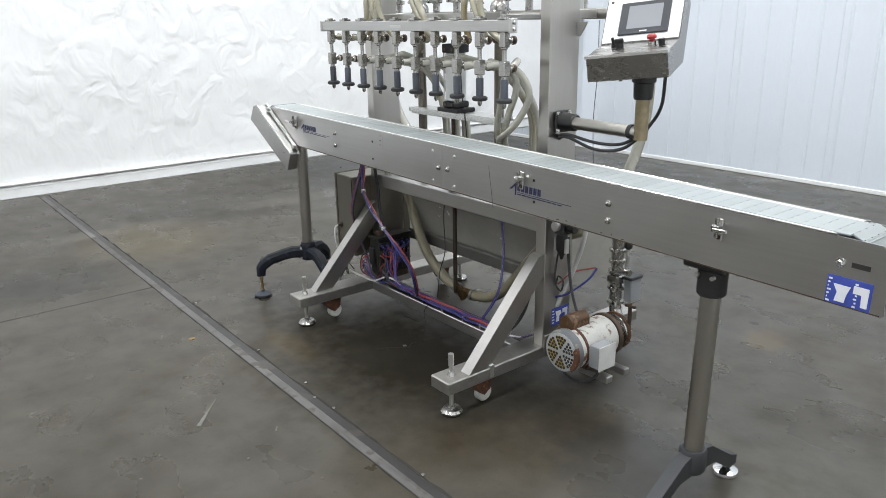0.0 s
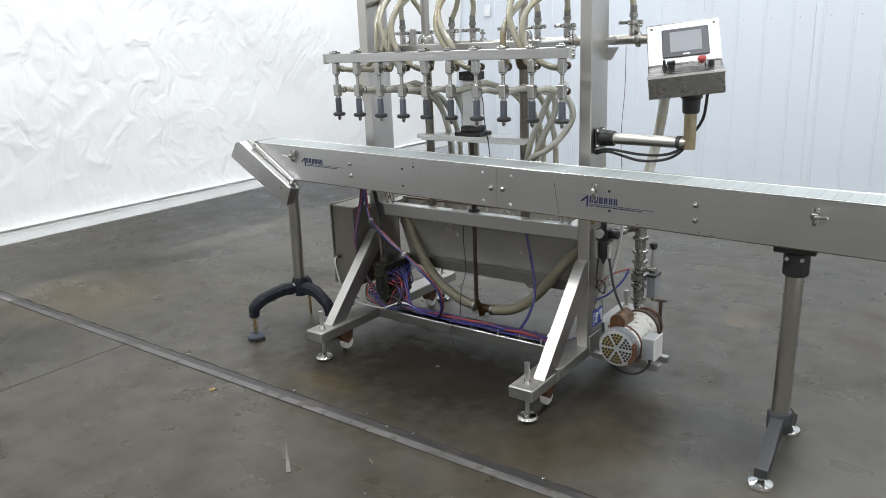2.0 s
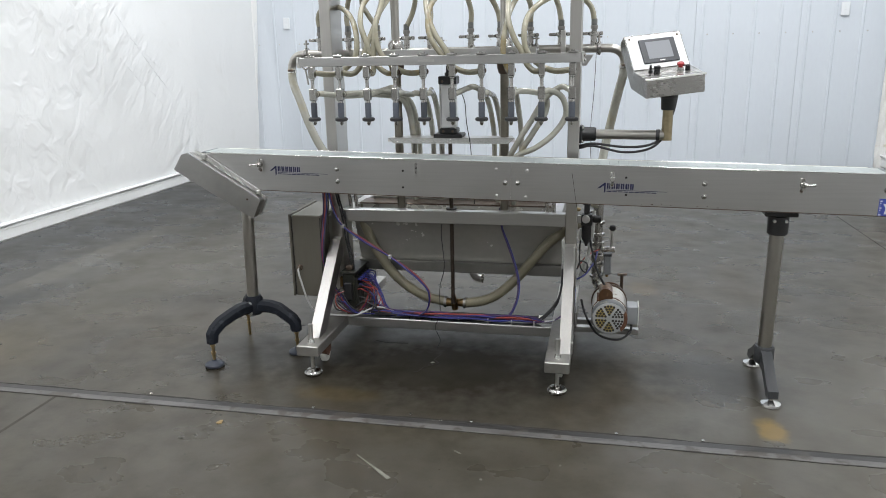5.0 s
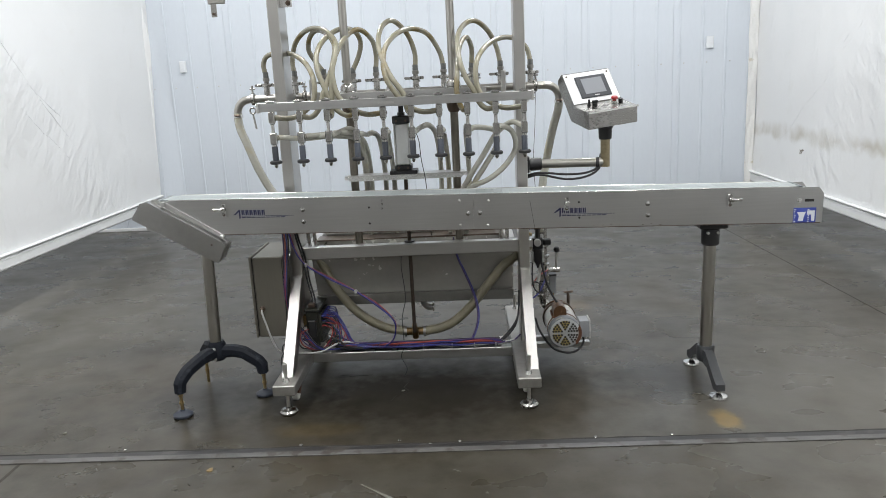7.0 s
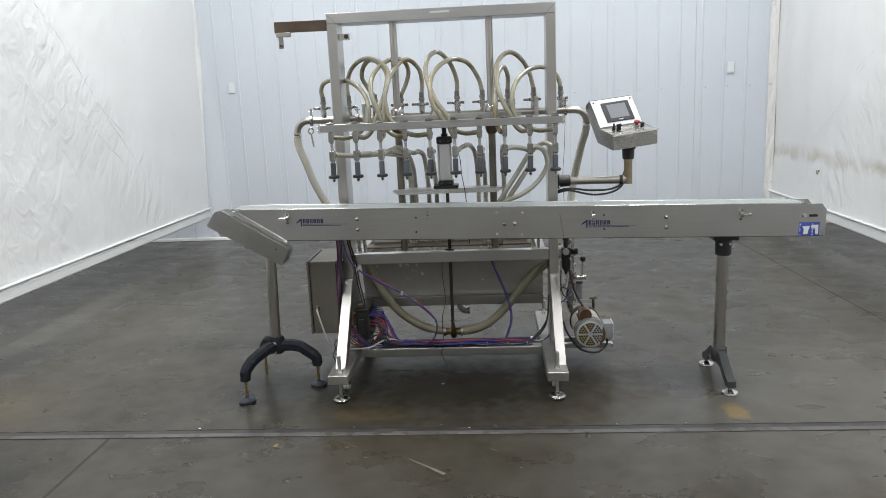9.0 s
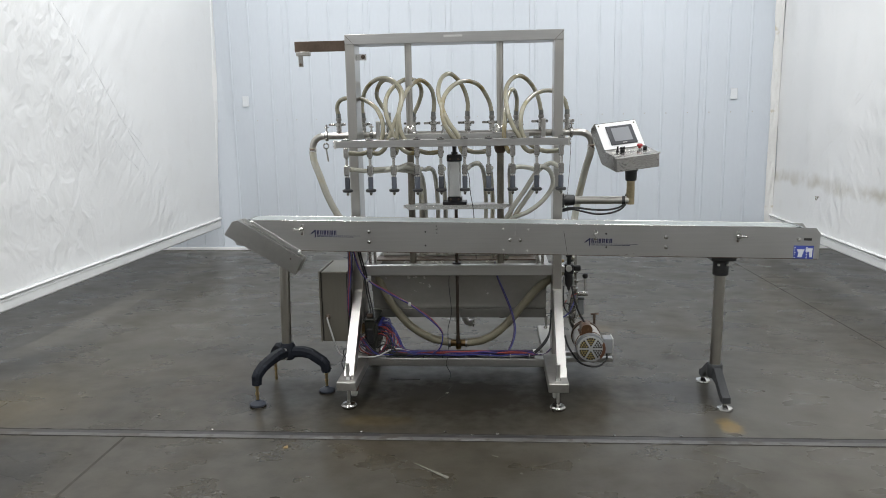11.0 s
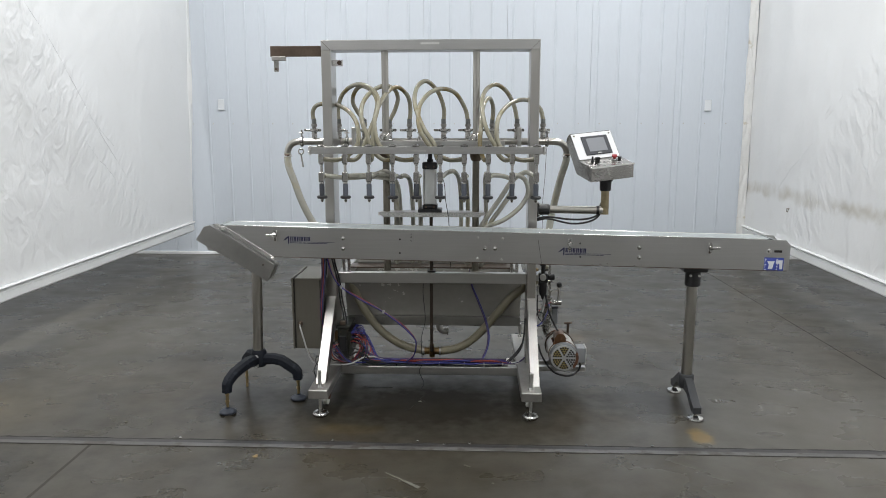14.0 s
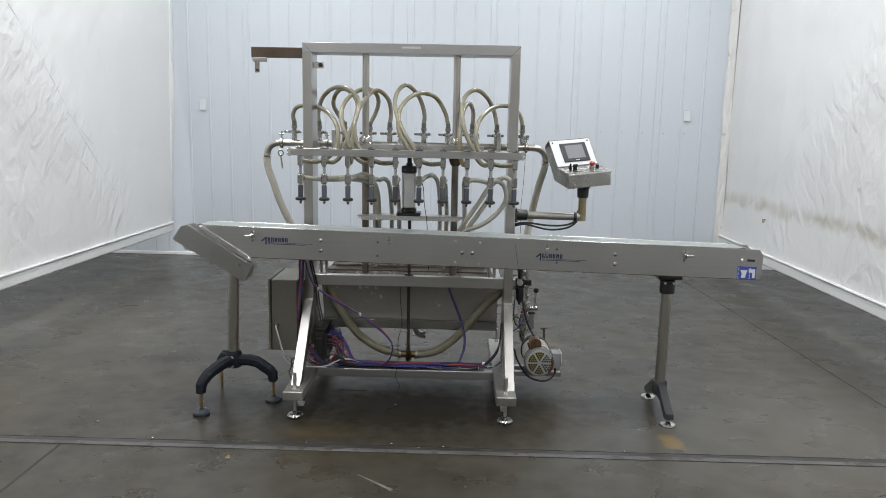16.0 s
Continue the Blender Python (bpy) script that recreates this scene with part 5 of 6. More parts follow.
    part("clamp_wing", Geo().box(s0 - 0.055, s0 - 0.024, my - 0.012, my + 0.004, 1.450, 1.463, 0.003).cyl((s0 - 0.05, my - 0.014, 1.457), (s0 - 0.05, my + 0.010, 1.457), 0.007, n=8), STEEL_SATIN, st)
    part("clamp_nut", Geo().box(s0 + 0.024, s0 + 0.040, my - 0.010, my + 0.006, 1.449, 1.465, 0.003), STEEL_SATIN, st)
    part("hose_barb", Geo().lathe((s0, my, 1.466), (s0, my, 2), [(0.012, 0), (0.012, 0.010), (0.0165, 0.012), (0.0165, 0.026), (0.012, 0.028)], 16), DULL_RAIL, st)
    part("hose_end", Geo().lathe((s0, my, 1.493), (s0, my, 2), [(0.0136, 0), (0.0137, 0.004), (0.0137, 0.024), (0.0131, 0.028)], 16), HOSE_END, st, "hose end darkened by the barb inside")
    for k in range(1, 10):
        again(st, Vector((stub_x[k] - s0, 0, 0)), mf)
    for xx in (-0.215, 0.05, 0.47, 0.62, 0.92, 1.205):
        cr = part("pipe_clamp", Geo().lathe((xx - 0.010, my, mz), (xx + 1, my, mz), [(0.024, 0), (0.030, 0.004), (0.030, 0.016), (0.024, 0.020)], 18), STEEL_SATIN, mf, "bright pipe clamp")
        part("clamp_screw", Geo().cyl((xx, my - 0.004, mz + 0.028), (xx, my - 0.004, mz + 0.066), 0.0055, n=8).box(xx - 0.014, xx + 0.014, my - 0.008, my + 0.001, mz + 0.046, mz + 0.053, 0.002), STEEL_SATIN, cr)
    for xx in (0.095, 1.045):
        part("valve_post", Geo().box(xx - 0.011, xx + 0.011, my - 0.05, my - 0.02, 1.36, 1.475, 0.003), STEEL_MATT, mf)
    ring = Geo()
    for k in range(14):
        a0, a1 = 2 * math.pi * k / 14, 2 * math.pi * (k + 1) / 14
        ring.cyl((-0.215 + 0.015 * math.cos(a0), my - 0.034, 1.335 + 0.015 * math.sin(a0)), (-0.215 + 0.015 * math.cos(a1), my - 0.034, 1.335 + 0.015 * math.sin(a1)), 0.0045, n=6)
    ring.cyl((-0.215, my - 0.034, 1.318), (-0.205, my - 0.034, 1.245), 0.005, n=8)
    part("wing_key", ring, STEEL_SATIN, mf)

    # looped supply hoses from the stubs forward to the nozzles
    def loop(k, turns, fx):
        """One hose: up from its stub, over through the turns (x, y, z), down to fx behind the bar and on to its nozzle."""
        sx, nx = stub_x[k], NOZZLES[k]
        line = [(sx, my, 1.475), (sx, my, 1.505), *turns, (fx, 0.152, 1.390), (fx * 0.75 + nx * 0.25, 0.158, 1.335), (fx * 0.4 + nx * 0.6, 0.150, 1.306), (nx, 0.112, 1.312)]
        part("supply_hose", Geo().tube(line, 0.0122, 12, 6), HOSE, ob, "cloudy yellowed supply hose")

    loop(0, [(-0.147, 0.55, 1.556), (-0.122, 0.53, 1.595), (-0.06, 0.48, 1.607), (0.036, 0.37, 1.595), (0.125, 0.24, 1.55), (0.174, 0.16, 1.48)], 0.173)
    loop(1, [(0.0, 0.55, 1.566), (0.024, 0.53, 1.645), (0.077, 0.48, 1.693), (0.14, 0.42, 1.71), (0.208, 0.35, 1.693), (0.270, 0.26, 1.634), (0.272, 0.18, 1.549), (0.232, 0.155, 1.442)], 0.210)
    loop(2, [(0.112, 0.55, 1.566), (0.092, 0.52, 1.618), (0.115, 0.47, 1.674), (0.161, 0.42, 1.70), (0.224, 0.34, 1.673), (0.268, 0.25, 1.609), (0.263, 0.165, 1.51)], 0.252)
    loop(3, [(0.33, 0.55, 1.57), (0.35, 0.53, 1.633), (0.339, 0.49, 1.681), (0.305, 0.44, 1.701), (0.26, 0.38, 1.692), (0.215, 0.30, 1.651), (0.19, 0.22, 1.589), (0.197, 0.16, 1.51), (0.226, 0.15, 1.43)], 0.238)
    loop(4, [(0.42, 0.55, 1.575), (0.408, 0.52, 1.648), (0.363, 0.44, 1.694), (0.319, 0.37, 1.674), (0.284, 0.27, 1.61), (0.265, 0.17, 1.529), (0.266, 0.15, 1.461)], 0.285)
    loop(5, [(0.613, 0.55, 1.575), (0.59, 0.52, 1.653), (0.551, 0.46, 1.708), (0.513, 0.41, 1.726), (0.476, 0.35, 1.692), (0.467, 0.26, 1.619), (0.492, 0.18, 1.538), (0.529, 0.155, 1.46)], 0.577)
    loop(6, [(0.734, 0.55, 1.58), (0.682, 0.50, 1.662), (0.611, 0.42, 1.685), (0.548, 0.33, 1.661), (0.503, 0.24, 1.603), (0.493, 0.18, 1.538), (0.504, 0.15, 1.46)], 0.546)
    loop(7, [(0.894, 0.53, 1.584), (0.873, 0.46, 1.634), (0.846, 0.39, 1.612), (0.829, 0.27, 1.548), (0.822, 0.165, 1.469)], 0.817)
    loop(8, [(1.014, 0.55, 1.594), (0.968, 0.49, 1.671), (0.908, 0.42, 1.707), (0.855, 0.35, 1.68), (0.828, 0.26, 1.617), (0.836, 0.17, 1.518), (0.863, 0.155, 1.44)], 0.893)
    loop(9, [(1.165, 0.55, 1.573), (1.113, 0.51, 1.617), (1.044, 0.43, 1.624), (0.972, 0.32, 1.594), (0.921, 0.20, 1.537), (0.904, 0.155, 1.469)], 0.915)

    # return hoses from the nozzle bodies down behind the conveyor
    drops = ((0.335, 0.18, 0.46), (0.355, 0.20, 0.50), (0.345, 0.23, 0.44), (0.430, 0.26, 0.48), (0.475, 0.25, 0.46),
             (0.705, 0.24, 0.62), (0.745, 0.22, 0.60), (0.850, 0.24, 0.52))
    for k, (dx, yr, yd) in enumerate(drops):
        nx = NOZZLES[k]
        z = 1.221 + 0.012 * ((k * 7) % 3 - 1)
        pts = [(nx, 0.112, 1.221), (nx + 0.012, 0.140, 1.222), (nx + (dx - nx) * 0.35, yr, z), (nx + (dx - nx) * 0.75, yr + 0.02, z + 0.004), (dx, yr * 0.45 + yd * 0.55, 1.17), (dx + 0.008, yd - 0.02, 1.00), (dx + 0.004, yd, 0.82), (dx, yd + 0.02, 0.69)]
        part("return_hose", Geo().tube(pts, 0.0125, 12, 6), HOSE_PALE, ob, "cloudy pale return hose")
    part("return_hose", Geo().tube([(NOZZLES[8], 0.112, 1.221), (NOZZLES[8] + 0.03, 0.15, 1.226), (1.062, 0.20, 1.195), (1.078, 0.23, 1.12), (1.03, 0.235, 1.04), (0.95, 0.25, 0.975), (0.86, 0.29, 0.93), (0.78, 0.40, 0.84), (0.75, 0.47, 0.67)], 0.0125, 12, 6), HOSE_PALE, ob, "cloudy pale return hose")
    part("return_hose", Geo().tube([(NOZZLES[9], 0.112, 1.221), (NOZZLES[9] - 0.02, 0.15, 1.232), (1.055, 0.19, 1.238), (0.99, 0.21, 1.190), (0.93, 0.235, 1.095), (0.86, 0.28, 0.985), (0.80, 0.36, 0.86), (0.79, 0.44, 0.67)], 0.0125, 12, 6), HOSE_PALE, ob, "cloudy pale return hose")
    part("return_hose", Geo().tube([(NOZZLES[7], 0.112, 1.215), (0.90, 0.17, 1.225), (0.985, 0.23, 1.20), (0.99, 0.25, 1.13), (0.93, 0.27, 1.03), (0.87, 0.31, 0.92), (0.83, 0.42, 0.67)], 0.0125, 12, 6), HOSE_PALE, ob, "cloudy pale return hose")

    # large braided hoses
    for hx in (-0.301, 1.320):
        band = part("hose_clamp", Geo().lathe((hx, my, 1.302), (hx, my, 2), [(0.0212, 0), (0.0236, 0.001), (0.0236, 0.015), (0.0212, 0.016)], 20), STEEL_BRIGHT, ob, "bright worm-drive hose clamp")
        part("clamp_screw", Geo().cyl((hx - 0.012, my - 0.024, 1.315), (hx + 0.014, my - 0.024, 1.315), 0.0055, n=8), STEEL_DARK, band)
    part("feed_hose", Geo().tube([(-0.302, my, 1.325), (-0.303, my, 1.285), (-0.295, my, 1.235), (-0.270, my, 1.165), (-0.229, my, 1.045), (-0.170, my, 0.925), (-0.10, 0.56, 0.83), (-0.075, 0.60, 0.74)], 0.0206, 14, 6), HOSE_PALE, ob, "cloudy pale feed hose")
    part("feed_hose", Geo().tube([(1.321, my, 1.325), (1.321, 0.555, 1.305), (1.317, 0.57, 1.265), (1.298, 0.62, 1.18), (1.272, 0.65, 1.05), (1.247, 0.65, 0.92), (1.225, 0.60, 0.78), (1.21, 0.52, 0.66)], 0.0206, 14, 6), HOSE_PALE, ob, "cloudy pale feed hose")
    u = [(0.045, 0.440, 0.665), (0.070, 0.420, 0.60), (0.100, 0.410, 0.535), (0.140, 0.400, 0.450), (0.225, 0.390, 0.333), (0.300, 0.386, 0.265), (0.395, 0.384, 0.213), (0.500, 0.380, 0.190)]
    part("feed_hose", Geo().tube(u, 0.0238, 16, 48, rib=0.018), HOSE_BRAID, ob, "thick braided beige hose")
    u = [(0.605, 0.380, 0.188), (0.690, 0.381, 0.204), (0.765, 0.383, 0.243), (0.850, 0.385, 0.322), (0.930, 0.388, 0.420), (1.000, 0.392, 0.502), (1.045, 0.400, 0.538), (1.090, 0.425, 0.568), (1.150, 0.460, 0.595)]
    part("feed_hose", Geo().tube(u, 0.0238, 16, 48, rib=0.018), HOSE_BRAID, ob, "thick braided beige hose")

    # electrical cabinet at the left post
    bx0, bx1, by0, by1, bz0, bz1 = -0.212, -0.050, 0.170, 0.510, 0.258, 0.658
    cab = part("electrical_cabinet", Geo().box(bx0 + 0.016, bx1, by0, by1, bz0, bz1, 0.004), BOX_STEEL, ob, "beige-grey steel electrical cabinet")
    part("door_gasket", Geo().box(bx0 + 0.011, bx0 + 0.0155, by0 + 0.003, by1 - 0.003, bz0 + 0.003, bz1 - 0.003, 0.001), GAP, cab, "dark gasket gap")
    part("door", Geo().box(bx0, bx0 + 0.0105, by0 - 0.002, by1 + 0.002, bz0 - 0.002, bz1 + 0.003, 0.002), BOX_STEEL, cab)
    part("mount_plate", Geo().box(bx1 + 0.0002, -0.0335, 0.275, 0.415, 0.28, 0.64, 0.001), STEEL_X, cab)
    part("cord_grip", Geo().lathe((-0.168, by0, 0.402), (-0.168, -1, 0.402), [(0.014, 0), (0.014, 0.006), (0.010, 0.008), (0.009, 0.022), (0.006, 0.024)], 14), STEEL_DARK, cab)
    part("power_cord", Geo().tube([(-0.168, by0 - 0.02, 0.402), (-0.160, by0 - 0.045, 0.392), (-0.143, by0 - 0.055, 0.340), (-0.125, by0 - 0.05, 0.265), (-0.105, 0.14, 0.20), (-0.07, 0.16, 0.175), (0.0, 0.17, 0.168), (0.10, 0.17, 0.172), (0.18, 0.19, 0.205), (0.25, 0.20, 0.205), (0.30, 0.205, 0.182)], 0.0046, 10), TUBE_WHITE, cab, "white cord")
    part("side_gasket", Geo().box(bx1 - 0.006, bx1 - 0.001, by0 - 0.003, by0 - 0.0005, bz0 + 0.01, bz1 - 0.01, 0.001), GAP, cab, "dark gasket edge")

    # valve block with its tubes
    vb = part("valve_block", Geo().box(0.030, 0.090, 0.205, 0.400, 0.190, 0.366, 0.004), CIRCUIT, ob, "dark valve block with many air tubes")
    part("valve_top", Geo().box(0.022, 0.100, 0.200, 0.405, 0.3665, 0.378, 0.002), CIRCUIT, vb)
    for k in range(7):
        y = 0.222 + 0.0265 * k
        part("valve_slice", Geo().box(0.0855, 0.104, y - 0.011, y + 0.011, 0.205, 0.348, 0.002), BLACK if k % 2 else CIRCUIT, vb)
    part("valve_stand", Geo().box(0.04, 0.090, 0.21, 0.39, 0.1545, 0.1895, 0.003), STEEL_DARK, vb)
    part("end_block", Geo().box(0.042, 0.080, 0.188, 0.2045, 0.24, 0.325, 0.003), BLACK, vb)
    part("fuse_plug", Geo().cyl((0.143, 0.214, 0.187), (0.163, 0.214, 0.187), 0.014, n=14), WHITE_PL, vb, "white plug end")
    part("black_rod", Geo().cyl((0.163, 0.216, 0.1865), (0.975, 0.224, 0.1865), 0.0095, n=12), BLACK, vb, "black conduit along the rail")
    part("rod_end", Geo().cyl((0.975, 0.224, 0.1865), (0.995, 0.225, 0.1865), 0.0135, n=12), TAG_GREY, vb)
    rnd = random.Random(7)
    for k in range(6):
        y = 0.222 + 0.030 * k
        for row, z in ((0, 0.338), (1, 0.305)):
            part("blue_connector", Geo().cyl((0.104, y, z), (0.122, y - 0.003, z + 0.001), 0.0062, n=8), (TUBE_BLUE, BLACK)[row], vb, ("blue push-in tube connector", "black push-in tube connector")[row])
            mat, lab = ((TUBE_BLUE, "blue air tube"), (TUBE_RED, "red air tube") if k % 2 == 0 else (TUBE_PURPLE, "purple air tube"))[row]
            e = rnd.uniform(-0.010, 0.010)
            if row and k % 3 == 2:
                pts = [(0.12, y, z), (0.150, y - 0.03, z - 0.004), (0.172 + e, y - 0.05, z - 0.040), (0.168 + e, 0.200, 0.245), (0.130, 0.190, 0.20), (0.10, 0.192, 0.178)]
            else:
                pts = [(0.12, y, z), (0.150, y - 0.02, z + 0.004 + e * 0.4), (0.185 + e, 0.235 + 0.008 * k, z - 0.018), (0.222 + e, 0.215 + 0.003 * k, 0.262 + e), (0.245 + e, 0.203, 0.215 + e), (0.285 + e, 0.200 + e * 0.4, 0.184), (0.36, 0.198 + e * 0.4, 0.178), (0.50, 0.198 + e * 0.4, 0.172)]
            part("air_tube", Geo().tube(pts, 0.0030, 8, 5), mat, vb, lab)
    tangle = ((TUBE_RED, "red air tube"), (RUBBER, "black cable"), (TUBE_BLUE, "blue air tube"), (RUBBER, "black cable"), (TUBE_RED, "red air tube"), (TUBE_PURPLE, "purple air tube"))
    for k in range(16):
        mat, lab = tangle[k % 6]
        y0, z0, z1 = 0.215 + 0.011 * k, rnd.uniform(0.245, 0.345), rnd.uniform(0.172, 0.20)
        reach, low = rnd.uniform(0.150, 0.215), rnd.uniform(0.19, 0.25)
        pts = [(0.100, y0, z0), (0.125, y0 - 0.01, z0 + rnd.uniform(-0.004, 0.012)), (reach, rnd.uniform(0.190, 0.235), z0 * 0.6 + low * 0.4), (reach + rnd.uniform(-0.02, 0.02), rnd.uniform(0.180, 0.215), low), (reach - 0.03 + 0.05 * (k % 3), rnd.uniform(0.188, 0.21), z1 + 0.012), (reach + 0.02 + 0.07 * (k % 3), 0.205, z1)]
        part("air_tube", Geo().tube(pts, 0.0031, 8, 5), mat, vb, lab)
    for k in range(5):
        y0 = 0.206 - 0.004 * k
        pts = [(0.030 + 0.008 * k, y0, 0.30 - 0.02 * k), (-0.005 + 0.006 * k, 0.178, 0.27 - 0.01 * k), (0.0 + 0.012 * k, 0.165, 0.205 + 0.008 * k), (0.050 + 0.012 * k, 0.172, 0.185), (0.11 + 0.02 * k, 0.185, 0.178)]
        part("air_tube", Geo().tube(pts, 0.0033, 8, 5), (RUBBER, TUBE_RED, TUBE_PURPLE, RUBBER, TUBE_BLUE)[k], vb, ("black cable", "red air tube", "purple air tube", "black cable", "blue air tube")[k])
    part("relay", Geo().box(0.012, 0.034, 0.215, 0.245, 0.285, 0.345, 0.003), BRASS_DARK, vb, "tarnished yellow coil")
    part("relay_cap", Geo().box(0.040, 0.072, 0.230, 0.26, 0.3785, 0.400, 0.003), STEEL_DARK, vb)

    # tube bundle along the low rail
    bundle = ((TUBE_BLUE, "blue air tube"), (TUBE_PURPLE, "purple air tube"), (TUBE_RED, "red air tube"), (TUBE_WHITE, "white tube"), (RUBBER, "black cable"), (TUBE_BLUE, "blue air tube"), (RUBBER, "black cable"), (TUBE_PURPLE, "purple air tube"), (RUBBER, "black cable"), (TUBE_RED, "red air tube"), (TUBE_PURPLE, "purple air tube"))
    for k, (mat, lab) in enumerate(bundle):
        pts = []
        for j in range(9):
            x = 0.27 + 0.085 * j
            e = rnd.uniform(-0.006, 0.006)
            pts.append((x, (0.214 if mat == RUBBER else 0.1985) + 0.0045 * (k % 4) + e * 0.8, (0.1625 if mat == RUBBER else 0.1725) + 0.0080 * (k // 4) * (0.4 if mat == RUBBER else 1.0) + 0.0035 * (k % 3) + rnd.uniform(-0.004, 0.005) + (0.012 * math.sin(j * 0.8) if mat == TUBE_WHITE else 0)))
        if mat == RUBBER:
            pts += [(1.00, 0.215, 0.180 + 0.003 * k), (1.052, 0.222, 0.235 + 0.004 * k), (1.072, 0.245, 0.32), (1.078, 0.262, 0.42)]
        else:
            pts += [(1.00, 0.222, 0.172), (1.05, 0.240, 0.176), (1.08, 0.268, 0.19)]
        part("bundle_tube", Geo().tube(pts, 0.0045, 8, 4), mat, ob, lab)
    pole = part("black_pipe", Geo().cyl((0.160, 0.2305, 0.1665), (0.965, 0.2305, 0.1665), 0.0128, n=16), RUBBER, ob, "black plastic pipe lying on the cross rail")
    for x in (0.138, 0.963):
        part("pipe_cap", Geo().lathe((x, 0.2305, 0.1665), (2, 0.2305, 0.1665), [(0.010, 0), (0.0140, 0.003), (0.0140, 0.021), (0.0125, 0.024)], 16), TUBE_WHITE, pole, "white end cap")
    for x in (0.36, 0.47, 0.60, 0.74, 0.85, 0.955):
        part("cable_tie", Geo().tube([(x, 0.196, 0.156), (x, 0.196, 0.178), (x, 0.238, 0.178), (x, 0.238, 0.156)], 0.0028, 6, smooth=False), TUBE_WHITE if x > 0.5 else BLACK, ob)
    for x, tz in ((0.385, 0.20), (0.955, 0.215)):
        part("tie_tail", Geo().tube([(x, 0.205, 0.17), (x - 0.01, 0.195, 0.185), (x - 0.03 * (1 if x > 0.5 else -0.3), 0.19, tz)], 0.0016, 6), BLACK, ob)
    part("loose_wire", Geo().tube([(0.50, 0.195, 0.16), (0.49, 0.18, 0.125), (0.515, 0.17, 0.07), (0.50, 0.165, 0.03)], 0.0018, 6), RUBBER, ob, "thin dark hanging wire")
    # hanging air tubes at the left, and the long sweep
    for k, (mat, lab, o) in enumerate(((TUBE_PURPLE, "purple air tube", 0.0), (TUBE_RED, "red air tube", 0.008), (TUBE_BLUE, "blue air tube", 0.016), (RUBBER, "black cable", 0.024))):
        part("air_tube", Geo().tube([(-0.055 + o, 0.235, 0.80), (-0.050 + o, 0.222, 0.70), (-0.046 + o * 0.7, 0.185, 0.61), (-0.050 + o * 0.5, 0.160, 0.50), (-0.052 + o * 0.3, 0.180, 0.41), (-0.040 + o * 0.4, 0.200, 0.33), (0.005 + o, 0.192, 0.265), (0.045 + o, 0.180, 0.215), (0.085 + o, 0.188, 0.183)], 0.0038, 8, 6), mat, ob, lab)
    for k, (mat, lab, o) in enumerate(((TUBE_PURPLE, "purple air tube", 0.0), (TUBE_BLUE, "blue air tube", -0.007), (TUBE_RED, "red air tube", 0.008))):
        pts = [(-0.030, 0.236 + o, 0.79), (0.010, 0.198 + o, 0.68), (0.066, 0.159 + o * 0.4, 0.614), (0.18, 0.126 + o, 0.553 + o * 0.3), (0.302, 0.107 + o * 0.4, 0.490), (0.40, 0.115 + o, 0.415 + o * 0.4), (0.462, 0.130 + o, 0.345), (0.476, 0.140 + o, 0.295), (0.458, 0.165 + o, 0.225), (0.41, 0.195 + o * 0.5, 0.178)]
        part("air_tube", Geo().tube(pts, 0.0034, 8, 6), mat, ob, lab)
    for x, y, z in ((0.066, 0.159, 0.614), (0.302, 0.107, 0.490)):
        part("tube_tie", Geo().box(x - 0.006, x + 0.006, y - 0.011, y + 0.011, z - 0.008, z + 0.008, 0.002), TUBE_WHITE, ob)
    for o, mat, lab in ((0, TUBE_PURPLE, "purple air tube"), (0.007, TUBE_BLUE, "blue air tube")):
        part("air_tube", Geo().tube([(0.765, 0.430 + o, 0.66), (0.776 + o * 0.5, 0.389, 0.583), (0.810 + o, 0.358, 0.50), (0.848 + o, 0.322, 0.41), (0.870 + o, 0.285, 0.33), (0.868 + o, 0.252, 0.27), (0.850 + o, 0.228, 0.22), (0.825 + o, 0.212, 0.178)], 0.0034, 8, 6), mat, ob, lab)
    for o in (0.0, 0.012):
        part("black_cable", Geo().tube([(0.062 + o, 0.255, 0.362), (0.058 + o, 0.258, 0.42), (0.040 + o, 0.258, 0.52), (0.030 + o, 0.262, 0.61), (0.005 + o, 0.262, 0.72), (-0.01 + o, 0.262, 0.80)], 0.0042, 8), RUBBER, ob, "black cable")
    part("black_cable", Geo().tube([(0.10, 0.21, 0.21), (0.14, 0.19, 0.235), (0.19, 0.185, 0.22), (0.22, 0.19, 0.19), (0.30, 0.195, 0.172)], 0.005, 8), RUBBER, ob, "black cable")
    part("thin_wire", Geo().tube([(0.515, 0.30, 0.66), (0.505, 0.29, 0.56), (0.517, 0.285, 0.40), (0.497, 0.27, 0.30), (0.50, 0.25, 0.18)], 0.0022, 6), RUBBER, ob, "thin dark wire")
    part("thin_wire", Geo().tube([(0.60, 0.30, 1.23), (0.625, 0.295, 1.17), (0.632, 0.295, 1.08), (0.65, 0.30, 0.95), (0.66, 0.32, 0.70)], 0.0022, 6), RUBBER, ob, "thin dark wire")
    for x in (1.19,):
        part("thin_wire", Geo().tube([(x + 0.005, 0.45, 1.37), (x, 0.46, 1.20), (x - 0.01, 0.46, 1.0), (x + 0.01, 0.46, 0.72)], 0.0013, 6), RUBBER, ob, "thin dark wire")
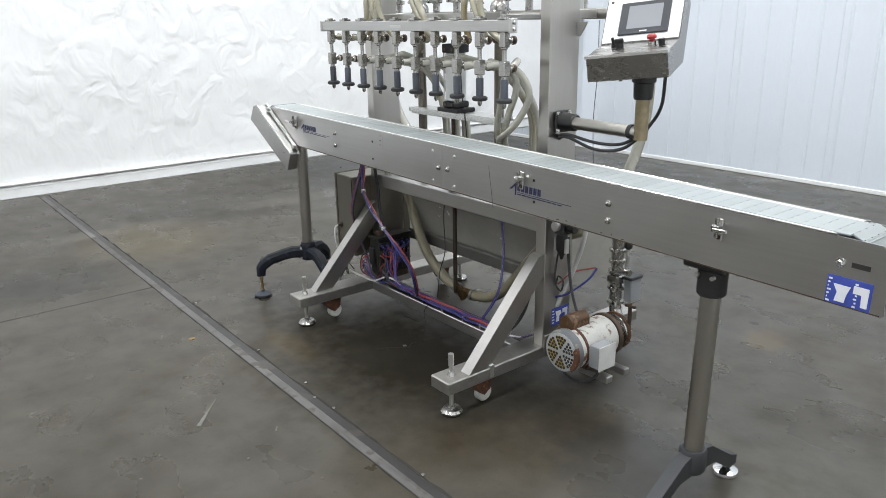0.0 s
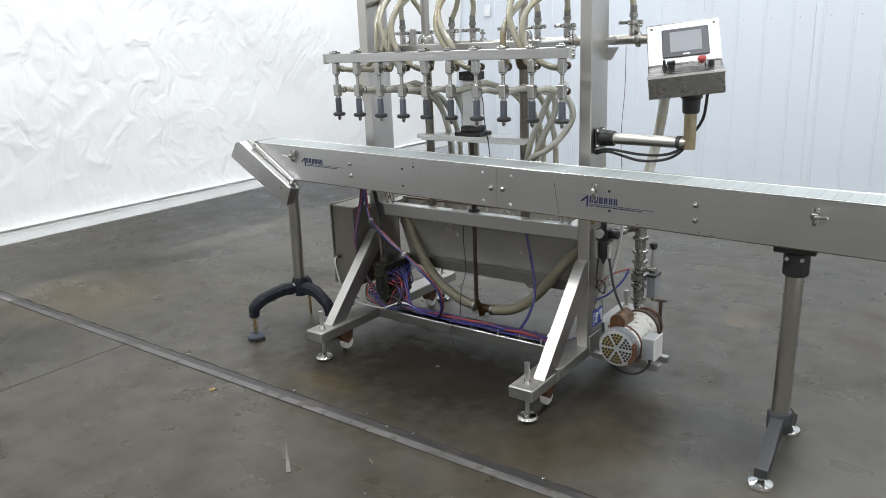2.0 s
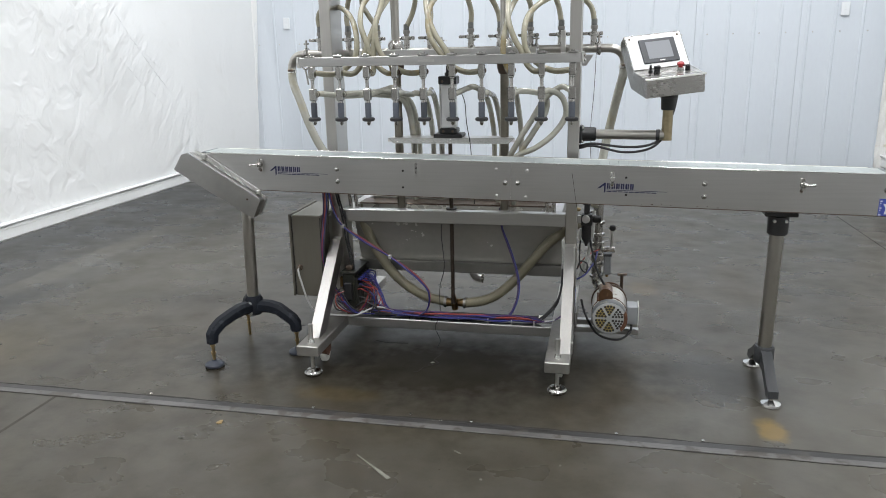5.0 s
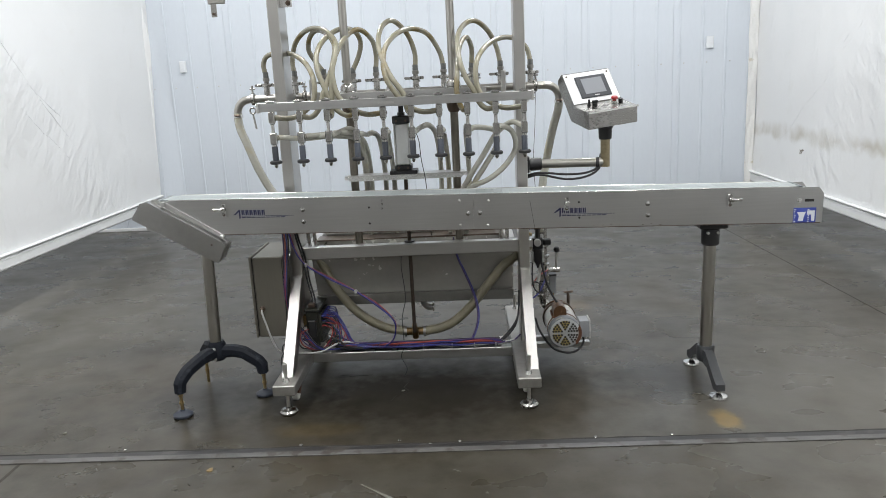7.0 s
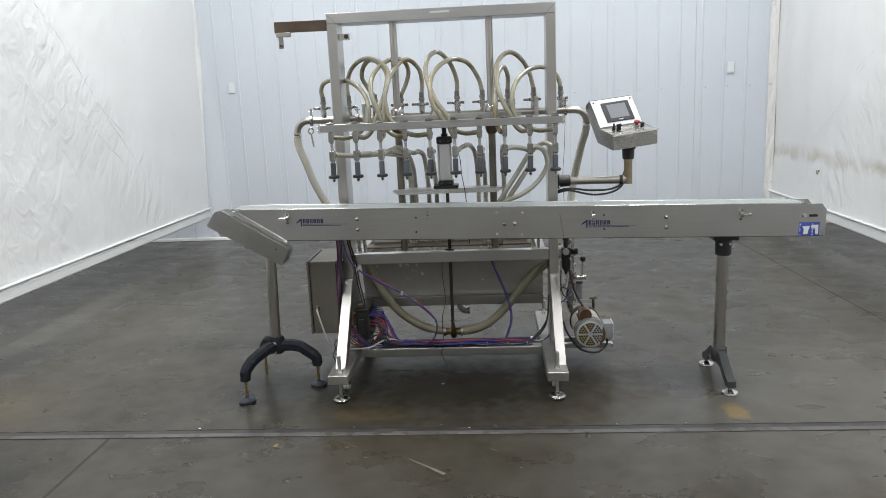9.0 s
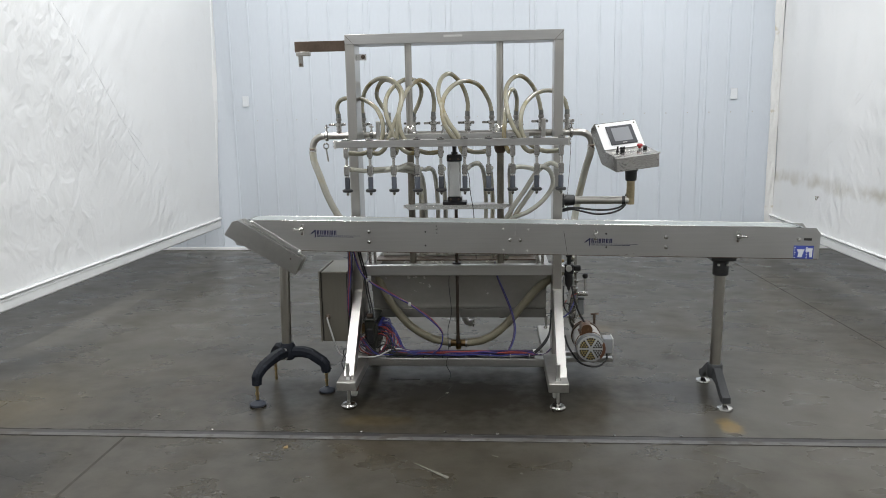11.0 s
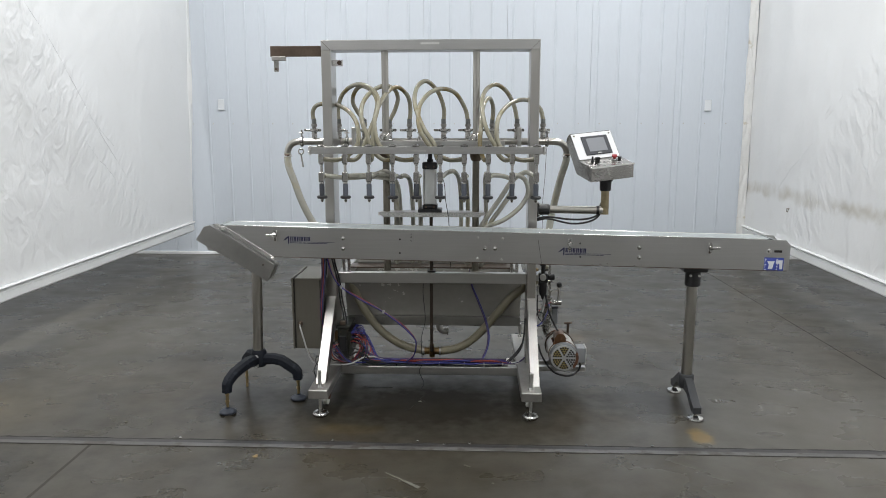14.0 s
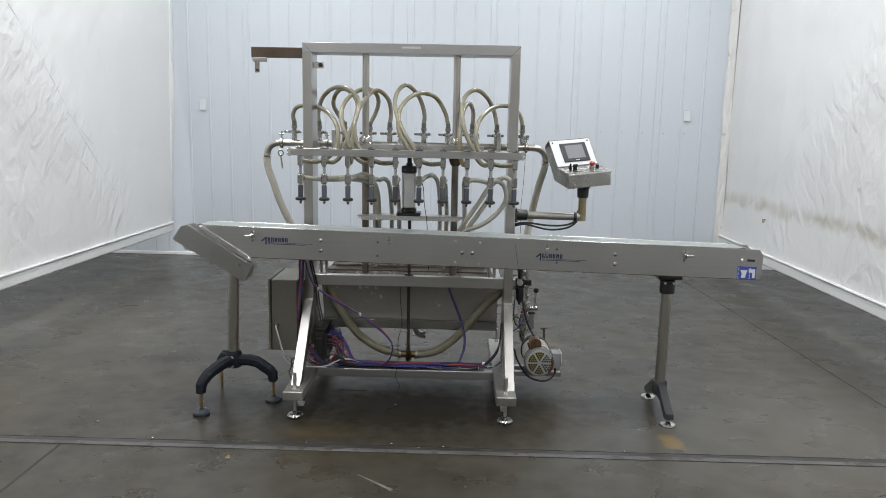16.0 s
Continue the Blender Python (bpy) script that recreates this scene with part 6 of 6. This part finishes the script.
    part("coiled_wire", Geo().tube([(-0.04, 0.15, 0.20), (-0.075, 0.14, 0.225), (-0.08, 0.13, 0.19), (-0.055, 0.125, 0.175), (-0.06, 0.12, 0.21), (-0.085, 0.10, 0.16), (-0.07, 0.08, 0.12), (-0.06, 0.06, 0.06)], 0.003, 6), RUBBER, ob, "black coiled wire")

    # control panel on its arm
    flange = part("arm_flange", Geo().box(1.1352, 1.147, 0.298, 0.376, 0.986, 1.064, 0.005), BLACK, ob, "black square arm flange")
    part("flange_boss", Geo().lathe((1.147, 0.337, 1.025), (2, 0.337, 1.025), [(0.034, 0), (0.032, 0.012), (0.030, 0.055), (0.026, 0.060)], 24), BLACK, flange)
    for dy in (-0.029, 0.029):
        for dz in (-0.029, 0.029):
            part("flange_bolt", Geo().bolt((1.147, 0.337 + dy, 1.025 + dz), (1, 0, 0), 0.0065, 0.006, 10), STEEL_BRIGHT, flange)
    ax, ay = 1.505, 0.306
    part("arm_tube", Geo().cyl((1.18, 0.335, 1.025), (ax - 0.010, ay, 1.025), 0.0212, n=24), STEEL_TUBE, ob, "polished steel arm tube")
    part("arm_band", Geo().cyl((ax - 0.044, ay + 0.004, 1.025), (ax - 0.028, ay + 0.002, 1.025), 0.0240, n=20), RUBBER, ob)
    part("elbow_tube", Geo().cyl((ax, ay, 1.003), (ax, ay, 1.14), 0.0218, n=24), TARNISH, ob, "tarnished olive upright arm tube")
    part("arm_collar", Geo().lathe((ax, ay, 1.132), (ax, ay, 2), [(0.028, 0), (0.030, 0.006), (0.032, 0.050), (0.038, 0.054), (0.038, 0.066)], 24), BLACK, ob, "black swivel collar")
    for z, sag in ((0.985, 0.022), (0.975, 0.048)):
        part("arm_cable", Geo().tube([(1.120, PY1 - 0.06, z - 0.02), (1.145, 0.318, z - 0.008), (1.20, 0.305, z + 0.002), (1.32, 0.302, z - sag * 0.5), (1.42, 0.305, z - sag * 0.3), (1.478, 0.315, z + 0.022), (1.495, 0.375, 1.05), (1.530, 0.372, 1.11), (1.545, 0.360, 1.20)], 0.0055, 10), RUBBER, ob, "sagging black cable")

    tilt = Matrix.Translation((1.402, 0.146, 1.264)) @ Matrix.Rotation(radians(19.8), 4, "Z") @ Matrix.Rotation(radians(-5.2), 4, "Y")
    wide = 0.250
    prof = [(0.0, 0.0), (0.135, 0.031), (0.230, 0.173), (0.268, 0.149), (0.274, 0.127), (0.176, -0.036), (0.165, -0.044), (0.012, -0.076), (0.008, -0.074)]
    panel = part("control_panel", Geo().prism(prof, "x", 0, wide).moved(tilt), STEEL_PANEL, ob, "sloping steel control panel with touch screen")
    part("front_lip", Geo().box(-0.004, wide + 0.004, -0.006, 0.010, -0.006, 0.003, 0.001).moved(tilt), STEEL_BRIGHT, panel)
    face = tilt @ Matrix.Translation((0, 0.135, 0.031)) @ Matrix.Rotation(math.atan2(0.142, 0.095), 4, "X")
    part("white_plate", Geo().box(0.003, wide - 0.003, 0.003, 0.166, 0.0004, 0.003, 0.001).moved(face), SHEET_WHITE, panel, "white face plate")
    part("screen_bezel", Geo().box(0.052, 0.212, 0.024, 0.142, 0.003, 0.009, 0.003).moved(face), BEZEL, panel, "dark grey screen bezel")
    part("touch_screen", Geo().box(0.079, 0.188, 0.044, 0.127, 0.0088, 0.0098, 0.0005).moved(face), SCREEN, panel, "pale unlit touch screen")
    part("bezel_mark", Geo().box(0.122, 0.146, 0.031, 0.036, 0.0088, 0.0096, 0.0003).moved(face), TAG_GREY, panel)
    for u, v in ((0.018, 0.152), (wide - 0.018, 0.152)):
        part("plate_screw", Geo().lathe((u, v, 0.003), (u, v, 1), [(0.005, 0), (0.004, 0.003)], 10).moved(face), STEEL_DARK, panel)
    shelf = tilt @ Matrix.Rotation(math.atan2(0.031, 0.135), 4, "X")
    part("selector_knob", Geo().cyl((0.080, 0.085, 0.0), (0.080, 0.085, 0.014), 0.012, n=16).box(0.066, 0.094, 0.079, 0.091, 0.0142, 0.028, 0.003).moved(shelf), BLACK, panel, "black selector knob")
    part("toggle", Geo().cyl((0.058, 0.098, 0.0), (0.056, 0.096, 0.030), 0.005, n=10).cyl((0.058, 0.098, 0.0), (0.058, 0.098, 0.008), 0.009, n=10).moved(shelf), BLACK, panel)
    part("stop_button_base", Geo().cyl((0.182, 0.085, 0.0), (0.182, 0.085, 0.012), 0.013, n=18).moved(shelf), STEEL_BRIGHT, panel)
    part("stop_button", Geo().lathe((0.182, 0.085, 0.012), (0.182, 0.085, 1), [(0.009, 0), (0.009, 0.006), (0.015, 0.009), (0.015, 0.016), (0.011, 0.020)], 20).moved(shelf), RED, panel, "red emergency stop button")
    part("start_button", Geo().cyl((0.212, 0.080, 0.0), (0.212, 0.080, 0.018), 0.010, n=16).moved(shelf), BLACK, panel, "black push button")
    part("lug", Geo().cyl((0.070, 0.110, -0.060), (0.070, 0.110, -0.085), 0.006, n=8).moved(tilt), BLACK, panel)
    part("underside_plate", Geo().box(0.075, 0.185, 0.085, 0.20, -0.072, -0.045, 0.003).moved(tilt), BLACK, panel)

    # air preparation unit beside the right post
    x, y = 1.178, 0.315
    reg = part("air_regulator", Geo().box(x - 0.024, x + 0.026, y - 0.024, y + 0.026, 0.615, 0.668, 0.005), BLACK, ob, "black air filter regulator with gauge")
    part("regulator_knob", Geo().lathe((x + 0.026, y, 0.645), (2, y, 0.645), [(0.013, 0), (0.018, 0.008), (0.018, 0.034), (0.015, 0.038)], 16), BLACK, reg)
    part("bowl", Geo().lathe((x, y, 0.615), (x, y, 0), [(0.020, 0), (0.022, 0.010), (0.022, 0.060), (0.010, 0.082), (0.005, 0.098)], 16), BLACK, reg, "black filter bowl")
    for s in (-1, 1):
        part("bowl_guard", Geo().box(x + s * 0.026 - 0.005, x + s * 0.026 + 0.005, y - 0.012, y + 0.006, 0.545, 0.60, 0.002), TUBE_WHITE, reg)
    part("gauge", Geo().lathe((x - 0.003, y - 0.024, 0.650), (x - 0.003, -1, 0.650), [(0.017, 0), (0.018, 0.003), (0.018, 0.016), (0.015, 0.018)], 18), STEEL_MATT, reg, "small round silver gauge")
    part("top_fitting", Geo().cyl((x, y, 0.668), (x, y, 0.71), 0.013, n=6).cyl((x, y, 0.71), (x, y, 0.74), 0.018, n=16), BLACK, reg)
    part("mount_bracket", Geo().box(1.1352, x - 0.0242, y - 0.012, y + 0.012, 0.625, 0.66, 0.002), STEEL_MATT, reg)
    part("side_fitting", Geo().cyl((x - 0.03, y - 0.02, 0.69), (x - 0.075, y - 0.03, 0.70), 0.008, n=8), BRASS, reg)

    # motor, pump and pipework
    mx, mzz = 1.293, 0.212
    motor = part("pump_motor", Geo().lathe((mx, 0.235, mzz), (mx, 2, mzz), [(0.076, 0), (0.079, 0.004), (0.079, 0.198), (0.074, 0.205)], 36), MOTOR_PAINT, ob, "chipped white electric motor with rust")
    part("end_bell", Geo().lathe((mx, 0.2345, mzz), (mx, -1, mzz), [(0.0815, 0), (0.0815, 0.018), (0.079, 0.026), (0.076, 0.031), (0.0735, 0.0335)], 36), MOTOR_GREY, motor, "grey vented end bell")
    part("vent_disc", Geo().lathe((mx, 0.2015, mzz), (mx, -1, mzz), [(0.0735, 0), (0.0735, 0.002), (0.0715, 0.003)], 30), DISC_GREY, motor, "pale grey vented disc")
    for k in range(6):
        a = radians(60 * k + 90)
        tri = []
        for r, da in ((0.012, 0.0), (0.059, 0.45), (0.064, 0.15), (0.064, -0.15), (0.059, -0.45)):
            tri.append((mx + r * math.cos(a + da), mzz + r * math.sin(a + da)))
        part("vent_plate", Geo().prism(tri, "y", 0.1972, 0.1990), VENT_YELLOW if k < 4 else DISC_GREY, motor, "tarnished vent segment")
        holes = Geo()
        for i in range(4):
            for j in range(i + 1):
                r = 0.0195 + 0.0128 * i
                b = a + (j - i / 2) * 0.0131 / r
                c = Vector((mx + r * math.cos(b), 0.1972, mzz + r * math.sin(b)))
                holes.lathe(c, c + Vector((0, -1, 0)), [(0.0058, -0.0003), (0.0056, 0.0008)], 8)
        part("vent_holes", holes, GAP, motor, "dark vent holes")
    part("capacitor_cover", Geo().prism([(mx - 0.048, mzz + 0.062), (mx + 0.012, mzz + 0.070)] + [(mx - 0.018 + 0.031 * math.cos(radians(a)), mzz + 0.096 + 0.030 * math.sin(radians(a))) for a in range(0, 181, 15)], "y", 0.242, 0.338), COVER_BROWN, motor, "bronze-brown rusted capacitor cover")
    part("cover_flange", Geo().box(mx - 0.058, mx + 0.022, 0.238, 0.345, mzz + 0.066, mzz + 0.0735, 0.002), RUST, motor)
    part("junction_box", Geo().box(mx + 0.078, mx + 0.128, 0.262, 0.345, mzz - 0.048, mzz + 0.038, 0.003), BOX_GREY, motor, "light grey junction box")
    part("junction_lid", Geo().box(mx + 0.1282, mx + 0.132, 0.258, 0.349, mzz - 0.052, mzz + 0.042, 0.001), TAG_GREY, motor)
    part("motor_cord", Geo().tube([(mx + 0.10, 0.30, mzz - 0.046), (mx + 0.10, 0.285, mzz - 0.085), (mx + 0.06, 0.26, mzz - 0.118), (mx, 0.25, mzz - 0.118), (mx - 0.06, 0.27, mzz - 0.095), (mx - 0.11, 0.33, mzz - 0.03), (mx - 0.13, 0.36, mzz + 0.03)], 0.0055, 10), RUBBER, motor, "black motor cord")
    part("rust_rim", Geo().lathe((mx, 0.2545, mzz), (mx, 2, mzz), [(0.0796, 0), (0.0808, 0.002), (0.0808, 0.012), (0.0796, 0.014)], 36), RUST, motor, "rusted rim")
    part("front_flange", Geo().lathe((mx, 0.440, mzz), (mx, 2, mzz), [(0.082, 0), (0.085, 0.003), (0.085, 0.016), (0.070, 0.020)], 32), STEEL_DARK, motor, "dark motor flange")
    part("bell_rust", Geo().prism([(mx + 0.0805 * math.cos(t), mzz + 0.0805 * math.sin(t)) for t in [0.12 * q for q in range(-7, 5)]] + [(mx + 0.0645 * math.cos(t), mzz + 0.0645 * math.sin(t)) for t in [0.12 * q for q in range(3, -7, -1)]], "y", 0.1968, 0.2215), RUST, motor, "rust patch on the end bell")
    pump = part("pump", Geo().lathe((mx, 0.460, mzz), (mx, 2, mzz), [(0.050, 0), (0.046, 0.012), (0.046, 0.030), (0.068, 0.034), (0.070, 0.060), (0.060, 0.066)], 28), STEEL_BRIGHT, ob, "stainless steel centrifugal pump head")
    part("clamp_band", Geo().lathe((mx, 0.503, mzz), (mx, 2, mzz), [(0.074, 0), (0.074, 0.012)], 28), STEEL_RUST, pump)
    part("t_handle", Geo().cyl((mx + 0.058, 0.520, mzz - 0.02), (mx + 0.058, 0.518, mzz + 0.112), 0.008, n=10).cyl((mx + 0.036, 0.518, mzz + 0.112), (mx + 0.082, 0.518, mzz + 0.115), 0.006, n=10), STEEL_DARK, pump, "dark t-shaped clamp handle")
    part("motor_mount", Geo().box(1.137, 1.43, 0.300, 0.335, 0.100, 0.1265, 0.003), STEEL_X, ob, "steel motor mount bar")
    part("motor_mount", Geo().box(1.137, 1.43, 0.400, 0.430, 0.100, 0.1265, 0.003), STEEL_X, ob, "steel motor mount bar")
    part("motor_cradle", Geo().box(mx - 0.05, mx + 0.05, 0.29, 0.42, 0.127, 0.145, 0.003), STEEL_RUST, ob)
    vx, vy = 1.228, 0.585
    pipe = part("riser_pipe", Geo().tube([(mx, 0.535, mzz), (mx - 0.02, 0.570, mzz + 0.005), (vx + 0.012, 0.580, mzz + 0.03), (vx, vy, 0.285), (vx, vy, 0.40), (vx, vy, 0.60), (vx, vy, 0.68)], 0.024, 16, 5), STEEL_SATIN, ob, "polished steel riser pipe")
    for z in (0.285, 0.345, 0.415, 0.455, 0.500, 0.560):
        part("riser_clamp", Geo().lathe((vx, vy, z), (vx, vy, 2), [(0.027, 0), (0.034, 0.004), (0.034, 0.014), (0.027, 0.018)], 20), STEEL_SATIN, pipe, "bright pipe clamp")
    part("valve_body", Geo().box(vx - 0.030, vx + 0.030, vy - 0.030, vy + 0.030, 0.372, 0.412, 0.008), STEEL_SATIN, pipe)
    part("cross_pipe", Geo().tube([(vx, vy, 0.60), (vx - 0.04, vy, 0.61), (1.16, 0.485, 0.605)], 0.020, 14, 5), STEEL_SATIN, pipe)
    act = part("actuator", Geo().box(vx + 0.034, vx + 0.070, vy + 0.002, vy + 0.072, 0.300, 0.402, 0.004), BOX_GREY, pipe, "grey valve actuator box")
    part("actuator_cap", Geo().box(vx + 0.0315, vx + 0.0725, vy - 0.0005, vy + 0.0745, 0.3935, 0.4075, 0.003), IRON_GREY, act)
    part("actuator_fitting", Geo().cyl((vx + 0.052, vy + 0.03, 0.300), (vx + 0.052, vy + 0.03, 0.283), 0.008, n=10), BRASS_DARK, act)
    part("actuator_stem", Geo().cyl((vx + 0.018, vy + 0.01, 0.385), (vx + 0.034, vy + 0.02, 0.385), 0.012, n=12), STEEL_MATT, pipe)
    part("lever_block", Geo().cyl((vx + 0.030, vy - 0.03, 0.440), (vx + 0.085, vy - 0.03, 0.440), 0.014, n=16), STEEL_SATIN, pipe)
    part("lever", Geo().cyl((vx + 0.066, vy - 0.03, 0.444), (vx + 0.070, vy - 0.03, 0.540), 0.006, n=10), STEEL_MATT, pipe)
    part("lever_knob", Geo().lathe((vx + 0.070, vy - 0.03, 0.533), (vx + 0.070, vy - 0.03, 2), [(0.008, 0), (0.015, 0.006), (0.017, 0.016), (0.013, 0.027), (0.005, 0.031)], 16), BLACK, pipe, "round black lever knob")
    part("lever_arm", Geo().cyl((vx + 0.02, vy - 0.02, 0.440), (vx + 0.035, vy - 0.028, 0.440), 0.010, n=10), STEEL_MATT, pipe)
    part("motor_hose", Geo().tube([(1.185, 0.34, 0.60), (1.20, 0.33, 0.52), (1.225, 0.32, 0.42), (1.262, 0.31, 0.345), (1.285, 0.31, 0.320)], 0.0055, 8), RUBBER, ob, "black cable to the motor")
    part("white_hose", Geo().tube([(1.21, 0.42, 0.66), (1.205, 0.40, 0.56), (1.185, 0.37, 0.45), (1.155, 0.35, 0.36), (1.14, 0.34, 0.31)], 0.0085, 10), TUBE_WHITE, ob, "white hose")
    part("loop_wire", Geo().tube([(1.16, 0.34, 0.62), (1.15, 0.32, 0.50), (1.155, 0.31, 0.42), (1.18, 0.315, 0.39), (1.185, 0.32, 0.43), (1.155, 0.325, 0.44), (1.14, 0.33, 0.40)], 0.0035, 8), RUBBER, ob, "black looped wire")
    part("blue_tube", Geo().tube([(1.14, 0.33, 0.35), (1.18, 0.36, 0.37), (1.22, 0.42, 0.42), (1.23, 0.46, 0.46)], 0.0045, 8), TUBE_BLUE, ob, "blue air tube")
    part("red_tube", Geo().tube([(1.14, 0.34, 0.40), (1.18, 0.38, 0.45), (1.24, 0.44, 0.47)], 0.003, 8), TUBE_RED, ob, "red air tube")
    st = part("post_sticker", Geo().box(1.1352, 1.1362, 0.315, 0.412, 0.228, 0.302, 0.0003), LABEL_BLUE, ob, "blue and white sticker")
    bars = Geo()
    for k in range(5):
        z = 0.292 - 0.012 * k
        bars.box(1.1358, 1.1372, 0.3185, 0.328 + 0.003 * (k % 2), z - 0.0045, z, 0.0003)
    bars.prism([(0.336, 0.286), (0.364, 0.286), (0.370, 0.274), (0.358, 0.264), (0.357, 0.242), (0.340, 0.242), (0.344, 0.262)], "x", 1.1358, 1.1374)
    bars.prism([(0.376, 0.290), (0.404, 0.290), (0.404, 0.240), (0.392, 0.240), (0.390, 0.272), (0.376, 0.272)], "x", 1.1358, 1.1374)
    part("sticker_print", bars, LABEL_WHITE, st)
    part("mount_cheek", Geo().box(1.1375, 1.146, 0.27, 0.42, 0.127, 0.205, 0.002), STEEL_SKID, ob, "steel cheek plate")
    part("skid_clip", Geo().box(1.1372, 1.142, -0.012, 0.008, 0.118, 0.168, 0.001).box(1.128, 1.1371, -0.012, 0.008, 0.1562, 0.168, 0.001), STEEL_MATT, ob)
    return ob


filling_machine()
